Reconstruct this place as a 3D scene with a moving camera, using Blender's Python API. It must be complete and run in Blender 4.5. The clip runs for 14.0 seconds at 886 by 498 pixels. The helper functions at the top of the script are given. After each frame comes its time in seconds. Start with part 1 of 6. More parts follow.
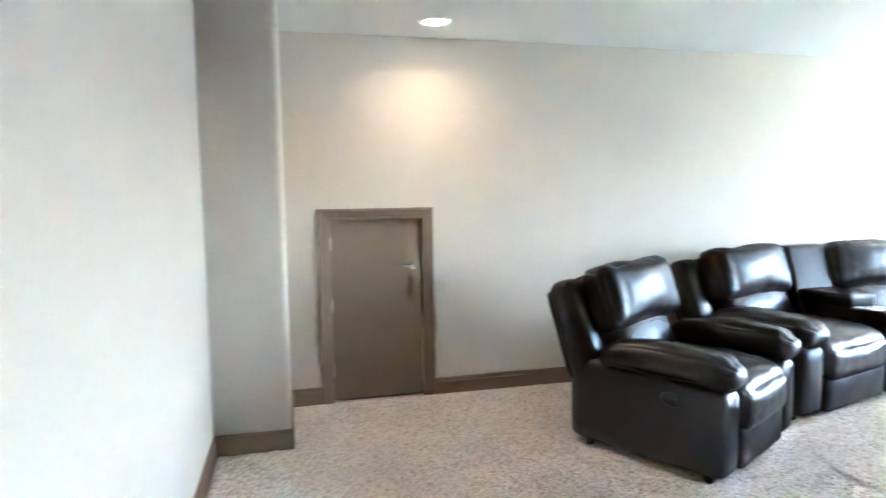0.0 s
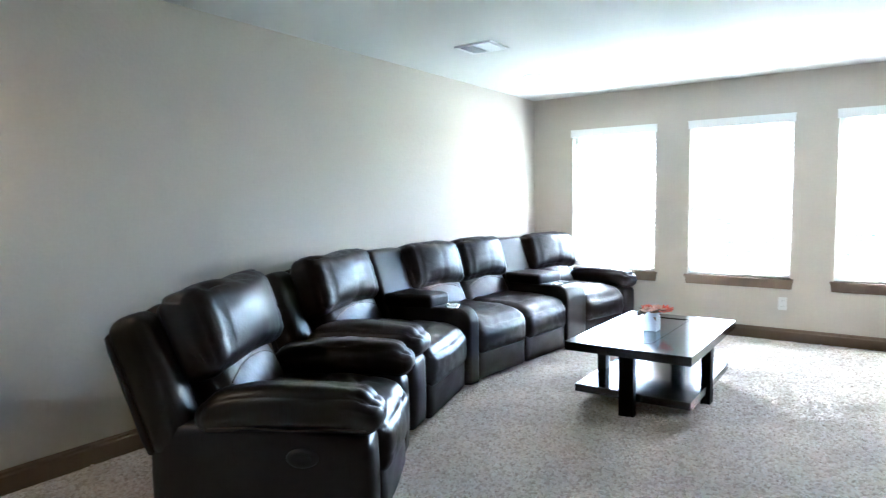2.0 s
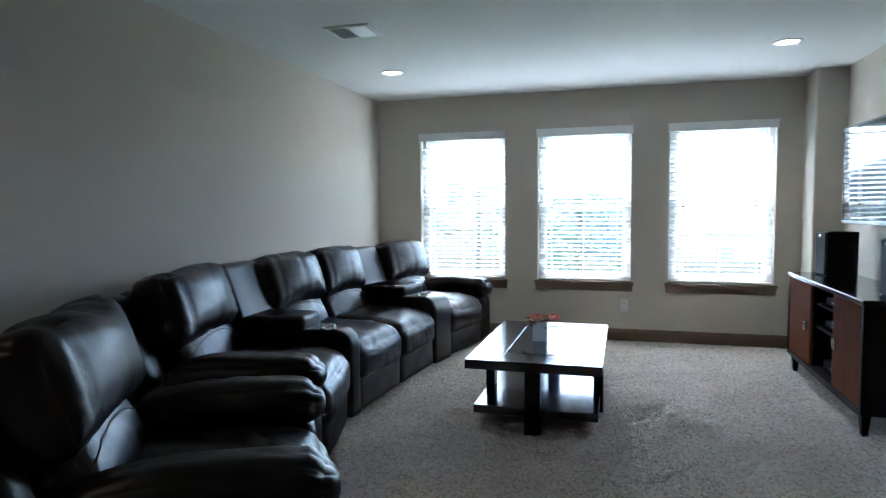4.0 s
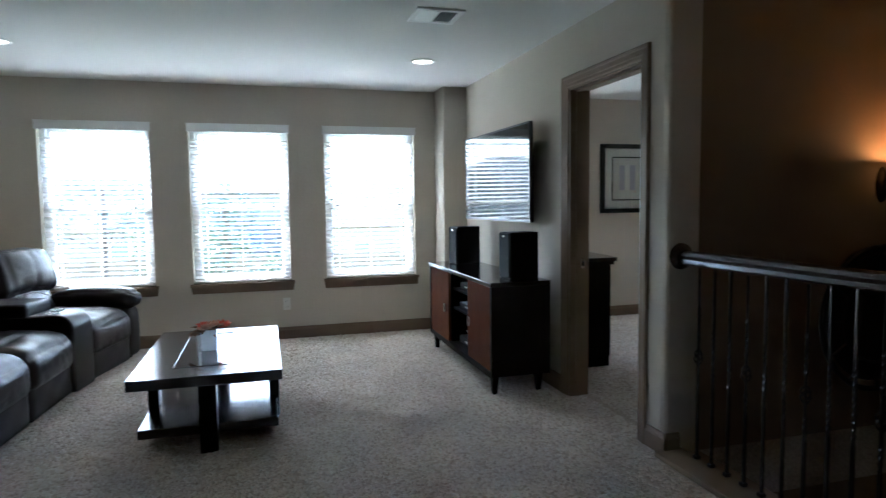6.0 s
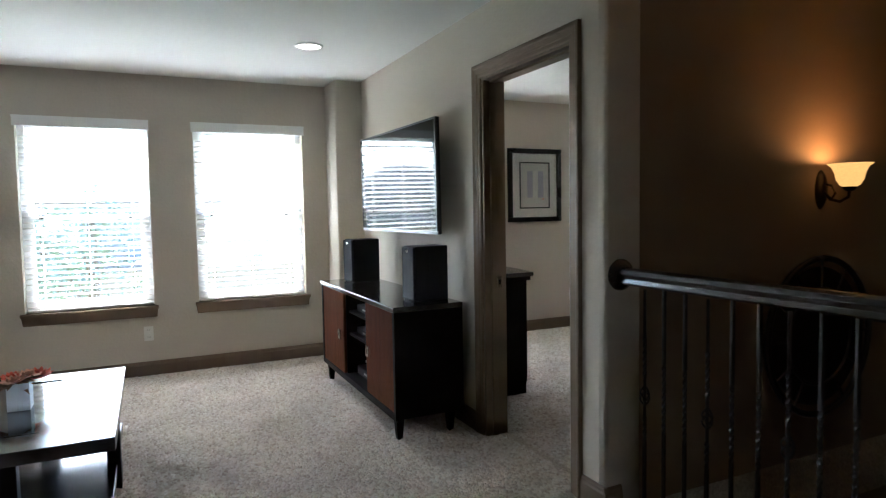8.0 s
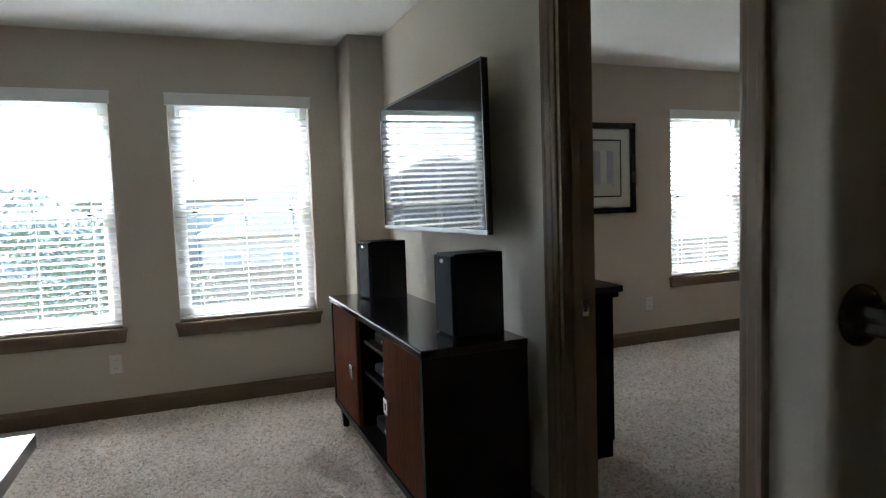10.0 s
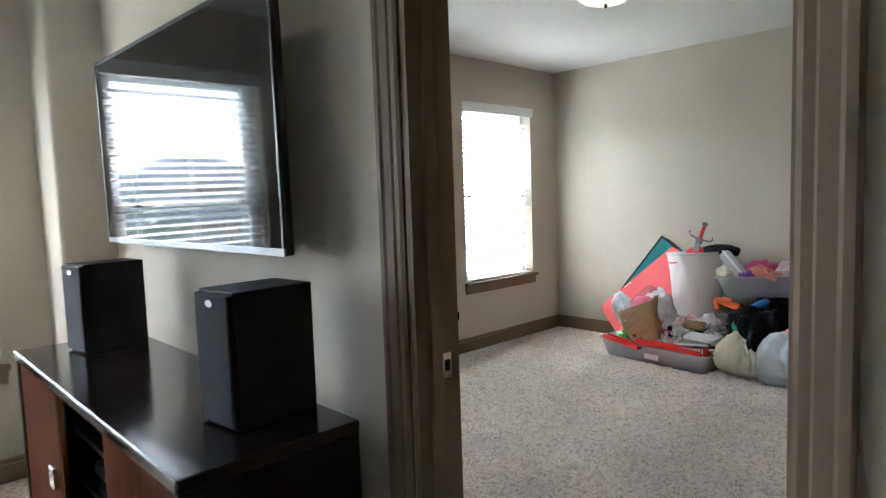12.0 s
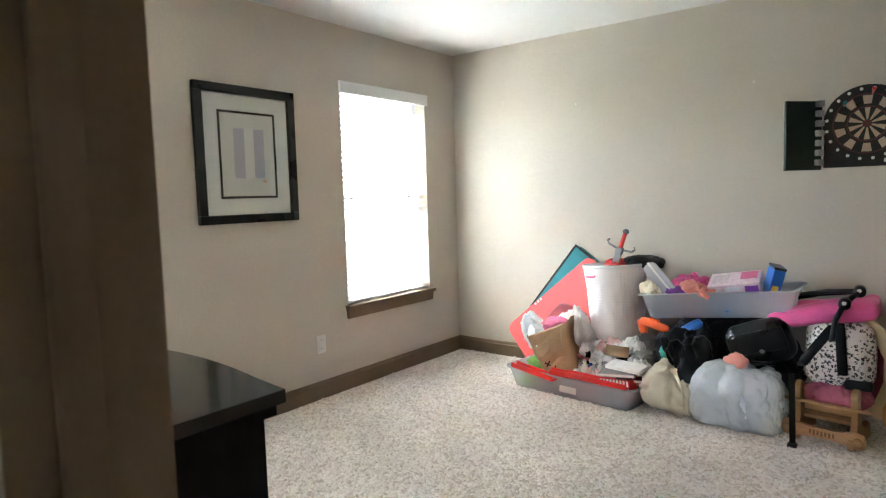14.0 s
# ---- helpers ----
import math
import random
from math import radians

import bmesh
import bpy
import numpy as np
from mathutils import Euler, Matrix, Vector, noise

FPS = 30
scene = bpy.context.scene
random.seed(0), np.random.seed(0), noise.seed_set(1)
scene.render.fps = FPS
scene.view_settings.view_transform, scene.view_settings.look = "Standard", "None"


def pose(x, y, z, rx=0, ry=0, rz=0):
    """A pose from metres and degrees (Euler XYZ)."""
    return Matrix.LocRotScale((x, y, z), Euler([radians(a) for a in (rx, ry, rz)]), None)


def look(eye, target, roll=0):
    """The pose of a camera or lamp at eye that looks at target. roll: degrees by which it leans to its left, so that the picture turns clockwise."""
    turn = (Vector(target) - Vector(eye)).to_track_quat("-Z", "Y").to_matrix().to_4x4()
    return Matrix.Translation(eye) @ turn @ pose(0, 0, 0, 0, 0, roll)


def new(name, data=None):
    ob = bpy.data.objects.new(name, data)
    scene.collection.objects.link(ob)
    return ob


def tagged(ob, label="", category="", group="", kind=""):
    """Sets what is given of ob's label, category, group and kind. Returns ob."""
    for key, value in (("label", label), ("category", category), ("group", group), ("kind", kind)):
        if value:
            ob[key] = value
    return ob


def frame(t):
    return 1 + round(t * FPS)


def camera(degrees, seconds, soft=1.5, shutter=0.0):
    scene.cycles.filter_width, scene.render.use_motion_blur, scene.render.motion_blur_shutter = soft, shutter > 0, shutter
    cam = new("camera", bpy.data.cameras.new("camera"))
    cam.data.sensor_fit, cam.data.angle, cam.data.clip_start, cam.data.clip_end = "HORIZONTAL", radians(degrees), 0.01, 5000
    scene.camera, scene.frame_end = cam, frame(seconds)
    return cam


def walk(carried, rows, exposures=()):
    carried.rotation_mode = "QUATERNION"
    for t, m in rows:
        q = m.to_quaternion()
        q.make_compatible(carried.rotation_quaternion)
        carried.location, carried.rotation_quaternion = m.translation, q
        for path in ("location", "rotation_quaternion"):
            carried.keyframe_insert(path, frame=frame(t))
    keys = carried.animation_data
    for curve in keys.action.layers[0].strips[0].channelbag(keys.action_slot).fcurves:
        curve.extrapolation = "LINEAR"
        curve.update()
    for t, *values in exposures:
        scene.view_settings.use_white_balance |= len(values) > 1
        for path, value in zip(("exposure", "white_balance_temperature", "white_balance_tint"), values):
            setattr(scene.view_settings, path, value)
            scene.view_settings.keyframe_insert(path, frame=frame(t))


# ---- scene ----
from mathutils.bvhtree import BVHTree

cam = camera(71.2, 14.0, 1.2, 0.35)
PATH = [
    (0, (0.302, 0.484, 1.401), (0.771, 2.42, 1.223), -0.8),
    (0.5, (0.389, 0.706, 1.382), (1.276, 2.49, 1.216), -0.7),
    (1, (0.509, 0.889, 1.312), (1.698, 2.49, 1.162), 0.1),
    (1.5, (0.529, 1.135, 1.333), (1.97, 2.514, 1.19), -1.5),
    (2, (0.569, 1.364, 1.324), (2.193, 2.52, 1.17), -0.7),
    (4.5, (0.777, 2.212, 1.292), (2.745, 2.54, 1.158), -1.1),
    (5, (0.789, 2.255, 1.295), (2.783, 2.272, 1.147), -1.2),
    (5.5, (0.791, 2.281, 1.301), (2.764, 1.992, 1.153), -0.4),
    (6, (0.775, 2.281, 1.313), (2.692, 1.729, 1.164), -0.7),
    (6.5, (0.769, 2.274, 1.305), (2.605, 1.499, 1.142), -0.2),
    (7, (0.887, 2.26, 1.302), (2.655, 1.343, 1.12), -1.6),
    (7.5, (1.123, 2.178, 1.317), (2.906, 1.282, 1.177), -1.0),
    (10, (2.553, 1.57, 1.293), (4.406, 0.832, 1.152), -1.9),
    (10.5, (2.769, 1.496, 1.302), (4.572, 0.642, 1.152), -0.9),
    (11, (2.983, 1.394, 1.308), (4.653, 0.304, 1.149), -0.7),
    (11.5, (3.213, 1.351, 1.319), (4.744, 0.073, 1.163), -1.3),
    (12, (3.405, 1.266, 1.304), (4.845, -0.112, 1.136), -1.9),
    (12.5, (3.537, 1.068, 1.311), (4.906, -0.38, 1.149), -1.4),
    (13, (3.633, 0.898, 1.296), (4.929, -0.616, 1.121), -0.9),
    (13.5, (3.794, 0.673, 1.29), (5.021, -0.899, 1.135), -0.4),
    (14, (3.914, 0.496, 1.289), (5.128, -1.085, 1.122), -1.7),
]
EXPOSURES = [(0, 6.92, 4900, 8), (1.0, 6.8, 4900, 8), (1.5, 6.28, 4850, 8), (2.2, 5.42, 4850, 8), (4.3, 3.75, 4800, 7), (5, 3.67, 4850, 7), (6, 3.72, 4950, 8), (7.7, 4.1, 5300, 10), (9.8, 3.24, 5450, 10), (11.0, 3.29, 5450, 10), (11.6, 3.9, 5350, 10), (12.0, 4.2, 5400, 10), (12.5, 4.53, 5500, 10), (13.2, 4.88, 5550, 10), (14, 4.84, 5600, 10)]
walk(cam, [(t, look(eye, target, roll)) for t, eye, target, roll in PATH], EXPOSURES)
DOWN, SCONCE, BEDLAMP, SHADE, BOWL, BULB = 0.36, 0.29, 0.14, 0.075, 0.13, 0.5

# ---------------------------------------------------------------- world, sun, exposure
world = bpy.data.worlds.new("sky")
scene.world = world
world.use_nodes = True
SUN_AZ, SUN_EL = math.atan2(0.957, 0.29), radians(41)      # azimuth clockwise from +y
wt = world.node_tree
sky = wt.nodes.new("ShaderNodeTexSky")
sky.sky_type = 'NISHITA'
sky.sun_disc = False
sky.sun_elevation, sky.sun_rotation = SUN_EL, SUN_AZ
sky.dust_density = 1.0
wt.links.new(sky.outputs[0], wt.nodes["Background"].inputs[0])
wt.nodes["Background"].inputs[1].default_value = 0.15
sun_dir = Vector((math.sin(SUN_AZ) * math.cos(SUN_EL), math.cos(SUN_AZ) * math.cos(SUN_EL), math.sin(SUN_EL)))
sun = new("sun", bpy.data.lights.new("sun", 'SUN'))
sun.data.energy, sun.data.angle, sun.data.color = 5.0, radians(0.5), (1.0, 0.975, 0.93)
sun.matrix_world = look(sun_dir * 30, (0, 0, 0))


def lamp_light(name, kind, place, energy, colour, size=0.08, target=None, spot=120):
    ob = new(name, bpy.data.lights.new(name, kind))
    ob.data.energy, ob.data.color = energy, colour
    if kind == 'SPOT':
        ob.data.spot_size, ob.data.spot_blend, ob.data.shadow_soft_size = radians(spot), 1.0, size
    elif kind == 'POINT':
        ob.data.shadow_soft_size = size
    ob.matrix_world = look(place, target) if target else Matrix.Translation(place)
    return ob


WARM = (1.0, 0.62, 0.30)
for lx, ly in ((1.18, 4.23), (5.70, 3.985), (5.65, 1.027)):
    lamp_light("downlight_bulb", 'SPOT', (lx, ly, 2.41), DOWN, WARM, 0.07, (lx, ly, 0), 160)
lamp_light("sconce_bulb", 'POINT', (3.305, -1.06, 1.485), SCONCE, (1.0, 0.50, 0.17), 0.03)
lamp_light("bedroom_bulb", 'POINT', (5.285, -1.832, 2.37), BEDLAMP, WARM, 0.05)

# ---------------------------------------------------------------- materials


def rgb(c):
    return (*c, 1.0)


def mat(name, base, rough=0.5, metal=0.0, vary=0.12, scale=6.0, grain=120.0, bump=0.15, bump_scale=None, spec=0.5,
        second=None, depth=0.002, coat=0.0, stretch=None, emit=None, estrength=0.0, alpha=1.0, trans=0.0, island=0.0):
    """Principled surface with a coarse stain, a fine grain and a relief, at object scale."""
    m = bpy.data.materials.new(name)
    m.use_nodes = True
    nt = m.node_tree
    p = nt.nodes["Principled BSDF"]
    tc = nt.nodes.new("ShaderNodeTexCoord")
    mp = nt.nodes.new("ShaderNodeMapping")
    if stretch:
        mp.inputs["Scale"].default_value = stretch
    nt.links.new(tc.outputs["Object"], mp.inputs[0])
    big, fine = nt.nodes.new("ShaderNodeTexNoise"), nt.nodes.new("ShaderNodeTexNoise")
    big.inputs["Scale"].default_value, fine.inputs["Scale"].default_value = scale, grain
    big.inputs["Detail"].default_value, fine.inputs["Detail"].default_value = 4, 3
    for n in (big, fine):
        nt.links.new(mp.outputs[0], n.inputs["Vector"])
    add = nt.nodes.new("ShaderNodeMath")
    add.operation = 'ADD'
    nt.links.new(big.outputs["Fac"], add.inputs[0])
    nt.links.new(fine.outputs["Fac"], add.inputs[1])
    fac = add.outputs[0]
    if island:
        oi, ad2 = nt.nodes.new("ShaderNodeObjectInfo"), nt.nodes.new("ShaderNodeMath")
        ad2.operation = 'MULTIPLY_ADD'
        ad2.inputs[1].default_value = island
        nt.links.new(oi.outputs["Random"], ad2.inputs[0])
        nt.links.new(fac, ad2.inputs[2])
        fac = ad2.outputs[0]
    ramp = nt.nodes.new("ShaderNodeMapRange")
    ramp.inputs["From Min"].default_value, ramp.inputs["From Max"].default_value = 0.65, 1.35
    nt.links.new(fac, ramp.inputs["Value"])
    mix = nt.nodes.new("ShaderNodeMix")
    mix.data_type = 'RGBA'
    other = second or tuple(c * (1 + vary) for c in base)
    low = base if second else tuple(c * (1 - vary) for c in base)
    mix.inputs["A"].default_value, mix.inputs["B"].default_value = rgb(low), rgb(other)
    nt.links.new(ramp.outputs[0], mix.inputs["Factor"])
    nt.links.new(mix.outputs["Result"], p.inputs["Base Color"])
    rr = nt.nodes.new("ShaderNodeMapRange")
    rr.inputs["To Min"].default_value, rr.inputs["To Max"].default_value = max(0.02, rough * 0.88), min(1, rough * 1.12)
    nt.links.new(big.outputs["Fac"], rr.inputs["Value"])
    nt.links.new(rr.outputs[0], p.inputs["Roughness"])
    if bump:
        rel, bn = nt.nodes.new("ShaderNodeTexNoise"), nt.nodes.new("ShaderNodeBump")
        rel.inputs["Scale"].default_value, rel.inputs["Detail"].default_value = bump_scale or grain, 3
        nt.links.new(mp.outputs[0], rel.inputs["Vector"])
        bn.inputs["Strength"].default_value, bn.inputs["Distance"].default_value = bump, depth
        nt.links.new(rel.outputs["Fac"], bn.inputs["Height"])
        nt.links.new(bn.outputs[0], p.inputs["Normal"])
    p.inputs["Metallic"].default_value = metal
    p.inputs["Specular IOR Level"].default_value = spec
    p.inputs["Coat Weight"].default_value = coat
    p.inputs["Coat Roughness"].default_value = 0.08
    p.inputs["Transmission Weight"].default_value = trans
    p.inputs["Alpha"].default_value = alpha
    if emit:
        p.inputs["Emission Color"].default_value, p.inputs["Emission Strength"].default_value = rgb(emit), estrength
    return m


M = {}
M["wall"] = mat("wall_paint", (0.575, 0.522, 0.438), 0.75, vary=0.03, scale=1.5, grain=60, bump=0.55, bump_scale=42, depth=0.004, spec=0.12)
# wall paint darkened so its colour holds the stairwell's shade
M["stair_wall"] = mat("shaded_wall_paint", (0.25, 0.18, 0.12), 0.75, vary=0.03, scale=1.5, grain=60, bump=0.35, bump_scale=55, depth=0.0025, spec=0.3)
M["ceiling"] = mat("ceiling_paint", (0.74, 0.735, 0.70), 0.85, vary=0.02, scale=1.5, grain=60, bump=0.35, bump_scale=45, depth=0.003, spec=0.2)
M["trim"] = mat("taupe_trim_paint", (0.200, 0.143, 0.094), 0.50, vary=0.06, scale=4, grain=90, bump=0.06, spec=0.25)
M["white"] = mat("white_paint", (0.85, 0.85, 0.83), 0.45, vary=0.03, scale=5, bump=0.03)
M["vinyl"] = mat("white_vinyl", (0.80, 0.80, 0.79), 0.38, vary=0.02, scale=5, bump=0.02)
M["slat"] = mat("white_blind_slat", (0.86, 0.85, 0.83), 0.42, vary=0.03, scale=8, bump=0.05, stretch=(1, 0.1, 1))
M["leather"] = mat("dark_brown_leather", (0.0125, 0.0085, 0.0075), 0.37, vary=0.28, scale=7, grain=160, bump=0.35, bump_scale=70, depth=0.0025, spec=0.36, coat=0.0)
M["leather_dark"] = mat("dark_leatherette", (0.012, 0.0095, 0.0085), 0.45, vary=0.2, scale=8, grain=180, bump=0.2, bump_scale=90, depth=0.002, spec=0.3)
M["stitch"] = mat("stitching", (0.075, 0.055, 0.045), 0.5, bump=0.1)
M["black"] = mat("black_plastic", (0.012, 0.012, 0.013), 0.35, vary=0.2, scale=12, bump=0.05)
M["wood_dark"] = mat("espresso_wood", (0.006, 0.0042, 0.0036), 0.34, vary=0.4, scale=10, grain=60, bump=0.05, stretch=(0.25, 3, 3), coat=0.0, spec=0.10)
M["wood_gloss"] = mat("polished_espresso_wood", (0.011, 0.0075, 0.0065), 0.17, vary=0.4, scale=8, grain=50, bump=0.03, stretch=(0.25, 3, 3), coat=0.3)
M["wood_red"] = mat("reddish_brown_veneer", (0.20, 0.066, 0.026), 0.42, second=(0.12, 0.036, 0.015), scale=3, grain=40, bump=0.08, stretch=(14, 14, 0.7), coat=0.0, spec=0.3)
M["chrome"] = mat("polished_nickel", (0.72, 0.71, 0.69), 0.14, metal=1.0, vary=0.04, bump=0.0)
M["iron"] = mat("dark_wrought_iron", (0.020, 0.016, 0.013), 0.38, metal=0.7, vary=0.3, scale=30, bump=0.1)
M["rail_wood"] = mat("dark_stained_handrail", (0.022, 0.014, 0.010), 0.25, vary=0.35, scale=9, grain=50, bump=0.05, stretch=(0.3, 3, 3), coat=0.3)
M["speaker"] = mat("black_ash_vinyl", (0.005, 0.0046, 0.0046), 0.5, spec=0.15, vary=0.3, scale=10, grain=70, bump=0.1, stretch=(4, 4, 0.5))
M["grille"] = mat("dark_grille_cloth", (0.009, 0.0095, 0.0115), 0.85, vary=0.2, scale=20, grain=500, bump=0.4, bump_scale=600, depth=0.001)
M["screen"] = mat("television_screen", (0.006, 0.006, 0.007), 0.05, vary=0.05, bump=0.0, spec=0.7)
M["bezel"] = mat("silver_bezel", (0.22, 0.22, 0.23), 0.3, metal=0.9, bump=0.0)
M["bronze"] = mat("oil_rubbed_bronze", (0.028, 0.019, 0.013), 0.4, metal=0.8, vary=0.3, scale=25, bump=0.08)
M["shade"] = mat("amber_glass_shade", (0.85, 0.60, 0.30), 0.35, vary=0.12, scale=14, bump=0.05, emit=(1.0, 0.48, 0.12), estrength=SHADE)
M["bowl"] = mat("frosted_glass_bowl", (0.85, 0.78, 0.66), 0.4, vary=0.06, scale=10, bump=0.03, emit=(1.0, 0.68, 0.36), estrength=BOWL)
M["bulb"] = mat("lit_lamp_lens", (0.9, 0.85, 0.75), 0.4, bump=0.0, emit=(1.0, 0.86, 0.66), estrength=BULB)
M["clear"] = mat("frosted_clear_plastic", (0.90, 0.92, 0.94), 0.18, vary=0.02, bump=0.05, spec=0.5)
M["bag_film"] = mat("translucent_plastic_film", (0.90, 0.91, 0.93), 0.20, vary=0.05, scale=9, bump=0.5, bump_scale=30, depth=0.008)
M["paper"] = mat("brown_kraft_paper", (0.36, 0.235, 0.13), 0.75, vary=0.12, scale=8, bump=0.35, bump_scale=14, depth=0.006)
M["coral"] = mat("coral_pink_plastic", (0.85, 0.13, 0.13), 0.35, vary=0.05, bump=0.03)
M["teal"] = mat("teal_plastic", (0.02, 0.24, 0.27), 0.35, vary=0.06, bump=0.03)
M["red"] = mat("red_plastic", (0.72, 0.025, 0.02), 0.3, vary=0.06, bump=0.03)
M["orange"] = mat("orange_plastic", (0.85, 0.13, 0.02), 0.4, vary=0.06, bump=0.1)
M["green"] = mat("green_plastic", (0.22, 0.50, 0.10), 0.4, vary=0.08, bump=0.05)
M["mint"] = mat("mint_green_cloth", (0.06, 0.34, 0.24), 0.8, vary=0.1, bump=0.3, bump_scale=60)
M["blue"] = mat("blue_card", (0.03, 0.16, 0.55), 0.4, vary=0.1, bump=0.03)
M["purple"] = mat("purple_cloth", (0.22, 0.06, 0.40), 0.7, vary=0.15, bump=0.3, bump_scale=60)
M["pink"] = mat("pink_cloth", (0.78, 0.20, 0.36), 0.75, vary=0.1, scale=9, bump=0.35, bump_scale=40, depth=0.004)
M["hotpink"] = mat("hot_pink_nylon", (0.72, 0.10, 0.30), 0.45, vary=0.12, scale=9, bump=0.4, bump_scale=18, depth=0.008)
M["palepink"] = mat("pale_pink_cloth", (0.80, 0.52, 0.50), 0.8, vary=0.08, scale=9, bump=0.4, bump_scale=30, depth=0.005)
M["cream"] = mat("cream_canvas", (0.66, 0.59, 0.45), 0.85, vary=0.06, scale=7, grain=220, bump=0.4, bump_scale=200, depth=0.002)
M["white_cloth"] = mat("white_cotton", (0.74, 0.73, 0.72), 0.85, vary=0.05, scale=9, bump=0.4, bump_scale=40, depth=0.004)
M["grey_cloth"] = mat("grey_cloth", (0.33, 0.32, 0.32), 0.85, vary=0.25, scale=10, bump=0.4, bump_scale=40, depth=0.004)
M["black_cloth"] = mat("black_nylon", (0.006, 0.006, 0.0075), 0.55, vary=0.3, scale=12, bump=0.5, bump_scale=30, depth=0.008, spec=0.22)
M["pine"] = mat("light_pine_wood", (0.36, 0.19, 0.085), 0.45, second=(0.46, 0.27, 0.13), scale=4, grain=30, bump=0.06, stretch=(1, 1, 9))
M["cream_wood"] = mat("pale_birch_wood", (0.78, 0.62, 0.40), 0.45, vary=0.06, bump=0.05, stretch=(1, 1, 6))
M["spruce"] = mat("amber_guitar_top", (0.62, 0.30, 0.09), 0.22, vary=0.12, scale=5, grain=60, bump=0.03, stretch=(9, 9, 0.6), coat=0.5)
M["art_paper"] = mat("off_white_art_paper", (0.70, 0.68, 0.62), 0.8, vary=0.03, bump=0.1, bump_scale=150)
M["art_mat"] = mat("off_white_mat_board", (0.78, 0.76, 0.71), 0.85, vary=0.02, bump=0.1, bump_scale=200)
M["lavender"] = mat("pale_lavender_wash", (0.50, 0.48, 0.55), 0.8, vary=0.08, scale=12, bump=0.05)
M["frame_black"] = mat("black_picture_frame", (0.014, 0.015, 0.014), 0.28, vary=0.2, bump=0.05, coat=0.2)
M["dart_black"] = mat("dart_black", (0.010, 0.010, 0.012), 0.55, bump=0.3, bump_scale=400, depth=0.001)
M["dart_tan"] = mat("dart_tan", (0.55, 0.40, 0.30), 0.6, bump=0.3, bump_scale=400, depth=0.001)
M["dart_green"] = mat("dark_green_cover", (0.012, 0.028, 0.022), 0.4, vary=0.15, bump=0.05)
M["light_plastic"] = mat("white_switch_plastic", (0.72, 0.71, 0.66), 0.35, vary=0.02, bump=0.0)
M["petal"] = mat("coral_flower_petal", (0.85, 0.17, 0.10), 0.6, vary=0.2, scale=30, bump=0.1)
M["petal_pale"] = mat("pale_peach_petal", (0.75, 0.42, 0.28), 0.6, vary=0.15, scale=30, bump=0.1)
M["dry_leaf"] = mat("brown_dried_leaf", (0.20, 0.11, 0.05), 0.7, vary=0.2, scale=30, bump=0.2)
M["mirror"] = mat("mirror_glass", (0.82, 0.83, 0.84), 0.02, metal=1.0, vary=0.01, bump=0.0)
M["disc"] = mat("dark_painted_metal", (0.016, 0.012, 0.010), 0.5, metal=0.4, vary=0.3, scale=9, bump=0.15)

M["mirror_top"] = mat("dark_tinted_mirror", (0.10, 0.10, 0.10), 0.04, metal=0.9, vary=0.02, bump=0.0)
M["pink_clear"] = mat("translucent_pink_plastic", (0.90, 0.34, 0.38), 0.25, vary=0.05, bump=0.05)
M["black_gloss"] = mat("black_patent_vinyl", (0.007, 0.008, 0.009), 0.28, vary=0.2, scale=9, bump=0.3, bump_scale=14, depth=0.006)
M["box_print"] = mat("pink_and_white_printed_card", (0.72, 0.42, 0.50), 0.45, second=(0.80, 0.76, 0.76), scale=22, grain=60, bump=0.02)
M["maroon"] = mat("dark_maroon_cloth", (0.20, 0.03, 0.07), 0.7, vary=0.15, scale=9, bump=0.35, bump_scale=40, depth=0.004)
M["rose"] = mat("dusty_rose_cloth", (0.50, 0.12, 0.20), 0.7, vary=0.12, scale=9, bump=0.35, bump_scale=40, depth=0.004)
M["lilac"] = mat("pale_lilac_plastic", (0.62, 0.55, 0.68), 0.4, vary=0.06, bump=0.05)
M["bag_pale"] = mat("pale_blue_white_film", (0.74, 0.78, 0.82), 0.35, vary=0.08, scale=10, bump=0.4, bump_scale=30, depth=0.006)
M["blue_pale"] = mat("light_blue_plastic", (0.10, 0.30, 0.62), 0.4, vary=0.1, bump=0.1)
M["coral_cloth"] = mat("coral_cloth", (0.80, 0.30, 0.24), 0.75, vary=0.12, scale=12, bump=0.35, bump_scale=40, depth=0.004)
M["box_pale"] = mat("pale_printed_card", (0.78, 0.66, 0.68), 0.5, second=(0.50, 0.36, 0.40), scale=30, grain=70, bump=0.0)
M["rail_mark"] = mat("burnt_wood_mark", (0.16, 0.08, 0.035), 0.6, vary=0.1, bump=0.0)
M["yellow"] = mat("yellow_print", (0.80, 0.55, 0.05), 0.45, vary=0.05, bump=0.0)
M["dart_ring"] = mat("dark_maroon_ring", (0.10, 0.02, 0.03), 0.5, vary=0.1, bump=0.0)

def thin_glow(m, share, colour):
    """Lets a thin sheet pass part of the light that falls on its back."""
    nt = m.node_tree
    out = nt.nodes["Material Output"]
    tl, mxs = nt.nodes.new("ShaderNodeBsdfTranslucent"), nt.nodes.new("ShaderNodeMixShader")
    tl.inputs[0].default_value = rgb(colour)
    mxs.inputs[0].default_value = share
    nt.links.new(nt.nodes["Principled BSDF"].outputs[0], mxs.inputs[1])
    nt.links.new(tl.outputs[0], mxs.inputs[2])
    nt.links.new(mxs.outputs[0], out.inputs[0])


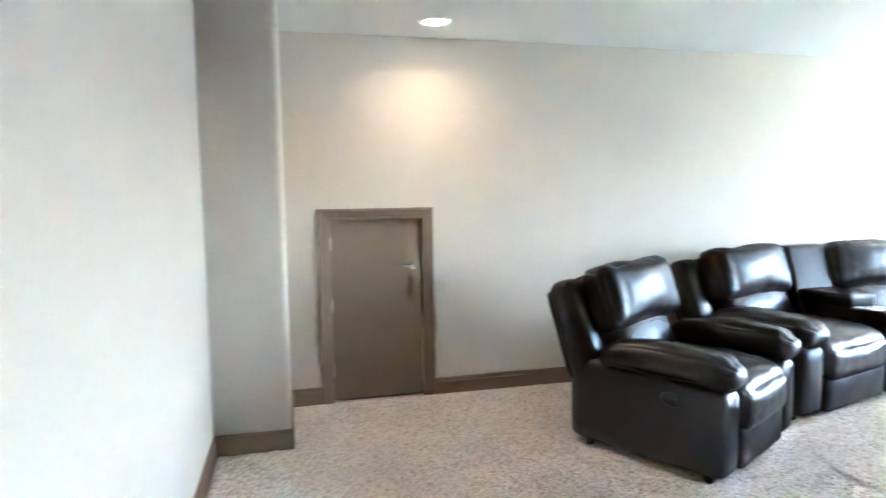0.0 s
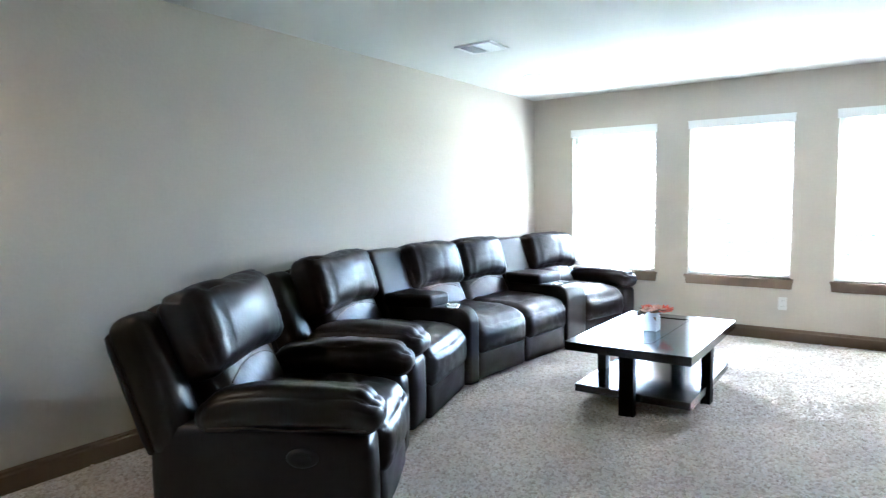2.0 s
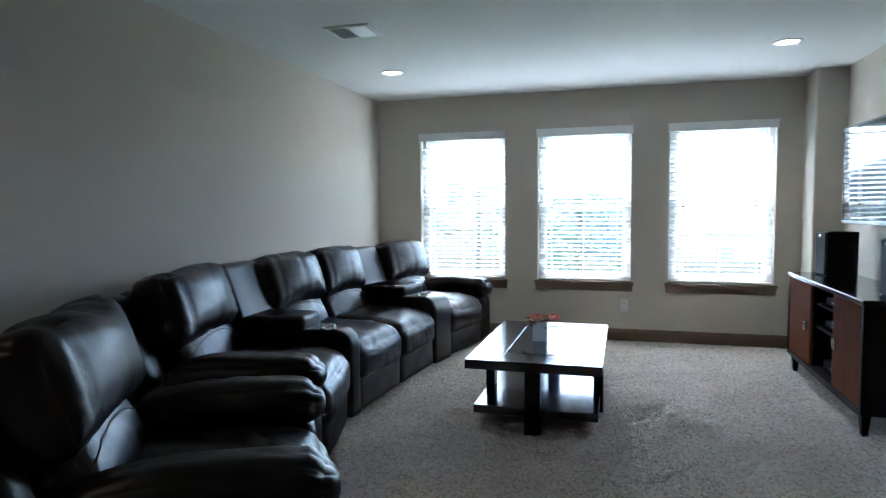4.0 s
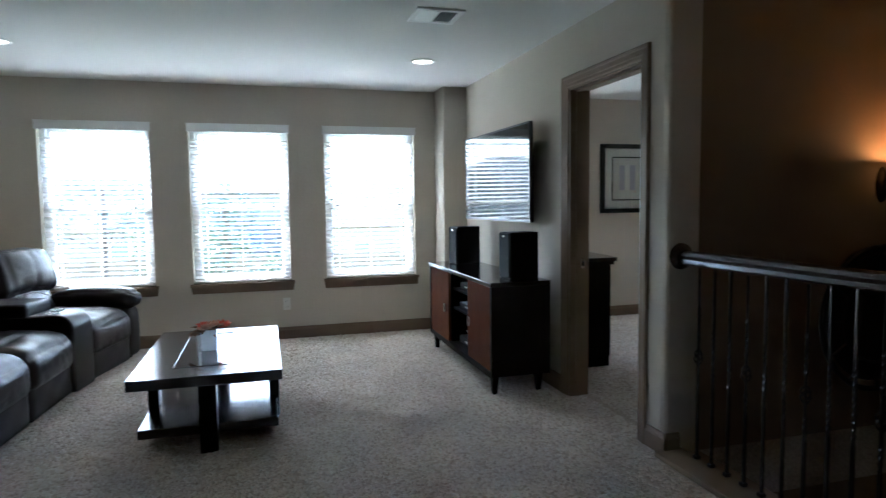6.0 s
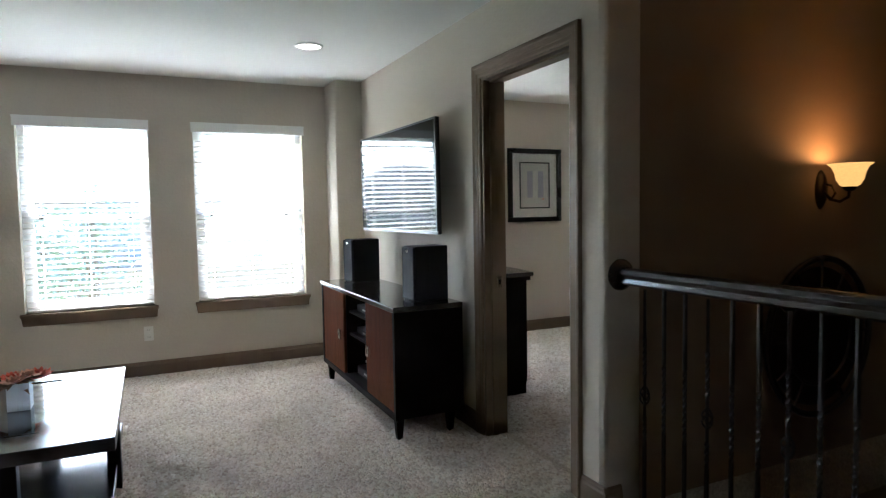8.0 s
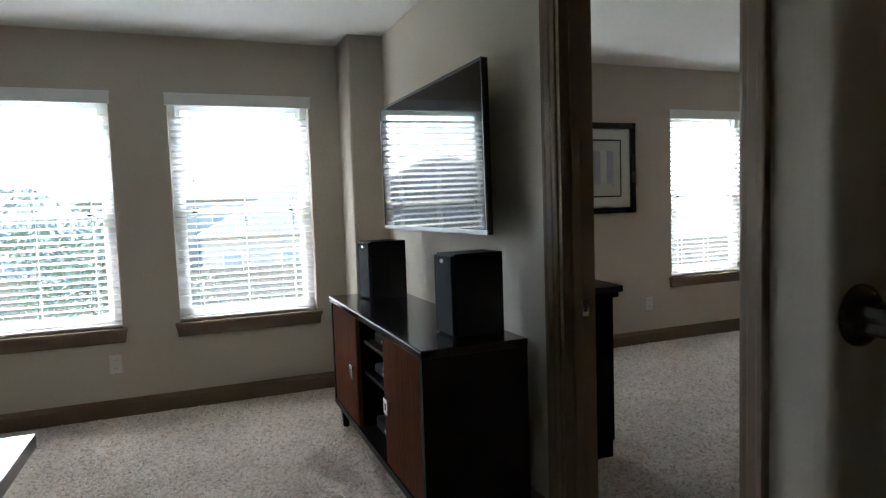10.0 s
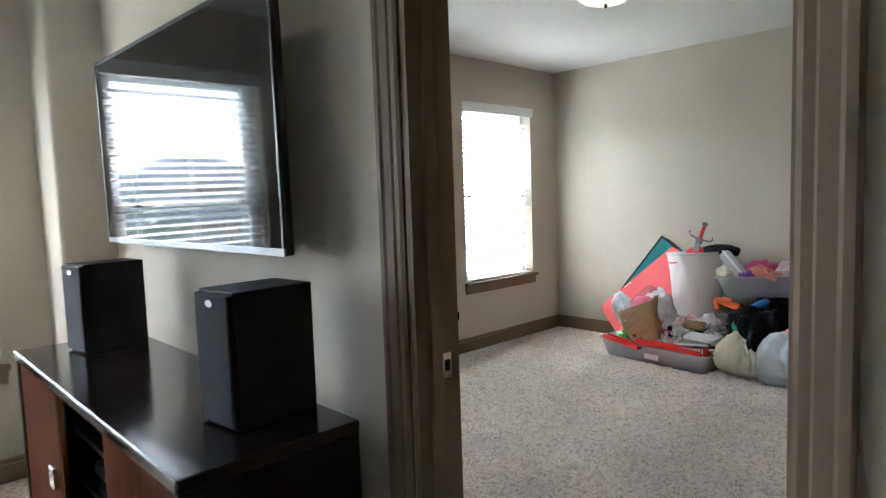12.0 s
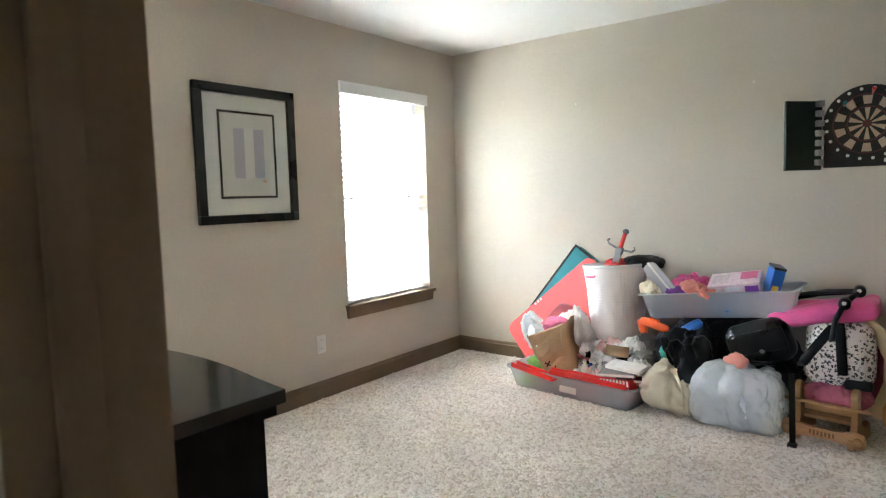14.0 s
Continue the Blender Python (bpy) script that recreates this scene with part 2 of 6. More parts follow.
thin_glow(M["slat"], 0.66, (0.90, 0.88, 0.84))
thin_glow(M["bag_film"], 0.4, (0.8, 0.84, 0.86))
def see_through(m, share, colour):
    """Mixes clear passage into a thin plastic."""
    nt = m.node_tree
    out = nt.nodes["Material Output"]
    tp, mxs = nt.nodes.new("ShaderNodeBsdfTransparent"), nt.nodes.new("ShaderNodeMixShader")
    tp.inputs[0].default_value = rgb(colour)
    mxs.inputs[0].default_value = share
    was = out.inputs[0].links[0].from_socket
    nt.links.new(was, mxs.inputs[1])
    nt.links.new(tp.outputs[0], mxs.inputs[2])
    nt.links.new(mxs.outputs[0], out.inputs[0])


thin_glow(M["pink_clear"], 0.5, (0.9, 0.4, 0.42))
thin_glow(M["clear"], 0.5, (0.9, 0.92, 0.95))
see_through(M["clear"], 0.52, (0.96, 0.97, 0.98))
see_through(M["pink_clear"], 0.3, (0.95, 0.6, 0.62))
see_through(M["bag_film"], 0.38, (0.95, 0.97, 0.97))

# carpet: short looped pile, beige flecked with brown and grey
m = M["carpet"] = bpy.data.materials.new("beige_pile_carpet")
m.use_nodes = True
nt = m.node_tree
p = nt.nodes["Principled BSDF"]
tc = nt.nodes.new("ShaderNodeTexCoord")
vo, n1, n2 = nt.nodes.new("ShaderNodeTexVoronoi"), nt.nodes.new("ShaderNodeTexNoise"), nt.nodes.new("ShaderNodeTexNoise")
vo.inputs["Scale"].default_value = 130
n1.inputs["Scale"].default_value, n1.inputs["Detail"].default_value = 80, 6
n2.inputs["Scale"].default_value, n2.inputs["Detail"].default_value = 1.7, 3
for n in (vo, n1, n2):
    nt.links.new(tc.outputs["Object"], n.inputs["Vector"])
r1 = nt.nodes.new("ShaderNodeValToRGB")
r1.color_ramp.elements[0].position, r1.color_ramp.elements[0].color = 0.36, (0.50, 0.42, 0.35, 1)
r1.color_ramp.elements[1].position, r1.color_ramp.elements[1].color = 0.64, (0.78, 0.69, 0.59, 1)
nt.links.new(n1.outputs["Fac"], r1.inputs[0])
mx = nt.nodes.new("ShaderNodeMix")
mx.data_type, mx.blend_type = 'RGBA', 'MULTIPLY'
r2 = nt.nodes.new("ShaderNodeMapRange")
r2.inputs["To Min"].default_value, r2.inputs["To Max"].default_value = 0.75, 1.15
nt.links.new(n2.outputs["Fac"], r2.inputs["Value"])
mx.inputs["Factor"].default_value = 1.0
nt.links.new(r1.outputs[0], mx.inputs["A"])
nt.links.new(r2.outputs[0], mx.inputs["B"])
nt.links.new(mx.outputs["Result"], p.inputs["Base Color"])
p.inputs["Roughness"].default_value, p.inputs["Specular IOR Level"].default_value = 0.95, 0.15
p.inputs["Sheen Weight"].default_value = 0.2
ad = nt.nodes.new("ShaderNodeMath")
ad.operation = 'ADD'
nt.links.new(vo.outputs["Distance"], ad.inputs[0])
nt.links.new(n1.outputs["Fac"], ad.inputs[1])
bn = nt.nodes.new("ShaderNodeBump")
bn.inputs["Strength"].default_value, bn.inputs["Distance"].default_value = 0.9, 0.012
nt.links.new(ad.outputs[0], bn.inputs["Height"])
nt.links.new(bn.outputs[0], p.inputs["Normal"])

# window glass: clear, thin
m = M["glass"] = bpy.data.materials.new("window_glass")
m.use_nodes = True
nt = m.node_tree
nt.nodes.remove(nt.nodes["Principled BSDF"])
tr, gl, fr, ms = (nt.nodes.new(k) for k in ("ShaderNodeBsdfTransparent", "ShaderNodeBsdfGlossy", "ShaderNodeLayerWeight", "ShaderNodeMixShader"))
pw, sc_ = nt.nodes.new("ShaderNodeMath"), nt.nodes.new("ShaderNodeMath")
pw.operation, sc_.operation = 'POWER', 'MULTIPLY_ADD'
pw.inputs[1].default_value, sc_.inputs[1].default_value, sc_.inputs[2].default_value = 5.0, 0.9, 0.035
tr.inputs[0].default_value = (0.97, 0.98, 0.975, 1)
gl.inputs["Roughness"].default_value = 0.01
fr.inputs[0].default_value = 0.5
nt.links.new(fr.outputs["Facing"], pw.inputs[0])
nt.links.new(pw.outputs[0], sc_.inputs[0])
nt.links.new(sc_.outputs[0], ms.inputs[0])
nt.links.new(tr.outputs[0], ms.inputs[1])
nt.links.new(gl.outputs[0], ms.inputs[2])
nt.links.new(ms.outputs[0], nt.nodes["Material Output"].inputs[0])

# spotted animal print
m = M["leopard"] = bpy.data.materials.new("black_and_white_spotted_cloth")
m.use_nodes = True
nt = m.node_tree
p = nt.nodes["Principled BSDF"]
tc, vo, nz = (nt.nodes.new(k) for k in ("ShaderNodeTexCoord", "ShaderNodeTexVoronoi", "ShaderNodeTexNoise"))
vo.inputs["Scale"].default_value, nz.inputs["Scale"].default_value = 58, 90
nt.links.new(tc.outputs["Object"], nz.inputs["Vector"])
va = nt.nodes.new("ShaderNodeMix")
va.data_type = 'RGBA'
va.inputs["Factor"].default_value = 0.02
nt.links.new(tc.outputs["Object"], va.inputs["A"])
nt.links.new(nz.outputs["Color"], va.inputs["B"])
nt.links.new(va.outputs["Result"], vo.inputs["Vector"])
r1 = nt.nodes.new("ShaderNodeValToRGB")
r1.color_ramp.interpolation = 'CONSTANT'
r1.color_ramp.elements[0].position, r1.color_ramp.elements[0].color = 0.0, (0.45, 0.43, 0.40, 1)
r1.color_ramp.elements[1].position, r1.color_ramp.elements[1].color = 0.17, (0.012, 0.012, 0.012, 1)
e = r1.color_ramp.elements.new(0.42)
e.color = (0.74, 0.68, 0.64, 1)
nt.links.new(vo.outputs["Distance"], r1.inputs[0])
nt.links.new(r1.outputs[0], p.inputs["Base Color"])
p.inputs["Roughness"].default_value = 0.7

# woven white laundry hamper: small diamond weave
m = M["weave"] = mat("white_quilted_fabric", (0.86, 0.80, 0.79), 0.8, vary=0.03, scale=6, bump=0.0)
nt = m.node_tree
p = nt.nodes["Principled BSDF"]
tc, ck, bn = (nt.nodes.new(k) for k in ("ShaderNodeTexCoord", "ShaderNodeTexVoronoi", "ShaderNodeBump"))
ck.inputs["Scale"].default_value, ck.inputs["Randomness"].default_value = 55, 0.1
bn.inputs["Strength"].default_value, bn.inputs["Distance"].default_value = 0.6, 0.005
nt.links.new(tc.outputs["Object"], ck.inputs["Vector"])
nt.links.new(ck.outputs["Distance"], bn.inputs["Height"])
nt.links.new(bn.outputs[0], p.inputs["Normal"])
M["lawn"] = mat("lawn_grass", (0.13, 0.16, 0.07), 0.9, second=(0.19, 0.20, 0.11), scale=0.3, grain=9, bump=0.6, bump_scale=30, depth=0.03)
M["asphalt"] = mat("asphalt_road", (0.05, 0.05, 0.05), 0.85, vary=0.2, scale=0.6, grain=30, bump=0.3)
M["brick_wall"] = mat("tan_brick_facade", (0.40, 0.34, 0.28), 0.85, vary=0.2, scale=1.2, grain=12, bump=0.3, bump_scale=10)
M["roof"] = mat("grey_shingle_roof", (0.085, 0.082, 0.085), 0.9, vary=0.25, scale=0.8, grain=7, bump=0.4, bump_scale=6, depth=0.02)
M["house_glass"] = mat("distant_window_glass", (0.26, 0.28, 0.30), 0.25, vary=0.1, bump=0.0)
M["fence"] = mat("weathered_cedar_fence", (0.26, 0.19, 0.12), 0.85, vary=0.25, scale=2, grain=20, bump=0.3, stretch=(5, 5, 0.4))
M["leaf"] = mat("tree_leaf", (0.11, 0.13, 0.085), 0.6, second=(0.15, 0.17, 0.115), scale=2, grain=20, bump=0.1)
M["bark"] = mat("tree_bark", (0.12, 0.085, 0.06), 0.9, vary=0.25, scale=8, grain=30, bump=0.6, bump_scale=20, depth=0.01)

# ---------------------------------------------------------------- mesh helpers


def link(name, bm, material, parent=None, label="", smooth=False):
    me = bpy.data.meshes.new(name)
    if smooth:
        for f in bm.faces:
            f.smooth = True
    bmesh.ops.recalc_face_normals(bm, faces=bm.faces)
    bm.to_mesh(me)
    bm.free()
    for mm in material if isinstance(material, (list, tuple)) else (material,):
        me.materials.append(mm)
    ob = new(name, me)
    if parent is not None:
        ob.parent = parent
    if label:
        tagged(ob, label)
    return ob


def part(name, bm, material, parent, label="", smooth=False):
    return link(name, bm, material, parent, label, smooth)


def thing(name, label, category, m=None, group="", kind=""):
    ob = new(name)
    ob.empty_display_size = 0.1
    if m is not None:
        ob.matrix_basis = m
    return tagged(ob, label, category, group, kind)


def box(x0, x1, y0, y1, z0, z1, bevel=0.0, seg=2, bm=None):
    own = bm is None
    bm = bm or bmesh.new()
    got = bmesh.ops.create_cube(bm, size=1)["verts"]
    for v in got:
        v.co = Vector(((x0 + x1) / 2 + v.co.x * (x1 - x0), (y0 + y1) / 2 + v.co.y * (y1 - y0), (z0 + z1) / 2 + v.co.z * (z1 - z0)))
    if bevel:
        es = list({e for v in got for e in v.link_edges})
        bmesh.ops.bevel(bm, geom=es, offset=bevel, segments=seg, affect='EDGES', profile=0.5)
    return bm


def boxes(rows, bevel=0.0):
    bm = bmesh.new()
    for r in rows:
        box(*r, bevel=bevel, bm=bm)
    return bm


def rbox(sx, sy, sz, r, n=10, bulge=(0, 0, 0), warp=None):
    """Soft block centred at the origin: rounded by r, bulged along the axes, then warped."""
    bm = bmesh.new()
    bmesh.ops.create_cube(bm, size=2)
    bmesh.ops.subdivide_edges(bm, edges=bm.edges[:], cuts=n, use_grid_fill=True)
    h = Vector((sx / 2, sy / 2, sz / 2))
    r = min(r, h.x * 0.98, h.y * 0.98, h.z * 0.98)
    for v in bm.verts:
        c = v.co.copy()
        u = Vector([math.sin(a * math.pi / 2) * 0.35 + a * 0.65 for a in c])
        p0 = Vector([u[i] * h[i] for i in range(3)])
        q = Vector([max(-(h[i] - r), min(h[i] - r, p0[i])) for i in range(3)])
        d = p0 - q
        w = q + (d.normalized() * r if d.length > 1e-9 else d)
        for i in range(3):
            j, k = (i + 1) % 3, (i + 2) % 3
            if bulge[i]:
                w[i] += bulge[i] * u[i] * (1 - u[j] ** 2) * (1 - u[k] ** 2)
        v.co = warp(w, u) if warp else w
    return bm


def moved(bm, m):
    bmesh.ops.transform(bm, matrix=m, verts=bm.verts)
    return bm


def cyl(r0, r1, z0, z1, n=24, bm=None, cap=True, at=(0, 0)):
    bm = bm or bmesh.new()
    bmesh.ops.create_cone(bm, segments=n, radius1=r0, radius2=r1, depth=z1 - z0, cap_ends=cap,
                          matrix=Matrix.Translation((at[0], at[1], (z0 + z1) / 2)))
    return bm


def lathe(profile, n=28, bm=None):
    """Turns (radius, height) pairs about z."""
    bm = bm or bmesh.new()
    rings = [[bm.verts.new((r * math.cos(2 * math.pi * k / n), r * math.sin(2 * math.pi * k / n), z)) for k in range(n)] for r, z in profile]
    for a, b in zip(rings, rings[1:]):
        for k in range(n):
            bm.faces.new((a[k], a[(k + 1) % n], b[(k + 1) % n], b[k]))
    return bm


def tube(points, r, n=8, bm=None, square=False, twist=0.0):
    """A rod of radius r along the points."""
    bm = bm or bmesh.new()
    pts = [Vector(q) for q in points]
    rings = []
    for i, q in enumerate(pts):
        d = (pts[min(i + 1, len(pts) - 1)] - pts[max(i - 1, 0)]).normalized()
        s = d.cross(Vector((0, 0, 1)) if abs(d.z) < 0.95 else Vector((1, 0, 0))).normalized()
        t = d.cross(s)
        k = 4 if square else n
        rings.append([bm.verts.new(q + r * (math.cos(2 * math.pi * j / k + twist * i) * s + math.sin(2 * math.pi * j / k + twist * i) * t)) for j in range(k)])
    k = len(rings[0])
    for a, b in zip(rings, rings[1:]):
        for j in range(k):
            bm.faces.new((a[j], a[(j + 1) % k], b[(j + 1) % k], b[j]))
    bm.faces.new(rings[0][::-1])
    bm.faces.new(rings[-1])
    return bm


def prism(outline, a0, a1, axis="y", bm=None):
    """Extrudes a 2D outline along an axis (the outline lies in the other two)."""
    bm = bm or bmesh.new()

    def at(u, v, a):
        return {"x": (a, u, v), "y": (u, a, v), "z": (u, v, a)}[axis]
    lo = [bm.verts.new(at(u, v, a0)) for u, v in outline]
    hi = [bm.verts.new(at(u, v, a1)) for u, v in outline]
    n = len(outline)
    for k in range(n):
        bm.faces.new((lo[k], lo[(k + 1) % n], hi[(k + 1) % n], hi[k]))
    bm.faces.new(lo[::-1])
    bm.faces.new(hi)
    return bm


def crumple(sx, sy, sz, seed, rough=0.16, sub=5, flat=True, freq=3.0, fold=0.07):
    """A slumped cloth-like heap resting on z = 0."""
    bm = bmesh.new()
    bmesh.ops.create_icosphere(bm, subdivisions=sub, radius=1)
    off = Vector((seed * 7.3, seed * 3.1, seed * 5.7))
    for v in bm.verts:
        c = v.co.copy()
        d = 1 + rough * noise.noise(c * freq * 0.5 + off) * 2 + rough * 0.8 * abs(noise.noise(c * freq + off)) - rough * 0.7 * abs(noise.noise(c * freq * 2.1 + off))
        if fold:
            q = c * freq * 1.7 + off * 1.3
            d += fold * (0.5 - 2 * abs(noise.noise(q))) + fold * 0.6 * (0.5 - 2 * abs(noise.noise(q * 2.3))) + fold * 0.3 * (0.5 - 2 * abs(noise.noise(q * 4.9)))
        p0 = c * d
        z = p0.z
        if flat and z < -0.55:
            z = -0.55 + (z + 0.55) * 0.05
        v.co = Vector((p0.x * sx / 2, p0.y * sy / 2, (z + 0.57) / 1.57 * sz))
    return bm

# ---------------------------------------------------------------- the large structure
XE, YN, YT, YB, YS, XW, H = 6.98, 4.63, 0.335, 0.200, -3.70, -0.15, 2.44
X3, YEND = 3.445, -4.2                          # stairwell's east wall, far end of the stairwell


def structure(name, bm, material, label, smooth=False):
    return tagged(link(name, bm, material, None, label, smooth), kind="structure", category=name.split("_")[0])


def pierced(along, lo, hi, z0, z1, t0, t1, holes):
    """Wall as blocks round its holes (lo, hi, z0, z1), along x or y, thick from t0 to t1."""
    us = sorted({lo, hi, *[h for o in holes for h in o[:2]]})
    bm = bmesh.new()
    for a, b in zip(us, us[1:]):
        cut = [o for o in holes if o[0] <= a + 1e-6 and o[1] >= b - 1e-6]
        spans = [(z0, z1)]
        if cut:
            spans = [s for s in ((z0, cut[0][2]), (cut[0][3], z1)) if s[1] - s[0] > 1e-4]
        for s0, s1 in spans:
            if along == "x":
                box(a, b, t0, t1, s0, s1, bm=bm)
            else:
                box(t0, t1, a, b, s0, s1, bm=bm)
    return bm


WIN_Z0, WIN_Z1 = 0.572, 2.06
WINDOWS = [(3.265, 4.165), (2.04, 2.935), (0.79, 1.70), (-3.31, -2.42), (-0.90, 0.02)]
structure("floor", boxes([(XW - 0.12, XE + 0.16, 0.235, YN + 0.12, -0.3, 0), (X3, XE + 0.16, YS - 0.12, 0.235, -0.3, 0)]), M["carpet"],
          "wall-to-wall beige flecked cut-pile carpet over the whole floor")
structure("ceiling", box(XW - 0.12, XE + 0.16, YEND - 0.12, YN + 0.12, H, H + 0.14), M["ceiling"], "flat white ceiling with light orange-peel texture")
structure("wall_north", pierced("x", XW - 0.12, XE + 0.16, 0, H, YN, YN + 0.12, [(0.535, 1.155, 0, 1.235)]), M["wall"], "long beige painted wall behind the sofas")
# added block, out of view, keeps daylight from leaking round the hatch
structure("wall_hatch_back", box(0.5, 1.19, YN + 0.055, YN + 0.115, 0.0, 1.26), M["trim"], "unseen block that keeps light out behind the access door")
structure("wall_west", box(XW - 0.12, XW, YEND, YN, -2.8, H), M["wall"], "beige painted wall beside the stairwell")
structure("wall_east", pierced("y", YS - 0.12, YN, 0, H, XE, XE + 0.16, [(a, b, WIN_Z0, WIN_Z1) for a, b in WINDOWS]), M["wall"], "beige painted outer wall with five windows")
structure("wall_south", pierced("x", X3 + 0.02, XE, 0, H, YB, YT, [(3.667, 4.496, 0, 2.055)]), M["wall"], "beige painted wall with the television and a doorway")
structure("wall_bedroom_south", box(X3 + 0.1, XE, YS - 0.12, YS, 0, H), M["wall"], "beige painted bedroom wall with a dartboard")
# stairwell walls and floor edge carry their shade in the colour
structure("wall_stair_east", boxes([(X3 + 0.002, X3 + 0.1, YEND, YB, -2.8, H)]), M["stair_wall"], "stairwell wall with its deep shade put into the colour")
structure("wall_stair_south", box(XW, X3 + 0.1, YEND - 0.12, YEND, -2.8, H), M["stair_wall"], "far wall of the stairwell, colour darkened for shade")
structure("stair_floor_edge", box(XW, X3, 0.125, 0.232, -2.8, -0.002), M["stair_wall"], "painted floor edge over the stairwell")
# unseen floor added to close the stairwell; dark colour stands in for shade
structure("ground_floor", box(XW, X3, YEND, 0.12, -2.9, -2.8), M["rail_wood"], "unseen lower floor of the stairwell, coloured dark for shade")


def rounded_post(x0, x1, y0, y1, z0, z1, r):
    bm = box(x0, x1, y0, y1, z0, z1)
    es = [e for e in bm.edges if abs(e.verts[0].co.z - e.verts[1].co.z) > 0.5]
    bmesh.ops.bevel(bm, geom=es, offset=r, segments=5, affect='EDGES', profile=0.5)
    for f in bm.faces:
        f.smooth = abs(f.normal.z) < 0.5
    return bm


structure("wall_chase", rounded_post(XW - 0.06, 0.255, 3.92, YN + 0.06, 0, H, 0.025), M["wall"], "boxed-out wall corner with rounded edges")
structure("wall_pilaster", rounded_post(6.65, XE + 0.05, YT - 0.06, 0.575, 0, H, 0.022), M["wall"], "narrow boxed-out wall corner with rounded edges")
structure("wall_end", rounded_post(X3 - 0.001, X3 + 0.06, YB - 0.06, YT + 0.001, 0, H, 0.02), M["wall"], "rounded wall end at the top of the stairs")

# baseboards: a stepped profile
BASE = [(0, 0), (0.016, 0), (0.016, 0.085), (0.011, 0.094), (0.011, 0.105), (0.006, 0.115), (0, 0.115)]


def baseboard(p0, p1, side):
    """Runs from p0 to p1; side is the unit way into the room."""
    bm = bmesh.new()
    ends = []
    for px, py in (p0, p1):
        ends.append([bm.verts.new((px + side[0] * d, py + side[1] * d, z)) for d, z in BASE])
    n = len(BASE)
    for k in range(n):
        bm.faces.new((ends[0][k], ends[0][(k + 1) % n], ends[1][(k + 1) % n], ends[1][k]))
    bm.faces.new(ends[0][::-1])
    bm.faces.new(ends[1])
    structure("baseboard", bm, M["trim"], "taupe painted baseboard")


baseboard((1.236, YN), (XE, YN), (0, -1))
baseboard((0.255, YN), (0.456, YN), (0, -1))
baseboard((0.255, YN), (0.255, 3.904), (1, 0))
baseboard((0.271, 3.92), (XW, 3.92), (0, -1))
baseboard((XW, 3.92), (XW, 0.36), (1, 0))
baseboard((XE, YN), (XE, 0.575), (-1, 0))
baseboard((XE, 0.575), (6.634, 0.575), (0, 1))
baseboard((6.65, 0.591), (6.65, YT), (-1, 0))
baseboard((6.65, YT), (4.59, YT), (0, 1))
baseboard((3.60, YT), (X3 - 0.016, YT), (0, 1))
baseboard((X3, YT + 0.016), (X3, 0.255), (-1, 0))
baseboard((XE, YB), (XE, YS), (-1, 0))
baseboard((XE, YS), (3.55, YS), (0, 1))
baseboard((4.59, YB), (XE, YB), (0, -1))

CASING = [(0.0, 0.0), (0.0, 0.008), (0.009, 0.012), (0.024, 0.012), (0.029, 0.016), (0.054, 0.018), (0.061, 0.022), (0.074, 0.022), (0.078, 0.018), (0.078, 0.0)]


def casing(name, x0, x1, top, face, out, label, parent):
    """Mitred casing round an opening x0..x1, up to top, on the wall plane y = face; out is +1 or -1."""
    def ring(x, z, kx, kz):
        return [(x + kx * w, face + out * d, z + kz * w) for w, d in CASING]
    stations = [ring(x0, 0.0, -1, 0), ring(x0, top, -1, 1), ring(x1, top, 1, 1), ring(x1, 0.0, 1, 0)]
    for i, nm in ((0, "casing_leg"), (1, "casing_head"), (2, "casing_leg")):
        bm = bmesh.new()
        a = [bm.verts.new(q) for q in stations[i]]
        b = [bm.verts.new(q) for q in stations[i + 1]]
        n = len(a)
        for k in range(n):
            bm.faces.new((a[k], a[(k + 1) % n], b[(k + 1) % n], b[k]))
        bm.faces.new(a[::-1])
        bm.faces.new(b)
        part(nm, bm, M["trim"], parent)


# bedroom doorway: jambs, stop, casing both sides, strike plate
door = thing("door_1", "open taupe painted door frame between the rooms", "doorway", kind="structure")
for x0, x1 in ((3.668, 3.688), (4.475, 4.495)):
    part("jamb", box(x0 + 0.001, x1 - 0.001, YB - 0.002, YT + 0.002, 0, 2.05), M["trim"], door)
part("jamb_head", box(3.688, 4.475, YB - 0.002, YT + 0.002, 2.035, 2.054), M["trim"], door)
for x0, x1 in ((3.687, 3.699), (4.464, 4.476)):
    part("door_stop", box(x0, x1, 0.262, 0.298, 0, 2.035, 0.003), M["trim"], door)
part("door_stop", box(3.699, 4.464, 0.262, 0.298, 2.023, 2.036, 0.002), M["trim"], door)
casing("casing", 3.680, 4.498, 2.048, YT, 1, "", door)
casing("casing", 3.680, 4.498, 2.048, YB, -1, "", door)
strike = part("strike_plate", box(4.4715, 4.4745, 0.229, 0.258, 0.865, 0.927, 0.001), M["chrome"], door, "polished nickel strike plate")
part("latch_hole", box(4.4705, 4.4717, 0.236, 0.251, 0.882, 0.910), M["black"], strike)

# small attic-access door in the north wall
hatch = thing("door_2", "low taupe painted access door with nickel lever, closed", "door", kind="structure")
leaf = part("door_leaf", box(0.538, 1.152, YN + 0.012, YN + 0.05, 0.012, 1.232, 0.002), M["trim"], hatch)
casing("casing", 0.536, 1.156, 1.233, YN, -1, "", hatch)
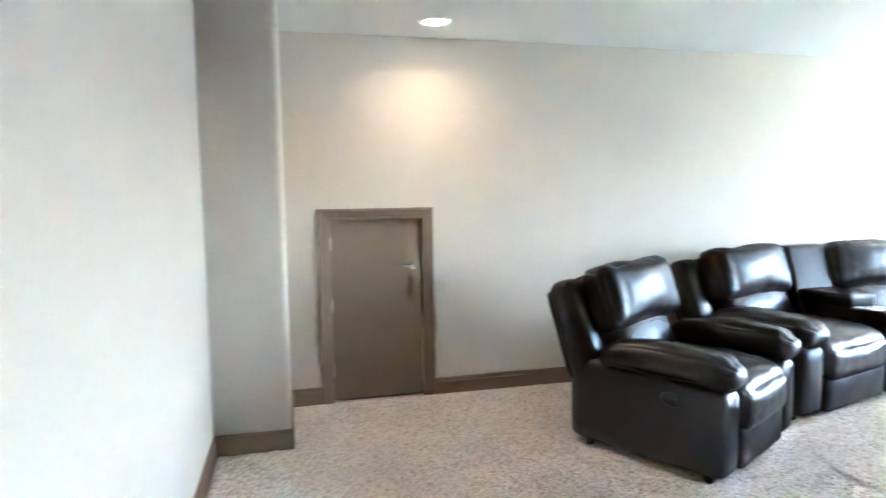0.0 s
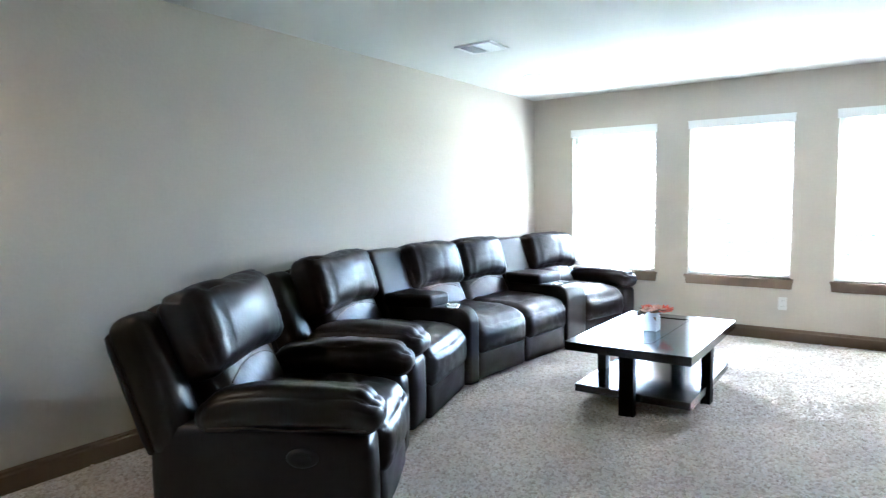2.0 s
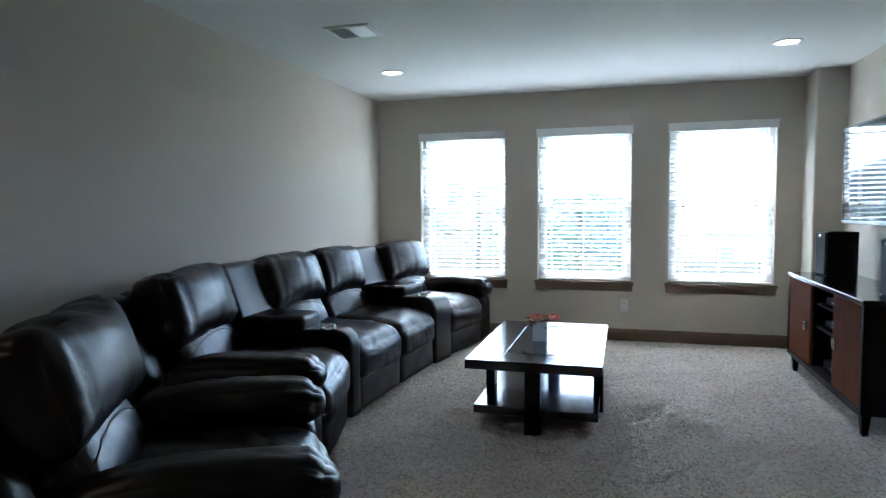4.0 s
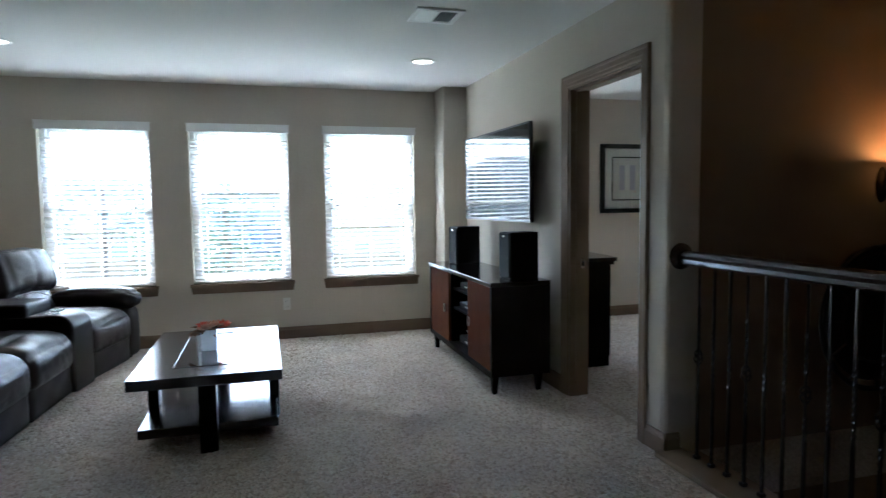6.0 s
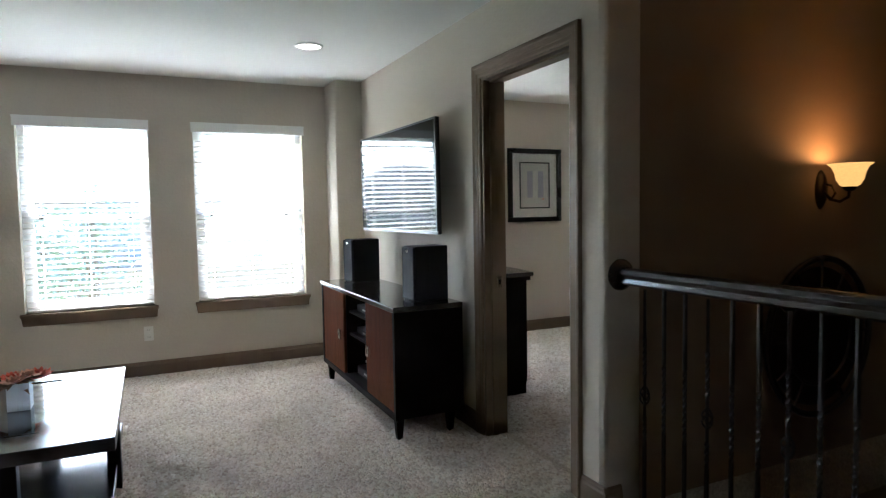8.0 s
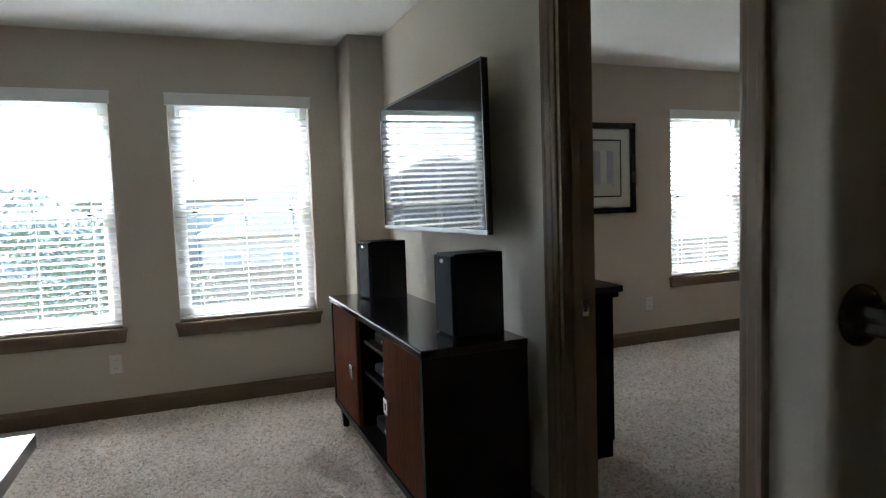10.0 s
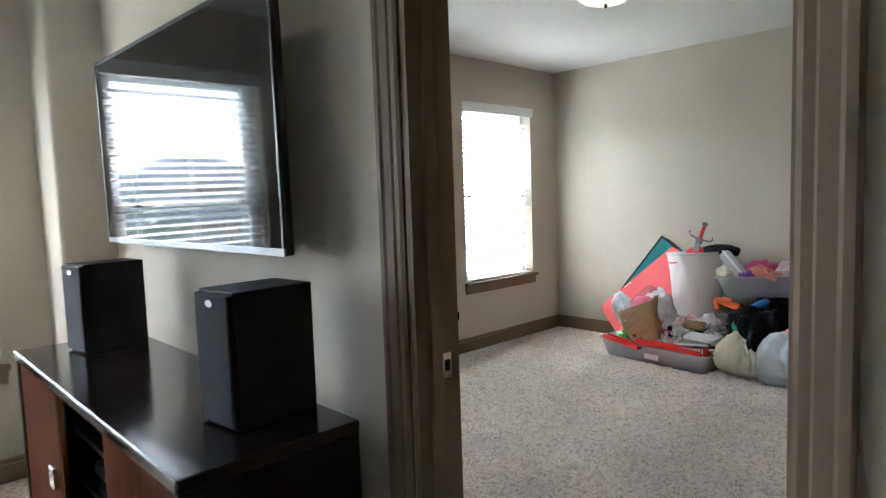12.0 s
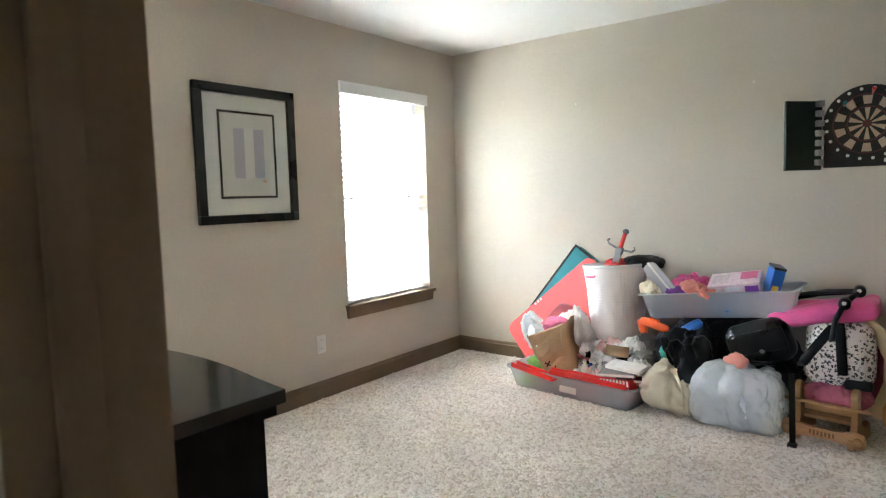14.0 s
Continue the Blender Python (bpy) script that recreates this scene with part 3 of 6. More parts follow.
lever = part("lever_handle", tube([(1.10, YN - 0.035, 0.915), (1.02, YN - 0.038, 0.917), (0.995, YN - 0.03, 0.915)], 0.008, 10), M["chrome"], hatch, "polished nickel lever handle", True)
part("rose", moved(cyl(0.026, 0.022, 0, 0.05, 24), pose(1.085, YN + 0.013, 0.915, 90)), M["chrome"], lever, "", True)
for z in (0.22, 0.66, 1.08):
    part("hinge", moved(cyl(0.006, 0.006, -0.04, 0.04, 10), pose(0.541, YN + 0.006, z)), M["chrome"], hatch)

# ---------------------------------------------------------------- windows and blinds


def window(i, y0, y1):
    w = thing("window_%d" % i, "white vinyl single-hung window with taupe sill and apron", "window", kind="structure")
    xf0, xf1 = XE + 0.085, XE + 0.15
    mid = (WIN_Z0 + WIN_Z1) / 2 - 0.01
    t = 0.045
    fr = part("window_frame", boxes([(xf0, xf1, y0 + 0.001, y0 + t, WIN_Z0 + 0.001, WIN_Z1 - 0.001), (xf0, xf1, y1 - t, y1 - 0.001, WIN_Z0 + 0.001, WIN_Z1 - 0.001),
                               (xf0, xf1, y0 + t, y1 - t, WIN_Z0 + 0.001, WIN_Z0 + t), (xf0, xf1, y0 + t, y1 - t, WIN_Z1 - t, WIN_Z1 - 0.001)]), M["vinyl"], w)
    for nm, za, zb, xa in (("lower_sash", WIN_Z0 + t, mid + 0.02, xf0 - 0.006), ("upper_sash", mid - 0.02, WIN_Z1 - t, xf0 + 0.026)):
        xb, s = xa + 0.03, 0.034
        sash = part(nm, boxes([(xa, xb, y0 + t, y0 + t + s, za, zb), (xa, xb, y1 - t - s, y1 - t, za, zb),
                               (xa, xb, y0 + t + s, y1 - t - s, za, za + s), (xa, xb, y0 + t + s, y1 - t - s, zb - s, zb)]), M["vinyl"], w)
        pane = part("pane", box((xa + xb) / 2 - 0.002, (xa + xb) / 2 + 0.002, y0 + t + s, y1 - t - s, za + s, zb - s), M["glass"], sash)
        pane.visible_shadow = False
        if nm == "lower_sash":
            for y in (y0 + 0.14, y1 - 0.14):
                part("sash_lock", boxes([(xa - 0.012, xa, y - 0.02, y + 0.02, zb - 0.012, zb), (xa - 0.02, xa - 0.008, y - 0.006, y + 0.022, zb - 0.03, zb - 0.014)]), M["black"], sash, "small dark sash lock")
    # drywall returns are the wall itself; stool and apron in taupe
    part("window_sill", boxes([(XE - 0.042, XE + 0.002, y0 - 0.028, y1 + 0.028, WIN_Z0 - 0.022, WIN_Z0 + 0.002), (XE + 0.002, xf0, y0 + 0.001, y1 - 0.001, WIN_Z0 - 0.0, WIN_Z0 + 0.002)]), M["trim"], w, "taupe painted window sill")
    part("apron", prism([(y0 - 0.015, WIN_Z0 - 0.09), (y1 + 0.015, WIN_Z0 - 0.09), (y1 + 0.024, WIN_Z0 - 0.0225), (y0 - 0.024, WIN_Z0 - 0.0225)], XE - 0.018, XE - 0.001, "x"), M["trim"], w, "taupe painted apron")
    return w


LADDERS = (0.14, 0.5, 0.86)


def blind(y0, y1, slot_at):
    """Horizontal slats that hang inside the opening, outer edge lower, with a valance over the head."""
    b = thing("window_blind", "white slatted blind, lowered with its slats half open", "blind", pose(XE + 0.04, (y0 + y1) / 2, 0), group="window blinds")
    w = y1 - y0 - 0.026
    part("valance", boxes([(-0.062, -0.044, -w / 2 - 0.025, w / 2 + 0.025, WIN_Z1 - 0.062, WIN_Z1 + 0.012), (-0.067, -0.0435, -w / 2 - 0.028, w / 2 + 0.028, WIN_Z1 + 0.004, WIN_Z1 + 0.016)]), M["white"], b, "white moulded valance")
    part("headrail", box(-0.03, 0.025, -w / 2, w / 2, WIN_Z1 - 0.05, WIN_Z1 - 0.004), M["white"], b)
    pitch, tilt = 0.0435, 0.25
    n = int((WIN_Z1 - 0.075 - WIN_Z0 - 0.045) / pitch)
    # one slat: slightly crowned, with cord slots
    bm = bmesh.new()
    cuts = [-w / 2, -w / 2 + slot_at * w - 0.0013, -w / 2 + slot_at * w + 0.0013, w / 2]
    xs = [(-0.025, 0.0), (-0.009, 0.0017), (0.009, 0.0017), (0.025, 0.0)]
    for k in range(len(cuts) - 1):
        slot = k % 2 == 1
        for (xa, za), (xb, zb) in zip(xs, xs[1:]):
            if slot and abs((xa + xb) / 2) < 0.003:
                continue
            ring = []
            for y in (cuts[k], cuts[k + 1]):
                ring.append([bm.verts.new((x, y, z)) for x, z in ((xa, za - 0.0014), (xb, zb - 0.0014), (xb, zb + 0.0014), (xa, za + 0.0014))])
            for j in range(4):
                bm.faces.new((ring[0][j], ring[0][(j + 1) % 4], ring[1][(j + 1) % 4], ring[1][j]))
    bmesh.ops.remove_doubles(bm, verts=bm.verts, dist=1e-5)
    first = part("slat", moved(bm, pose(0, 0, 0, 0, math.degrees(tilt), 0)), M["slat"], b)
    first.location = (0, 0, WIN_Z0 + 0.045)
    for k in range(1, n):
        s = new("slat", first.data)
        s.parent = b
        s.location = (0, 0, WIN_Z0 + 0.045 + k * pitch)
    part("bottom_rail", box(-0.026, 0.026, -w / 2, w / 2, WIN_Z0 + 0.006, WIN_Z0 + 0.024, 0.004), M["white"], b)
    for f in LADDERS:
        y = -w / 2 + f * w
        part("ladder_cord", boxes([(-0.0268, -0.0255, y - 0.002, y + 0.002, WIN_Z0 + 0.02, WIN_Z1 - 0.05), (0.0255, 0.0268, y - 0.002, y + 0.002, WIN_Z0 + 0.02, WIN_Z1 - 0.05)]), M["white"], b)
    return b


for i, (a, c) in enumerate(WINDOWS):
    window(i + 1, a, c)
    blind(a, c, (0.16, 0.16, 0.86, 0.86, 0.20)[i])

# ---------------------------------------------------------------- ceiling fittings


def downlight(x, y):
    d = thing("recessed_downlight", "lit round white recessed ceiling light", "ceiling light", pose(x, y, H), group="recessed lights")
    part("trim_ring", lathe([(0.098, 0.0), (0.098, -0.006), (0.080, -0.009), (0.074, -0.004), (0.074, 0.0)], 32), M["white"], d, "", True)
    part("lens", cyl(0.074, 0.074, -0.004, -0.001, 32), M["bulb"], d, "glowing warm lens")


for x, y in ((1.18, 4.23), (5.70, 3.985), (5.65, 1.027)):
    downlight(x, y)


def vent(x0, x1, y0, y1):
    v = thing("ceiling_vent", "white louvred air vent set in the ceiling", "vent", pose((x0 + x1) / 2, (y0 + y1) / 2, H), group="ceiling vents")
    a, b = (x1 - x0) / 2, (y1 - y0) / 2
    part("frame", boxes([(-a, a, -b, -b + 0.03, -0.012, 0), (-a, a, b - 0.03, b, -0.012, 0), (-a, -a + 0.03, -b + 0.03, b - 0.03, -0.012, 0), (a - 0.03, a, -b + 0.03, b - 0.03, -0.012, 0)], 0.003), M["white"], v)
    # no duct behind: the black backing paints in its shade
    part("backing", box(-a + 0.03, a - 0.03, -b + 0.03, b - 0.03, -0.002, -0.0005), M["black"], v, "black sheet for the shade inside the duct")
    part("divider", box(-a + 0.03, a - 0.03, -0.006, 0.006, -0.012, -0.003), M["white"], v)
    n = 6
    for s, ang in ((-1, 40), (1, -40)):
        for k in range(n):
            yc = s * (0.014 + (k + 0.5) * (b - 0.046) / n)
            part("slat", moved(box(-a + 0.03, a - 0.03, -0.0008, 0.0008, -0.009, 0.009), pose(0, yc, -0.011, ang)), M["white"], v)


vent(4.36, 4.625, 3.635, 3.945)
vent(4.315, 4.59, 1.105, 1.395)


def outlet(x, y, z, way):
    o = thing("wall_outlet", "white double wall outlet plate", "outlet", pose(x, y, z, 0, 0, way))
    part("plate", box(-0.006, 0, -0.036, 0.036, -0.06, 0.06, 0.003), M["light_plastic"], o)
    for dz in (-0.028, 0.028):
        s = part("socket", box(-0.009, -0.005, -0.017, 0.017, dz - 0.018, dz + 0.018, 0.003), M["light_plastic"], o)
        part("slots", boxes([(-0.0096, -0.0088, -0.008, -0.006, dz - 0.006, dz + 0.006), (-0.0096, -0.0088, 0.006, 0.008, dz - 0.006, dz + 0.006)]), M["black"], s)


outlet(XE, 2.094, 0.345, 0)
outlet(XE, -2.163, 0.357, 0)

# ---------------------------------------------------------------- recliners and sofa
def crease(x, y, z, width=0.16):
    """1 on thin wandering lines, 0 between them."""
    return max(0.0, 1 - abs(noise.noise(Vector((x, y, z)))) / width) ** 1.5


def cushion_back(w, h, d, seed):
    """Pillow-top back: three panels, gathered along the foot, wrinkled where the top rolls over."""
    def warp(c, u):
        front, up, low = max(0.0, -u.y), max(0.0, u.z), max(0.0, -u.z)
        if u.y < 0.3:
            mid = 0.016 * math.exp(-(c.x / 0.016) ** 2) * (0.35 + 0.65 * low)
            side = 0.008 * math.exp(-((abs(c.x) - w * 0.36) / 0.014) ** 2)
            c.y += (mid + side) * (1 - 0.75 * up ** 3) * front
            c.y += 0.012 * noise.noise(Vector((c.x * 21, seed, c.z * 4))) * low ** 1.5 * front
            c.y += 0.010 * crease(c.x * 6 + seed, c.z * 11, seed * 2.0, 0.12) * (0.25 + up ** 2 + 0.6 * abs(u.x) ** 3) * front
            c.y -= 0.035 * up * (1 - u.x ** 2) * front
        c.z -= 0.014 * crease(c.x * 9 + seed, c.y * 7, 4.0, 0.14) * up ** 4
        c.z += 0.020 * noise.noise(Vector((c.x * 5 + seed, c.y * 5, 3))) * up
        c.z += 0.022 * (1 - u.x ** 2) * low
        c.x *= 1 + 0.035 * up * (1 - u.y ** 2)
        return c
    return rbox(w, d, h, 0.070, 28, (0.012, 0.066, 0.010), warp)


def seat_parts(t, x0, w, bk, past=(0.0, 0.0)):
    """Base, seat, footrest, lumbar roll and back cushion for one place, from x0 to x0 + w; the front is y = 0; the pillow runs past the seat over an arm."""
    xc = x0 + w / 2
    seed = 3.7 * w + 5.3 * x0 + 11 * bk
    part("base", moved(rbox(w - 0.01, 0.74, 0.26, 0.02, 3), pose(xc, 0.46, 0.165)), M["leather_dark"], t, "", True)

    def slack_front(c, u):
        c.y += 0.005 * noise.noise(Vector((c.x * 7 + seed, c.z * 12, 2))) * max(0.0, -u.y)
        c.y += 0.004 * math.exp(-(c.x / 0.010) ** 2) * max(0.0, -u.y)
        return c
    part("footrest", moved(rbox(w - 0.012, 0.09, 0.215, 0.026, 14, (0, 0.014, 0), slack_front), pose(xc, 0.045, 0.140)), M["leather"], t, "", True)

    def droop(c, u):
        front, up = max(0.0, -u.y), max(0.0, u.z)
        c.z -= 0.055 * front ** 3
        for at, deep in ((-0.135, 0.016), (0.06, 0.012)):
            c.z -= deep * math.exp(-((c.y - at + 0.03 * u.x ** 2) / 0.011) ** 2) * (u.z > 0.5) * (1 - u.x ** 6)
        c.y -= 0.025 * front * (1 - u.x ** 2) * (1 - u.z ** 2)
        c.z += 0.010 * noise.noise(Vector((c.x * 7 + seed, c.y * 7, 1))) * up
        c.z -= 0.007 * crease(c.x * 5 + seed, c.y * 9, 1.0, 0.10) * up
        c.y += 0.006 * crease(c.x * 8 + seed, c.z * 9, 2.0, 0.12) * front
        return c
    part("seat", moved(rbox(w - 0.006, 0.70, 0.235, 0.065, 26, (0, 0, 0.014), droop), pose(xc, 0.33, 0.378)), M["leather"], t, "", True)

    def arch(c, u):
        up, front = max(0.0, u.z), max(0.0, -u.y)
        c.z -= 0.060 * up * abs(u.x) ** 2.2
        c.y += 0.010 * u.x ** 2 * front
        c.y += 0.010 * noise.noise(Vector((c.x * 24, seed + 2, c.z * 5))) * front * up
        c.y += 0.006 * crease(c.x * 7 + seed, c.z * 9, 6.0, 0.12) * front
        return c
    bm = moved(rbox(w - 0.006, 0.17, 0.31, 0.055, 22, (0, 0.026, 0.012), arch), pose(xc, 0.628 + bk * 0.92, 0.552, -28))
    tree_of = BVHTree.FromBMesh(bm)
    arc = []
    for k in range(17):
        f = k / 8 - 1
        hit = tree_of.ray_cast(Vector((xc + f * (w / 2 - 0.045), 0.0, 0.648 - 0.060 * abs(f) ** 2.2)), Vector((0, 1, 0)))[0]
        if hit:
            arc.append((hit.x, hit.y - 0.001, hit.z))
    part("lumbar_cushion", bm, M["leather"], t, "", True)
    part("piping", tube(arc, 0.0032, 6), M["stitch"], t, "lighter stitched seam", True)
    part("back_cushion", moved(cushion_back(w + 0.006 + past[0] + past[1], 0.375, 0.20, seed), pose(xc + (past[1] - past[0]) / 2, 0.668 + bk, 0.796, -19)), M["leather"], t, "", True)
    part("back_frame", moved(rbox(w - 0.01, 0.13, 0.72, 0.04, 5), pose(xc, 0.795 + bk, 0.555, -9)), M["leather_dark"], t, "", True)


def arm_parts(t, x0, w, outer, lever_on=True, bk=0.0):
    """Padded armrest from x0 to x0 + w; outer is the side (-1 or 1) that faces away from the seat."""
    xc = x0 + w / 2

    def taper(c, u):
        c.z += -0.03 * max(0, -u.y) ** 2 * (u.z > 0)
        return c
    part("side_panel", moved(rbox(w - 0.02, 0.86, 0.46, 0.05, 8, (0.008, 0.012, 0), taper), pose(xc, 0.44, 0.262)), M["leather"], t, "", True)

    def pad(c, u):
        c.z -= 0.035 * max(0.0, u.y) ** 2
        c.z -= 0.02 * max(0.0, -u.y) ** 4
        f = max(0.0, -u.y - 0.45)
        turn = math.atan2(u.z, u.x)
        c.z += 0.010 * f * math.sin(turn * 11) * (0.5 + 0.5 * math.sin(turn * 3 + 1))
        c.x += 0.010 * f * math.cos(turn * 11) * (0.5 + 0.5 * math.sin(turn * 3 + 1))
        c.z -= 0.006 * crease(c.x * 8 + x0, c.y * 6, 2.0 + x0, 0.10) * max(0.0, u.z)
        c.z += 0.008 * noise.noise(Vector((c.x * 5, c.y * 5, 7 + x0))) * max(0.0, u.z)
        return c
    part("armrest", moved(rbox(w + 0.015, 0.70, 0.165, 0.08, 22, (0.008, 0.02, 0.012), pad), pose(xc, 0.335, 0.545)), M["leather"], t, "", True)
    part("piping", tube([(xc + outer * (w / 2 + 0.004), 0.02 + k * 0.06, 0.492 + 0.004 * math.sin(k)) for k in range(11)], 0.0035, 6), M["stitch"], t, "stitched seam under the armrest pad", True)
    part("back_wing", moved(rbox(w - 0.02, 0.165, 0.56, 0.06, 10, (0.012, 0.02, 0.01)), pose(xc, 0.80 + bk * 0.8, 0.625, -20)), M["leather"], t, "padded back wing", True)
    part("back_shell", moved(rbox(w - 0.03, 0.07, 0.50, 0.03, 5), pose(xc, 0.86 + bk * 0.8, 0.60, -19)), M["leather_dark"], t, "", True)
    if lever_on:
        lv = part("recline_lever", moved(lathe([(0.0, 0.003), (0.026, 0.003), (0.032, 0.016), (0.044, 0.014), (0.050, 0.0)], 28), pose(xc + outer * (w / 2 + 0.002), 0.26, 0.385, 0, outer * 90, 0) @ Matrix.Diagonal((0.75, 1.25, 1, 1))), M["black"], t, "black recline release cup", True)


def recliner(name, label, m, places, left=0.0, right=0.0, group="", seat_w=0.66, lever=True, bk=0.06):
    """Seats side by side with optional arms; local origin at the front's left end."""
    t = thing(name, label, "recliner" if places == 1 else "sofa", m, group)
    x = 0.0
    if left:
        arm_parts(t, x, left, -1, lever, bk)
        x += left
    for k in range(places):
        seat_parts(t, x, seat_w, bk, (0.085 if left and k == 0 else 0.0, 0.085 if right and k == places - 1 else 0.0))
        x += seat_w
    if right:
        arm_parts(t, x, right, 1, lever, bk)
        x += right
    for fx in (0.06, x - 0.06):
        for fy in (0.1, 0.76):
            part("foot", cyl(0.022, 0.026, 0, 0.05, 14, at=(fx, fy)), M["black"], t)
    return t


recliner("recliner_chair", "dark brown leather recliner armchair, upright, beside the sectional", pose(2.20, 2.855, 0, 0, 0, 30), 1, 0.21, 0.21, seat_w=0.57, bk=0.09)
recliner("sofa_end_recliner", "dark brown leather end recliner of the curved sectional", pose(3.18, 3.43, 0, 0, 0, 16), 1, 0.25, 0.0, "sectional seats", seat_w=0.70, bk=0.10)
recliner("reclining_loveseat", "dark brown leather two-seat middle of the curved sectional", pose(4.25, 3.69, 0, 0, 0, -4.5), 2, 0, 0, "sectional seats", seat_w=0.642)
recliner("sofa_end_recliner", "dark brown leather end recliner of the sectional beside the window", pose(5.81, 3.535, 0, 0, 0, -13), 1, 0.0, 0.24, "sectional seats", seat_w=0.64)


def console(p0, a0, p1, a1):
    """Wedge-shaped console between two seats: front from p0 to p1, sides at the seats' angles."""
    t = thing("sofa_console", "dark brown leather wedge console with two steel cup holders", "console", group="sectional consoles")

    def side(p, a, d):
        return (p[0] - math.sin(radians(a)) * d, p[1] + math.cos(radians(a)) * d)

    def wedge(d0, d1, z0, z1, inset=0.004, bev=0.02):
        l0, l1, r0, r1 = side(p0, a0, d0), side(p0, a0, d1), side(p1, a1, d0), side(p1, a1, d1)
        out = [(l0[0] + inset, l0[1]), (r0[0] - inset, r0[1]), (r1[0] - inset, r1[1]), (l1[0] + inset, l1[1])]
        bm = prism(out, z0, z1, "z")
        bmesh.ops.bevel(bm, geom=bm.edges[:], offset=bev, segments=4, affect='EDGES', profile=0.6)
        return bm
    l0, l1, r0, r1 = side(p0, a0, -0.02), side(p0, a0, 0.86), side(p1, a1, -0.02), side(p1, a1, 0.86)
    bm = prism([(l0[0] + 0.004, l0[1]), (r0[0] - 0.004, r0[1]), (r1[0] - 0.004, r1[1]), (l1[0] + 0.004, l1[1])], 0.03, 0.575, "z")
    lip = [e for e in bm.edges if all(v.co.z > 0.57 for v in e.verts) and sum((v.co.xy - Vector(q)).length < 0.01 for v in e.verts for q in (l0, r0)) == 2]
    bmesh.ops.bevel(bm, geom=lip, offset=0.11, segments=8, affect='EDGES', profile=0.5)
    sharp = [e for e in bm.edges if len(e.link_faces) == 2 and e.calc_face_angle(0) > 0.6]
    bmesh.ops.bevel(bm, geom=sharp, offset=0.018, segments=3, affect='EDGES', profile=0.6)
    part("body", bm, M["leather"], t, "", True)
    part("storage_lid", wedge(0.26, 0.64, 0.560, 0.660, -0.008, 0.034), M["leather"], t, "padded storage lid", True)
    tilted = wedge(0.54, 0.66, 0.40, 0.965, -0.03, 0.03)
    for v in tilted.verts:
        v.co.y += (v.co.z - 0.40) * 0.36
    part("back_panel", tilted, M["leather"], t, "", True)
    ml, mr = side(p0, a0, 0.16), side(p1, a1, 0.16)
    for f in (0.24, 0.76):
        cx, cy = ml[0] + (mr[0] - ml[0]) * f, ml[1] + (mr[1] - ml[1]) * f
        cup = part("cup_holder", moved(lathe([(0.047, 0.0), (0.047, 0.006), (0.039, 0.006), (0.037, 0.001)], 28), pose(cx, cy + 0.10 * (f - 0.5), 0.5765)), M["chrome"], t, "polished steel cup holder", True)
        # cup is not hollow; a flat black disc paints its inner shade
        part("well", moved(cyl(0.0375, 0.0375, -0.0008, 0.0012, 28), pose(cx, cy + 0.10 * (f - 0.5), 0.5765)), M["black"], cup, "black disc for the shade in the cup")
    return t


console((4.13, 3.70), 16, (4.25, 3.69), -4.5)
console((5.53, 3.59), -4.5, (5.81, 3.535), -13)

# ---------------------------------------------------------------- coffee table
table = thing("coffee_table", "dark espresso wood coffee table with low shelf, inset glass top", "table", pose(4.80, 2.60, 0))
TX, TY, TZ = 0.635, 0.385, 0.43
gx0, gx1, gy0, gy1 = -0.43, 0.50, -0.10, 0.20
for r in ((-TX, gx0, -TY, TY), (gx1, TX, -TY, TY), (gx0, gx1, gy1, TY), (gx0, gx1, -TY, gy0)):
    part("tabletop", box(*r, TZ - 0.055, TZ), M["wood_gloss"], table, "glossy espresso wood top board")
part("mirror_inset", box(gx0, gx1, gy0, gy1, TZ - 0.012, TZ - 0.003), M["mirror_top"], table, "dark reflective glass inset")
part("glass_rim", boxes([(gx0, gx0 + 0.012, gy0, gy1, TZ - 0.003, TZ + 0.0015), (gx1 - 0.012, gx1, gy0, gy1, TZ - 0.003, TZ + 0.0015), (gx0 + 0.012, gx1 - 0.012, gy1 - 0.012, gy1, TZ - 0.003, TZ + 0.0015), (gx0 + 0.012, gx1 - 0.012, gy0, gy0 + 0.012, TZ - 0.003, TZ + 0.0015)]), M["wood_gloss"], table)
part("shelf", box(-0.53, 0.53, -0.36, 0.36, 0.085, 0.135, 0.003), M["wood_gloss"], table, "lower shelf")
for lx, ly, ax, ay in ((-0.575, 0, 0.032, 0.045), (0.575, 0, 0.032, 0.045), (-0.06, -0.345, 0.045, 0.03), (-0.06, 0.345, 0.045, 0.03)):
    part("leg", box(lx - ax, lx + ax, ly - ay, ly + ay, 0, TZ - 0.056, 0.004), M["wood_dark"], table)

# flower arrangement: square mirrored vase with faded coral blooms
vase = thing("flower_vase", "small square glass vase of coral flowers on the coffee table", "vase", pose(4.80, 2.63, TZ - 0.002))
part("vase_body", boxes([(-0.045, -0.041, -0.045, 0.045, 0.0, 0.125), (0.041, 0.045, -0.045, 0.045, 0.0, 0.125), (-0.041, 0.041, -0.045, -0.041, 0.0, 0.125), (-0.041, 0.041, 0.041, 0.045, 0.0, 0.125), (-0.041, 0.041, -0.041, 0.041, 0.0, 0.012)]), M["clear"], vase, "clear square glass vase")
part("stems", tube([(0.0, 0.0, 0.012), (0.01, -0.01, 0.06), (0.0, 0.0, 0.125)], 0.012, 8), M["dry_leaf"], vase)
rnd = random.Random(5)


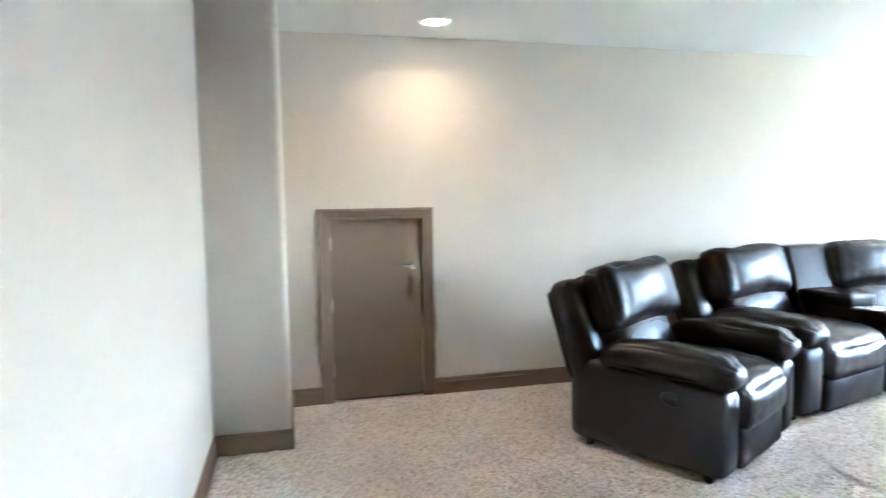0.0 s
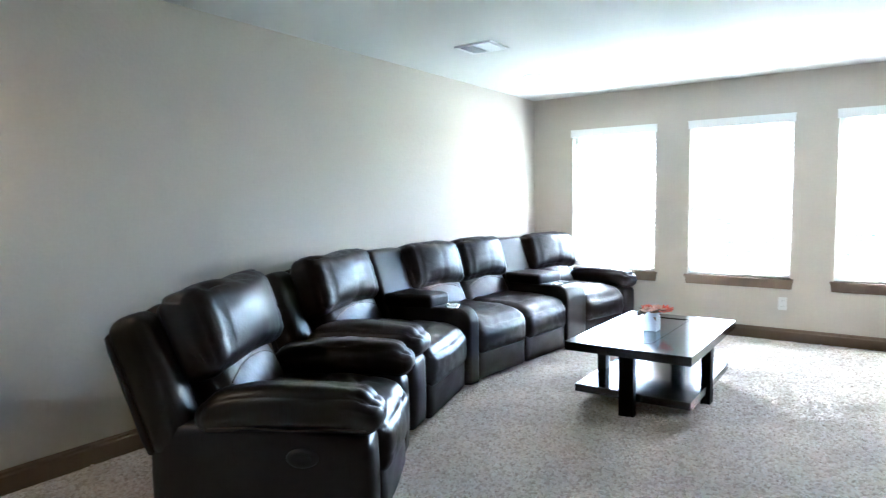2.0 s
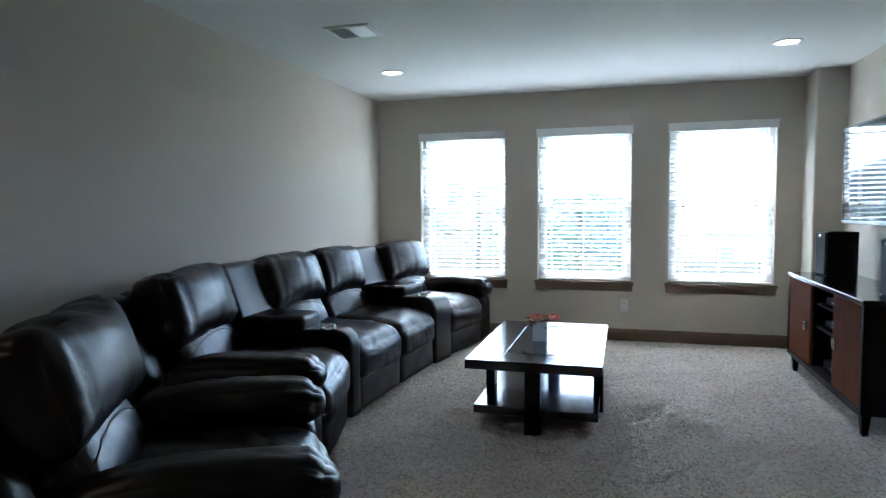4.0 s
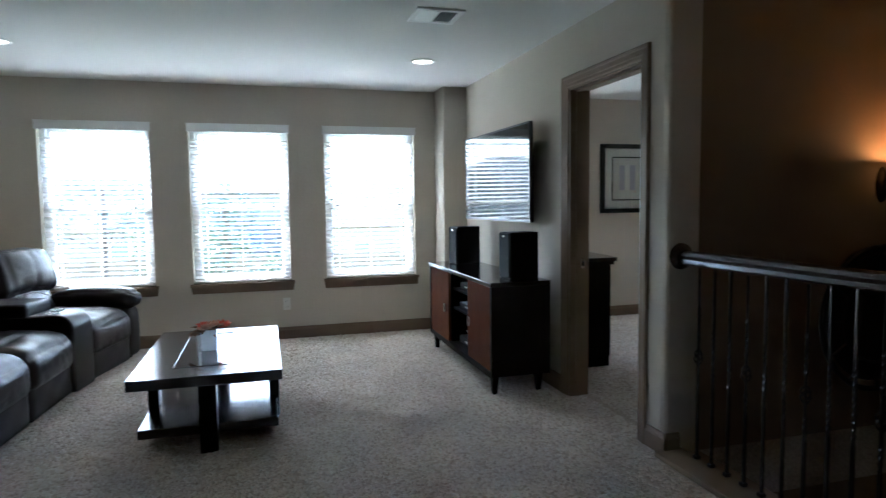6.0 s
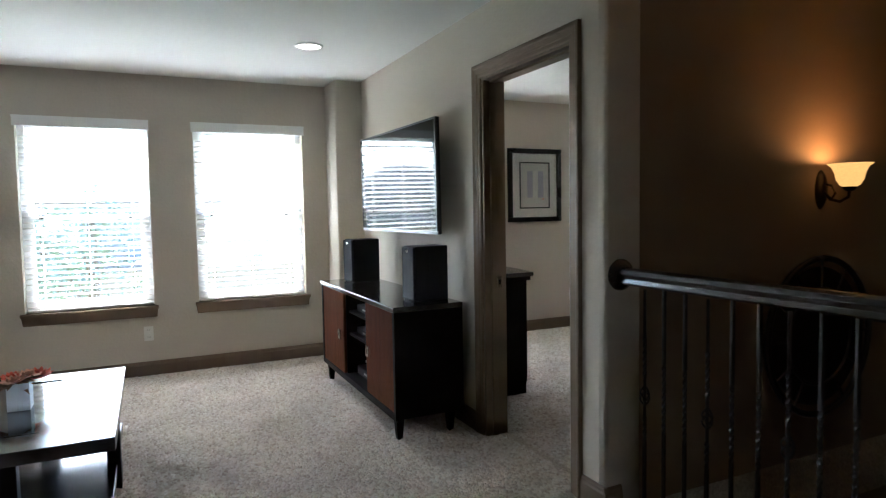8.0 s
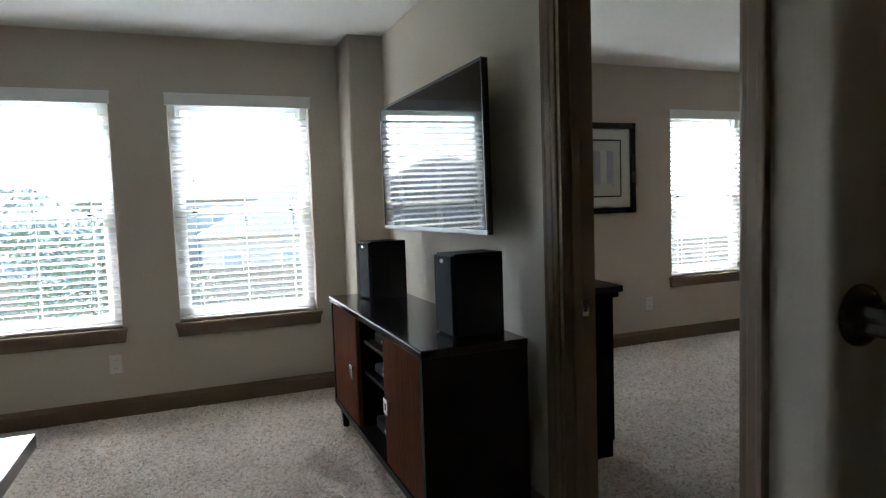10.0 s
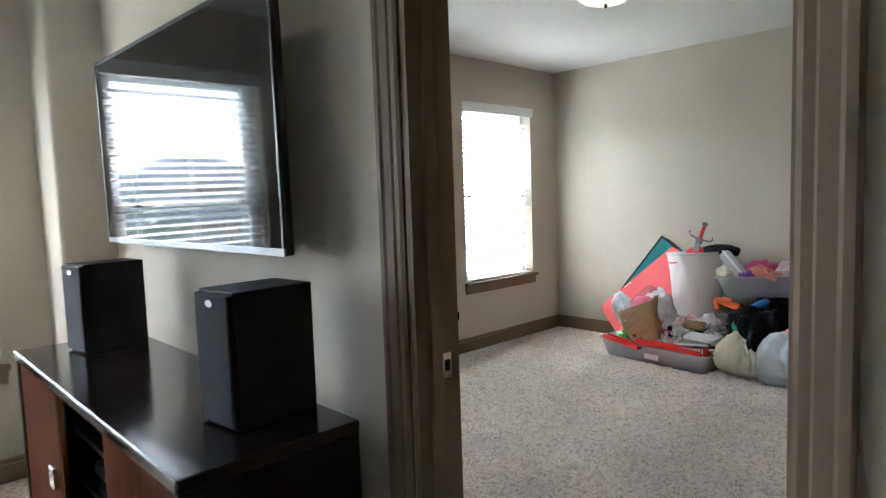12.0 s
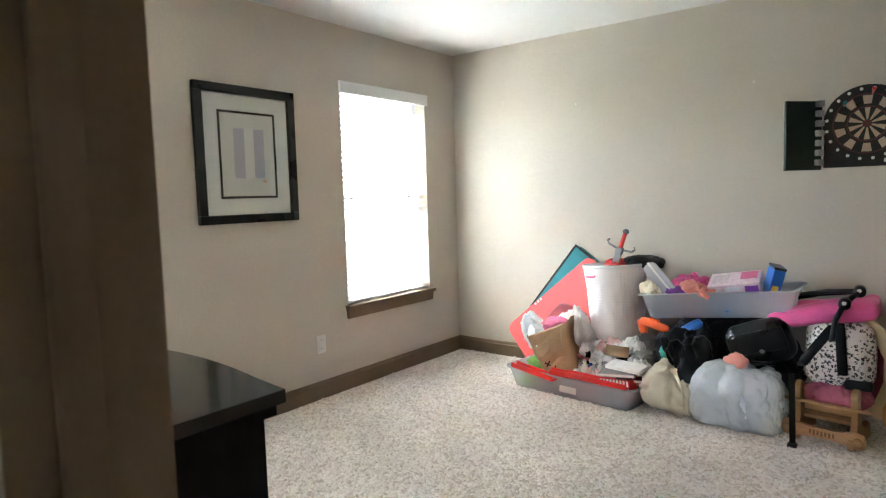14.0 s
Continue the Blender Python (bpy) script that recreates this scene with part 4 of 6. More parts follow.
def bloom(parent, at, r, material, seed):
    bm = bmesh.new()
    rr = random.Random(seed)
    for ring, (n, tilt) in enumerate(((5, 15), (8, 45), (10, 72))):
        for k in range(n):
            a = 2 * math.pi * (k + ring * 0.3) / n + rr.uniform(-0.1, 0.1)
            s = r * (0.55 + 0.25 * ring)
            base = Matrix.Translation(at) @ Matrix.Rotation(a, 4, 'Z') @ Matrix.Rotation(radians(tilt + rr.uniform(-8, 8)), 4, 'Y')
            vs = [bm.verts.new(base @ Vector(q)) for q in ((0, -0.12 * s, 0), (0.08 * s, -0.4 * s, 0.55 * s), (-0.05 * s, 0, 1.0 * s), (0.08 * s, 0.4 * s, 0.55 * s), (0, 0.12 * s, 0), (-0.1 * s, 0, 0.5 * s))]
            for q in ((0, 1, 5), (1, 2, 5), (2, 3, 5), (3, 4, 5), (4, 0, 5)):
                bm.faces.new([vs[j] for j in q])
    part("bloom", bm, material, parent, "", True)


for k, (dx, dy, dz, r, mm) in enumerate(((0.07, -0.06, 0.120, 0.075, "petal"), (0.10, -0.02, 0.110, 0.065, "petal"), (0.03, -0.03, 0.135, 0.06, "petal_pale"), (-0.03, 0.02, 0.130, 0.055, "petal_pale"), (0.02, 0.03, 0.135, 0.055, "petal"), (-0.05, 0.05, 0.115, 0.04, "dry_leaf"))):
    bloom(vase, (dx, dy, dz), r, M[mm], k)
bm = bmesh.new()
for k in range(26):
    a, l = rnd.uniform(0, 2 * math.pi), rnd.uniform(0.06, 0.13)
    b = Matrix.Translation((0, 0.02, 0.125)) @ Matrix.Rotation(a, 4, 'Z') @ Matrix.Rotation(radians(rnd.uniform(-10, 35)), 4, 'Y')
    vs = [bm.verts.new(b @ Vector(q)) for q in ((0.02, 0, 0), (l * 0.6, -0.014, 0.012), (l, 0, 0), (l * 0.6, 0.014, 0.012))]
    bm.faces.new(vs)
part("dried_leaves", bm, M["dry_leaf"], vase, "brown dried leaves")

# ---------------------------------------------------------------- television and media cabinet
tv = thing("television", "large flat wall-mounted television with thin bezel, switched off", "television", pose(5.498, 0.487, 1.522, -0.5, 0, 1.2))
TWX, TWZ = 0.680, 0.357
part("housing", box(-TWX, TWX, -0.028, -0.004, -TWZ, TWZ, 0.005), M["black"], tv, "black back housing")
part("rear_cover", box(-TWX * 0.72, TWX * 0.72, -0.055, -0.0275, -TWZ * 0.85, TWZ * 0.5, 0.012), M["black"], tv)
part("screen", box(-TWX + 0.012, TWX - 0.012, -0.004, 0.0005, -TWZ + 0.02, TWZ - 0.012), M["screen"], tv, "glossy dark screen")
part("bezel", boxes([(-TWX, TWX, -0.0035, 0.003, -TWZ, -TWZ + 0.020)], 0.001), M["bezel"], tv, "silver lower bezel")
part("bezel", boxes([(-TWX, TWX, -0.0035, 0.003, TWZ - 0.012, TWZ), (-TWX, -TWX + 0.010, -0.0035, 0.003, -TWZ + 0.02, TWZ - 0.012), (TWX - 0.010, TWX, -0.0035, 0.003, -TWZ + 0.02, TWZ - 0.012)], 0.001), M["black"], tv, "thin black bezel")
part("wall_mount", boxes([(-0.22, 0.22, -0.152, -0.140, -0.14, 0.14), (-0.05, 0.05, -0.142, -0.04, -0.05, 0.05), (-0.18, -0.14, -0.06, -0.04, -0.2, 0.2), (0.14, 0.18, -0.06, -0.04, -0.2, 0.2)]), M["black"], tv, "black steel wall bracket")

CX0, CX1, CY0, CY1, CZ0, CZ1 = 4.602, 6.192, 0.420, 0.850, 0.135, 0.778
cab = thing("media_cabinet", "dark espresso media cabinet with reddish wood doors and open middle", "cabinet")
part("top", box(CX0 - 0.005, CX1 + 0.005, CY0, CY1 + 0.006, CZ1 - 0.032, CZ1, 0.004), M["wood_gloss"], cab, "glossy dark top")
part("top_edge_strip", box(CX0 - 0.004, CX1 + 0.004, CY1 + 0.0055, CY1 + 0.0075, CZ1 - 0.008, CZ1 - 0.003), M["bezel"], cab, "thin pale metal edge strip")
for x0 in (CX0, CX1 - 0.03):
    part("side_panel", box(x0, x0 + 0.03, CY0, CY1, CZ0, CZ1 - 0.032, 0.002), M["wood_dark"], cab)
part("bottom_panel", box(CX0 + 0.03, CX1 - 0.03, CY0, CY1, CZ0, CZ0 + 0.032), M["wood_dark"], cab)
part("back_panel", box(CX0 + 0.03, CX1 - 0.03, CY0, CY0 + 0.012, CZ0 + 0.032, CZ1 - 0.032), M["wood_dark"], cab)
for x in (5.115, 5.635):
    part("partition", box(x - 0.012, x + 0.012, CY0 + 0.012, CY1 - 0.03, CZ0 + 0.032, CZ1 - 0.032), M["wood_dark"], cab)
part("shelf", box(5.127, 5.623, CY0 + 0.012, CY1 - 0.05, 0.44, 0.458), M["wood_dark"], cab)
part("shelf", box(5.127, 5.623, CY0 + 0.012, CY1 - 0.05, 0.60, 0.616), M["wood_dark"], cab)
for x0, x1, kx in ((4.634, 5.125, 5.07), (5.625, 6.160, 5.70)):
    reeds = round((x1 - x0) / 0.0185)
    wave = [(x0 + (x1 - x0) * k / (reeds * 6), CY1 - 0.011 + 0.007 * abs(math.sin(math.pi * k / 6))) for k in range(reeds * 6 + 1)]
    d = part("door", prism(wave + [(x1, CY1 - 0.026), (x0, CY1 - 0.026)], CZ0 + 0.036, CZ1 - 0.038, "z"), M["wood_red"], cab, "reddish brown vertically reeded door")
    kz = 0.44
    h = part("handle", boxes([(kx - 0.024, kx + 0.024, CY1 - 0.004, CY1 + 0.010, kz + 0.014, kz + 0.034), (kx - 0.024, kx + 0.024, CY1 - 0.004, CY1 + 0.010, kz - 0.034, kz - 0.014), (kx - 0.024, kx - 0.012, CY1 - 0.004, CY1 + 0.010, kz - 0.014, kz + 0.014), (kx + 0.012, kx + 0.024, CY1 - 0.004, CY1 + 0.010, kz - 0.014, kz + 0.014)], 0.002), M["chrome"], d, "square polished nickel pull")
part("base_rail", box(CX0 + 0.04, CX1 - 0.04, CY1 - 0.05, CY1 - 0.025, CZ0 - 0.03, CZ0 - 0.0005), M["wood_dark"], cab)
for x in (CX0 + 0.07, CX1 - 0.07):
    for y in (CY0 + 0.06, CY1 - 0.045):
        bm = cyl(0.021, 0.036, 0, CZ0 - 0.001, 4)
        part("leg", moved(bm, pose(x, y, 0, 0, 0, 45)), M["wood_dark"], cab)

for k, (z, w, hgt, mm) in enumerate(((0.1675, 0.42, 0.06, "black"), (0.4585, 0.40, 0.045, "bezel"), (0.6165, 0.36, 0.05, "black"))):
    d = thing("media_player", "flat black media player box on the cabinet shelf", "electronics", pose(5.37, 0.62, z), group="media players")
    part("case", box(-w / 2, w / 2, -0.14, 0.14, 0.004, hgt, 0.003), M[mm], d)
    part("front_panel", box(-w / 2 + 0.006, w / 2 - 0.006, 0.1395, 0.144, 0.008, hgt - 0.004), M["black"], d)
    part("display_strip", box(-0.06, 0.06, 0.1435, 0.1452, hgt * 0.4, hgt * 0.65), M["light_plastic"], d)
rnd = random.Random(3)
z = 0.229
for k in range(4):
    b = thing("disc_case", "thin disc case stacked in the media cabinet", "disc case", pose(5.36 + rnd.uniform(-0.02, 0.02), 0.66 + rnd.uniform(-0.02, 0.02), z, 0, 0, rnd.uniform(-8, 8)), group="disc cases")
    part("cover", box(-0.095, 0.095, -0.068, 0.068, 0, 0.0145, 0.001), M[("white_cloth", "grey_cloth", "black", "white_cloth")[k]], b)
    part("spine", box(-0.09, 0.09, 0.0675, 0.0695, 0.002, 0.012), M[("blue", "light_plastic", "light_plastic", "grey_cloth")[k]], b)
    z += 0.015


def speaker(x, y, rz):
    s = thing("bookshelf_speaker", "black bookshelf loudspeaker with dark cloth grille on the cabinet", "speaker", pose(x, y, CZ1, 0, 0, rz), group="bookshelf speakers")
    part("cabinet_body", box(-0.082, 0.082, -0.115, 0.10, 0.0, 0.325, 0.004), M["speaker"], s)
    part("grille", box(-0.078, 0.078, 0.0995, 0.115, 0.006, 0.319, 0.006), M["grille"], s, "dark cloth grille")
    part("badge", moved(cyl(0.011, 0.011, 0, 0.003, 20), pose(0, 0.1148, 0.296, -90, 0, 0) @ Matrix.Diagonal((1.5, 0.8, 1, 1))), M["chrome"], s, "small oval silver badge")


speaker(4.825, 0.56, 4)
speaker(5.985, 0.585, 8)

# ---------------------------------------------------------------- stair rail
rail = thing("stair_railing", "dark wood handrail with twisted iron balusters along the stairwell", "railing")
RY = 0.257
PROFILE = [(-0.030, 1.000), (-0.018, 0.990), (0.018, 0.990), (0.030, 1.000), (0.026, 1.018), (0.034, 1.034), (0.028, 1.052), (0.012, 1.060), (-0.012, 1.060), (-0.028, 1.052), (-0.034, 1.034), (-0.026, 1.018)]
part("handrail", prism([(RY + a, z) for a, z in PROFILE], -0.145, X3 - 0.02, "x"), M["rail_wood"], rail, "moulded dark-stained handrail")
part("rosette", moved(lathe([(0.0, 0.03), (0.04, 0.026), (0.055, 0.018), (0.06, 0.012), (0.066, 0.008), (0.068, 0.0)], 32), pose(X3 - 0.001, RY, 1.028, 0, -90, 0)), M["rail_wood"], rail, "round turned wall rosette", True)
part("shoe_rail", box(XW + 0.002, X3 - 0.002, 0.236, 0.40, 0.001, 0.03, 0.004), M["trim"], rail, "taupe painted base board")


def baluster(x, basket):
    b = part("baluster", bmesh.new(), M["iron"], rail)
    bm = bmesh.new()
    z = 0.03
    a = 0.0
    spans = ((0.37, 0.47), (0.62, 0.80)) if basket else ((0.43, 0.71),)
    rings = []
    while z <= 0.9901:
        inside = any(s0 <= z <= s1 for s0, s1 in spans)
        a += 0.55 if inside else 0.0
        r = 0.0085
        rings.append([bm.verts.new((x + r * math.cos(a + math.pi / 4 + k * math.pi / 2), RY + r * math.sin(a + math.pi / 4 + k * math.pi / 2), z)) for k in range(4)])
        z += 0.010 if inside else 0.02
    for p0, p1 in zip(rings, rings[1:]):
        for k in range(4):
            bm.faces.new((p0[k], p0[(k + 1) % 4], p1[(k + 1) % 4], p1[k]))
    if basket:
        for k in range(4):
            pts = [(x + 0.021 * math.sin(math.pi * j / 10) * math.cos(k * math.pi / 2 + j * 0.30), RY + 0.021 * math.sin(math.pi * j / 10) * math.sin(k * math.pi / 2 + j * 0.30), 0.50 + 0.085 * j / 10) for j in range(11)]
            tube(pts, 0.004, 5, bm)
    bmesh.ops.recalc_face_normals(bm, faces=bm.faces)
    bm.to_mesh(b.data)
    bm.free()
    part("collar", boxes([(x - 0.014, x + 0.014, RY - 0.014, RY + 0.014, 0.0302, 0.048)], 0.003), M["iron"], b)


k, x = 0, 3.30
while x > -0.1:
    baluster(x, k % 3 == 0)
    x -= 0.1045
    k += 1

# ---------------------------------------------------------------- stairwell wall
sc = thing("wall_sconce", "lit bronze wall sconce with amber bell-shaped glass shade", "wall lamp", pose(X3 + 0.002, -1.06, 1.385))
part("backplate", moved(lathe([(0.0, 0.020), (0.030, 0.018), (0.042, 0.010), (0.048, 0.0)], 28), Matrix.Rotation(radians(-90), 4, 'Y') @ Matrix.Diagonal((2.1, 1, 1, 1))), M["bronze"], sc, "oval bronze back plate", True)
arm = [(-0.015, 0, -0.01), (-0.05, 0, -0.05), (-0.10, 0, -0.062), (-0.14, 0, -0.04), (-0.145, 0, -0.005)]
part("arm", tube(arm, 0.008, 10), M["bronze"], sc, "curved bronze arm", True)
part("scroll", tube([(-0.02, 0, 0.03), (-0.055, 0, 0.02), (-0.075, 0, -0.02), (-0.06, 0, -0.045), (-0.04, 0, -0.035)], 0.006, 8), M["bronze"], sc, "", True)
part("cup", moved(lathe([(0.0, -0.012), (0.02, -0.01), (0.032, 0.006), (0.03, 0.014)], 24), Matrix.Translation((-0.145, 0, 0.0))), M["bronze"], sc, "", True)
part("shade", moved(lathe([(0.026, 0.0), (0.045, 0.012), (0.060, 0.040), (0.066, 0.070), (0.078, 0.098), (0.100, 0.116), (0.097, 0.116), (0.075, 0.100), (0.062, 0.070), (0.056, 0.042), (0.042, 0.016), (0.0, 0.008)], 36), Matrix.Translation((-0.145, 0, 0.008))), M["shade"], sc, "glowing amber glass shade", True)

disc = thing("wall_medallion", "large round dark metal medallion hung on the stairwell wall", "wall decor", pose(X3, -1.05, 0.63, 0, -90, 0))
part("plate", lathe([(0.0, 0.018), (0.22, 0.016), (0.30, 0.012), (0.36, 0.004), (0.36, 0.001)], 48), M["disc"], disc, "", True)
bm = bmesh.new()
for r, q in ((0.405, 0.016), (0.25, 0.008)):
    n = 48
    pts = [(r * math.cos(2 * math.pi * k / n), r * math.sin(2 * math.pi * k / n), 0.02) for k in range(n + 1)]
    tube(pts, q, 8, bm)
part("rim", bm, M["iron"], disc, "", True)
for k in range(12):
    a = 2 * math.pi * k / 12
    part("spoke", tube([(0.25 * math.cos(a), 0.25 * math.sin(a), 0.02), (0.40 * math.cos(a), 0.40 * math.sin(a), 0.02)], 0.006, 6), M["iron"], disc)

th = thing("wall_thermostat", "small pale rectangular thermostat on the stairwell wall", "thermostat", pose(X3 + 0.002, -1.89, 1.53))
part("body", box(-0.024, 0, -0.055, 0.055, -0.045, 0.045, 0.006), M["light_plastic"], th)
part("display", box(-0.0255, -0.0235, -0.03, 0.03, -0.012, 0.024), M["grey_cloth"], th)

# ---------------------------------------------------------------- bedroom
dr = thing("dresser", "dark espresso bow-front dresser with moulded top beside the doorway", "dresser")
front = [(5.06 + k * 0.075, -0.322 - 0.06 * math.sin(math.pi * k / 12)) for k in range(13)]


def grown(g):
    return [(5.06 - g, 0.178)] + [(5.06 - g if k == 0 else (5.96 + g if k == 12 else fx), fy - g) for k, (fx, fy) in enumerate(front)] + [(5.96 + g, 0.178)]


part("body", prism(grown(0), 0.09, 0.815, "z"), M["wood_dark"], dr)
part("top", prism(grown(0.035), 0.842, 0.872, "z"), M["wood_gloss"], dr, "dark glossy top with dust")
part("moulding", prism(grown(0.020), 0.815, 0.842, "z"), M["wood_dark"], dr)
part("plinth", prism(grown(-0.006), 0.0, 0.09, "z"), M["wood_dark"], dr)
for k in range(3):
    z0 = 0.12 + k * 0.23
    bm = bmesh.new()
    pts = [(fx, fy - 0.004) for fx, fy in front[1:-1]] + [(fx, fy - 0.016) for fx, fy in front[1:-1]][::-1]
    d = part("drawer", prism(pts, z0, z0 + 0.205, "z", bm), M["wood_gloss"], dr)
    for f in (3, 9):
        part("knob", moved(lathe([(0.006, 0), (0.006, 0.012), (0.015, 0.018), (0.015, 0.024), (0.0, 0.028)], 16), pose(front[f][0], front[f][1] - 0.016, z0 + 0.10, 90)), M["bronze"], d, "", True)

pic = thing("framed_picture", "framed abstract print with lavender bars in a double mat, black frame", "picture", pose(XE, -1.675, 1.56))
PW, PZ = 0.332, 0.385


def rim(a, b, t, x0, x1):
    return boxes([(x0, x1, -a, a, b - t, b), (x0, x1, -a, a, -b, -b + t), (x0, x1, -a, -a + t, -b + t, b - t), (x0, x1, a - t, a, -b + t, b - t)], 0.004)


part("frame", rim(PW, PZ, 0.048, -0.034, -0.001), M["frame_black"], pic, "wide black frame")
part("mat_board", box(-0.012, -0.002, -PW + 0.05, PW - 0.05, -PZ + 0.05, PZ - 0.05), M["art_mat"], pic, "off-white mat board")
part("inner_frame", rim(0.19, 0.245, 0.013, -0.020, -0.0115), M["frame_black"], pic, "thin dark inner border")
art = part("print", box(-0.0145, -0.0118, -0.178, 0.178, -0.233, 0.233), M["art_paper"], pic, "pale printed sheet")
for y in (0.06, -0.075):
    part("lavender_bar", box(-0.0155, -0.0143, y - 0.034, y + 0.034, -0.13, 0.15), M["lavender"], art)
part("pale_bar", box(-0.0153, -0.0143, -0.035, 0.02, -0.13, 0.15), M["art_mat"], art)
part("red_seal", box(-0.0156, -0.0143, -0.118, -0.092, -0.155, -0.138), M["petal_pale"], art, "small coral seal mark")
pane = part("picture_glass", box(-0.028, -0.026, -PW + 0.05, PW - 0.05, -PZ + 0.05, PZ - 0.05), M["glass"], pic)
pane.visible_shadow = False

bl = thing("ceiling_lamp", "lit bronze flush ceiling lamp with frosted glass bowl", "ceiling light", pose(5.285, -1.832, H))
part("canopy", lathe([(0.0, 0.0), (0.075, 0.0), (0.16, -0.012), (0.178, -0.03), (0.172, -0.04)], 36), M["bronze"], bl, "", True)
part("bowl", lathe([(0.165, -0.036), (0.155, -0.065), (0.12, -0.092), (0.07, -0.108), (0.0, -0.113)], 36), M["bowl"], bl, "glowing frosted glass bowl", True)
part("finial", lathe([(0.0, -0.135), (0.008, -0.13), (0.012, -0.122), (0.007, -0.116), (0.016, -0.110), (0.0, -0.108)], 16), M["bronze"], bl, "", True)

# dartboard cabinet on the south wall
dart = thing("dartboard", "electronic dartboard with black and tan segments and an open dark cover", "dartboard", pose(4.145, YS, 1.625))
part("backing", box(-0.22, 0.205, 0.001, 0.022, -0.235, 0.06, 0.006), M["dart_black"], dart)
part("surround", moved(cyl(0.215, 0.212, 0, 0.026, 48), pose(0, 0.0005, 0, -90)), M["dart_black"], dart, "black number ring")
for k in range(20):
    a0, a1 = math.pi * (k - 0.5) / 10, math.pi * (k + 0.5) / 10
    for r0, r1, mm in ((0.022, 0.088, "dart_tan" if k % 2 else "dart_black"), (0.108, 0.155, "dart_tan" if k % 2 else "dart_black")):
        pts = [(r0 * math.cos(a0), r0 * math.sin(a0)), (r1 * math.cos(a0), r1 * math.sin(a0)), (r1 * math.cos(a1), r1 * math.sin(a1)), (r0 * math.cos(a1), r0 * math.sin(a1))]
        part("segment", prism(pts, 0.026, 0.031, "y"), M[mm], dart)
    part("number_dot", moved(cyl(0.009, 0.009, 0, 0.003, 8), pose(0.192 * math.cos(a0), 0.0262, 0.192 * math.sin(a0), -90)), M["light_plastic"], dart)
for r0, r1, nm in ((0.09, 0.098, "ring"), (0.158, 0.165, "ring")):
    bm = bmesh.new()
    tube([(((r0 + r1) / 2) * math.cos(2 * math.pi * k / 40), 0.028, ((r0 + r1) / 2) * math.sin(2 * math.pi * k / 40)) for k in range(41)], (r1 - r0) / 2, 6, bm)
    part(nm, bm, M["dart_ring"], dart, "dark maroon scoring ring")
part("bull", moved(cyl(0.02, 0.02, 0, 0.006, 16), pose(0, 0.026, 0, -90)), M["dart_ring"], dart)
part("display", box(-0.16, -0.08, 0.0215, 0.026, -0.215, -0.17, 0.003), M["light_plastic"], dart, "pale score display")
cov = part("cover", moved(box(0.0, 0.235, 0.0, 0.018, -0.225, 0.165, 0.004), pose(0.225, 0.02, -0.02, 0, 0, 48)), M["dart_green"], dart, "dark green swung-open cover")
for k in range(7):
    part("dart_holder", moved(box(0.012, 0.05, 0.018, 0.05, -0.20 + k * 0.055, -0.165 + k * 0.055, 0.004), pose(0.225, 0.02, -0.02, 0, 0, 48)), M["grey_cloth"], cov)
for nm, dx, dz, mm in (("dart", -0.02, 0.16, "red"), ("dart", 0.11, 0.10, "teal")):
    part(nm, moved(cyl(0.003, 0.010, 0, 0.09, 8), pose(dx, 0.03, dz, -80, 0, 8)), M[mm], dart)
for mx_, mz_ in ((5.89, 1.93), (4.72, 1.93)):
    nl = thing("wall_nail", "small pale nail head stuck in the bedroom wall", "nail", pose(mx_, YS, mz_))
    part("head", moved(cyl(0.006, 0.006, 0, 0.006, 10), pose(0, 0, 0, -90)), M["light_plastic"], nl)


def tub(name, label, m, sx, sy, sz, material, group=""):
    """Open thin-walled storage bin with sloping sides and a rolled rim."""
    t = thing(name, label, "storage bin", m, group)
    bm = bmesh.new()

    def ring(a, b, z, n=6):
        r = 0.05
        out = []
        for cx, cy, s in ((a - r, b - r, 0), (-a + r, b - r, 90), (-a + r, -b + r, 180), (a - r, -b + r, 270)):
            for k in range(n):
                q = radians(s + 90 * k / (n - 1))
                out.append(bm.verts.new((cx + r * math.cos(q), cy + r * math.sin(q), z)))
        return out
    a, b = sx / 2, sy / 2
    rings = [ring(a * 0.90, b * 0.88, 0.0), ring(a * 0.985, b * 0.975, sz - 0.012), ring(a, b, sz - 0.010), ring(a, b, sz), ring(a * 0.975, b * 0.965, sz), ring(a * 0.885, b * 0.862, 0.004)]
    for p0, p1 in zip(rings, rings[1:]):
        for k in range(len(p0)):
            bm.faces.new((p0[k], p0[(k + 1) % len(p0)], p1[(k + 1) % len(p0)], p1[k]))
    bm.faces.new(rings[0][::-1])
    bm.faces.new(rings[-1])
    part("tub", bm, material, t, "", True)
    rb = bmesh.new()
    pts = []
    for cx, cy, st in ((a - 0.045, b - 0.045, 0), (-a + 0.045, b - 0.045, 90), (-a + 0.045, -b + 0.045, 180), (a - 0.045, -b + 0.045, 270)):
        pts += [(cx + 0.052 * math.cos(radians(st + 22.5 * k)), cy + 0.052 * math.sin(radians(st + 22.5 * k)), sz - 0.004) for k in range(5)]
    tube(pts + pts[:1], 0.006, 6, rb)
    part("rim", rb, material, t, "rolled rim", True)
    for sd in (-1, 1):
        part("handle", moved(rbox(0.012, 0.10, 0.022, 0.005, 3), Matrix.Translation((sd * (a + 0.006), 0, sz - 0.018))), material, t)
    return t


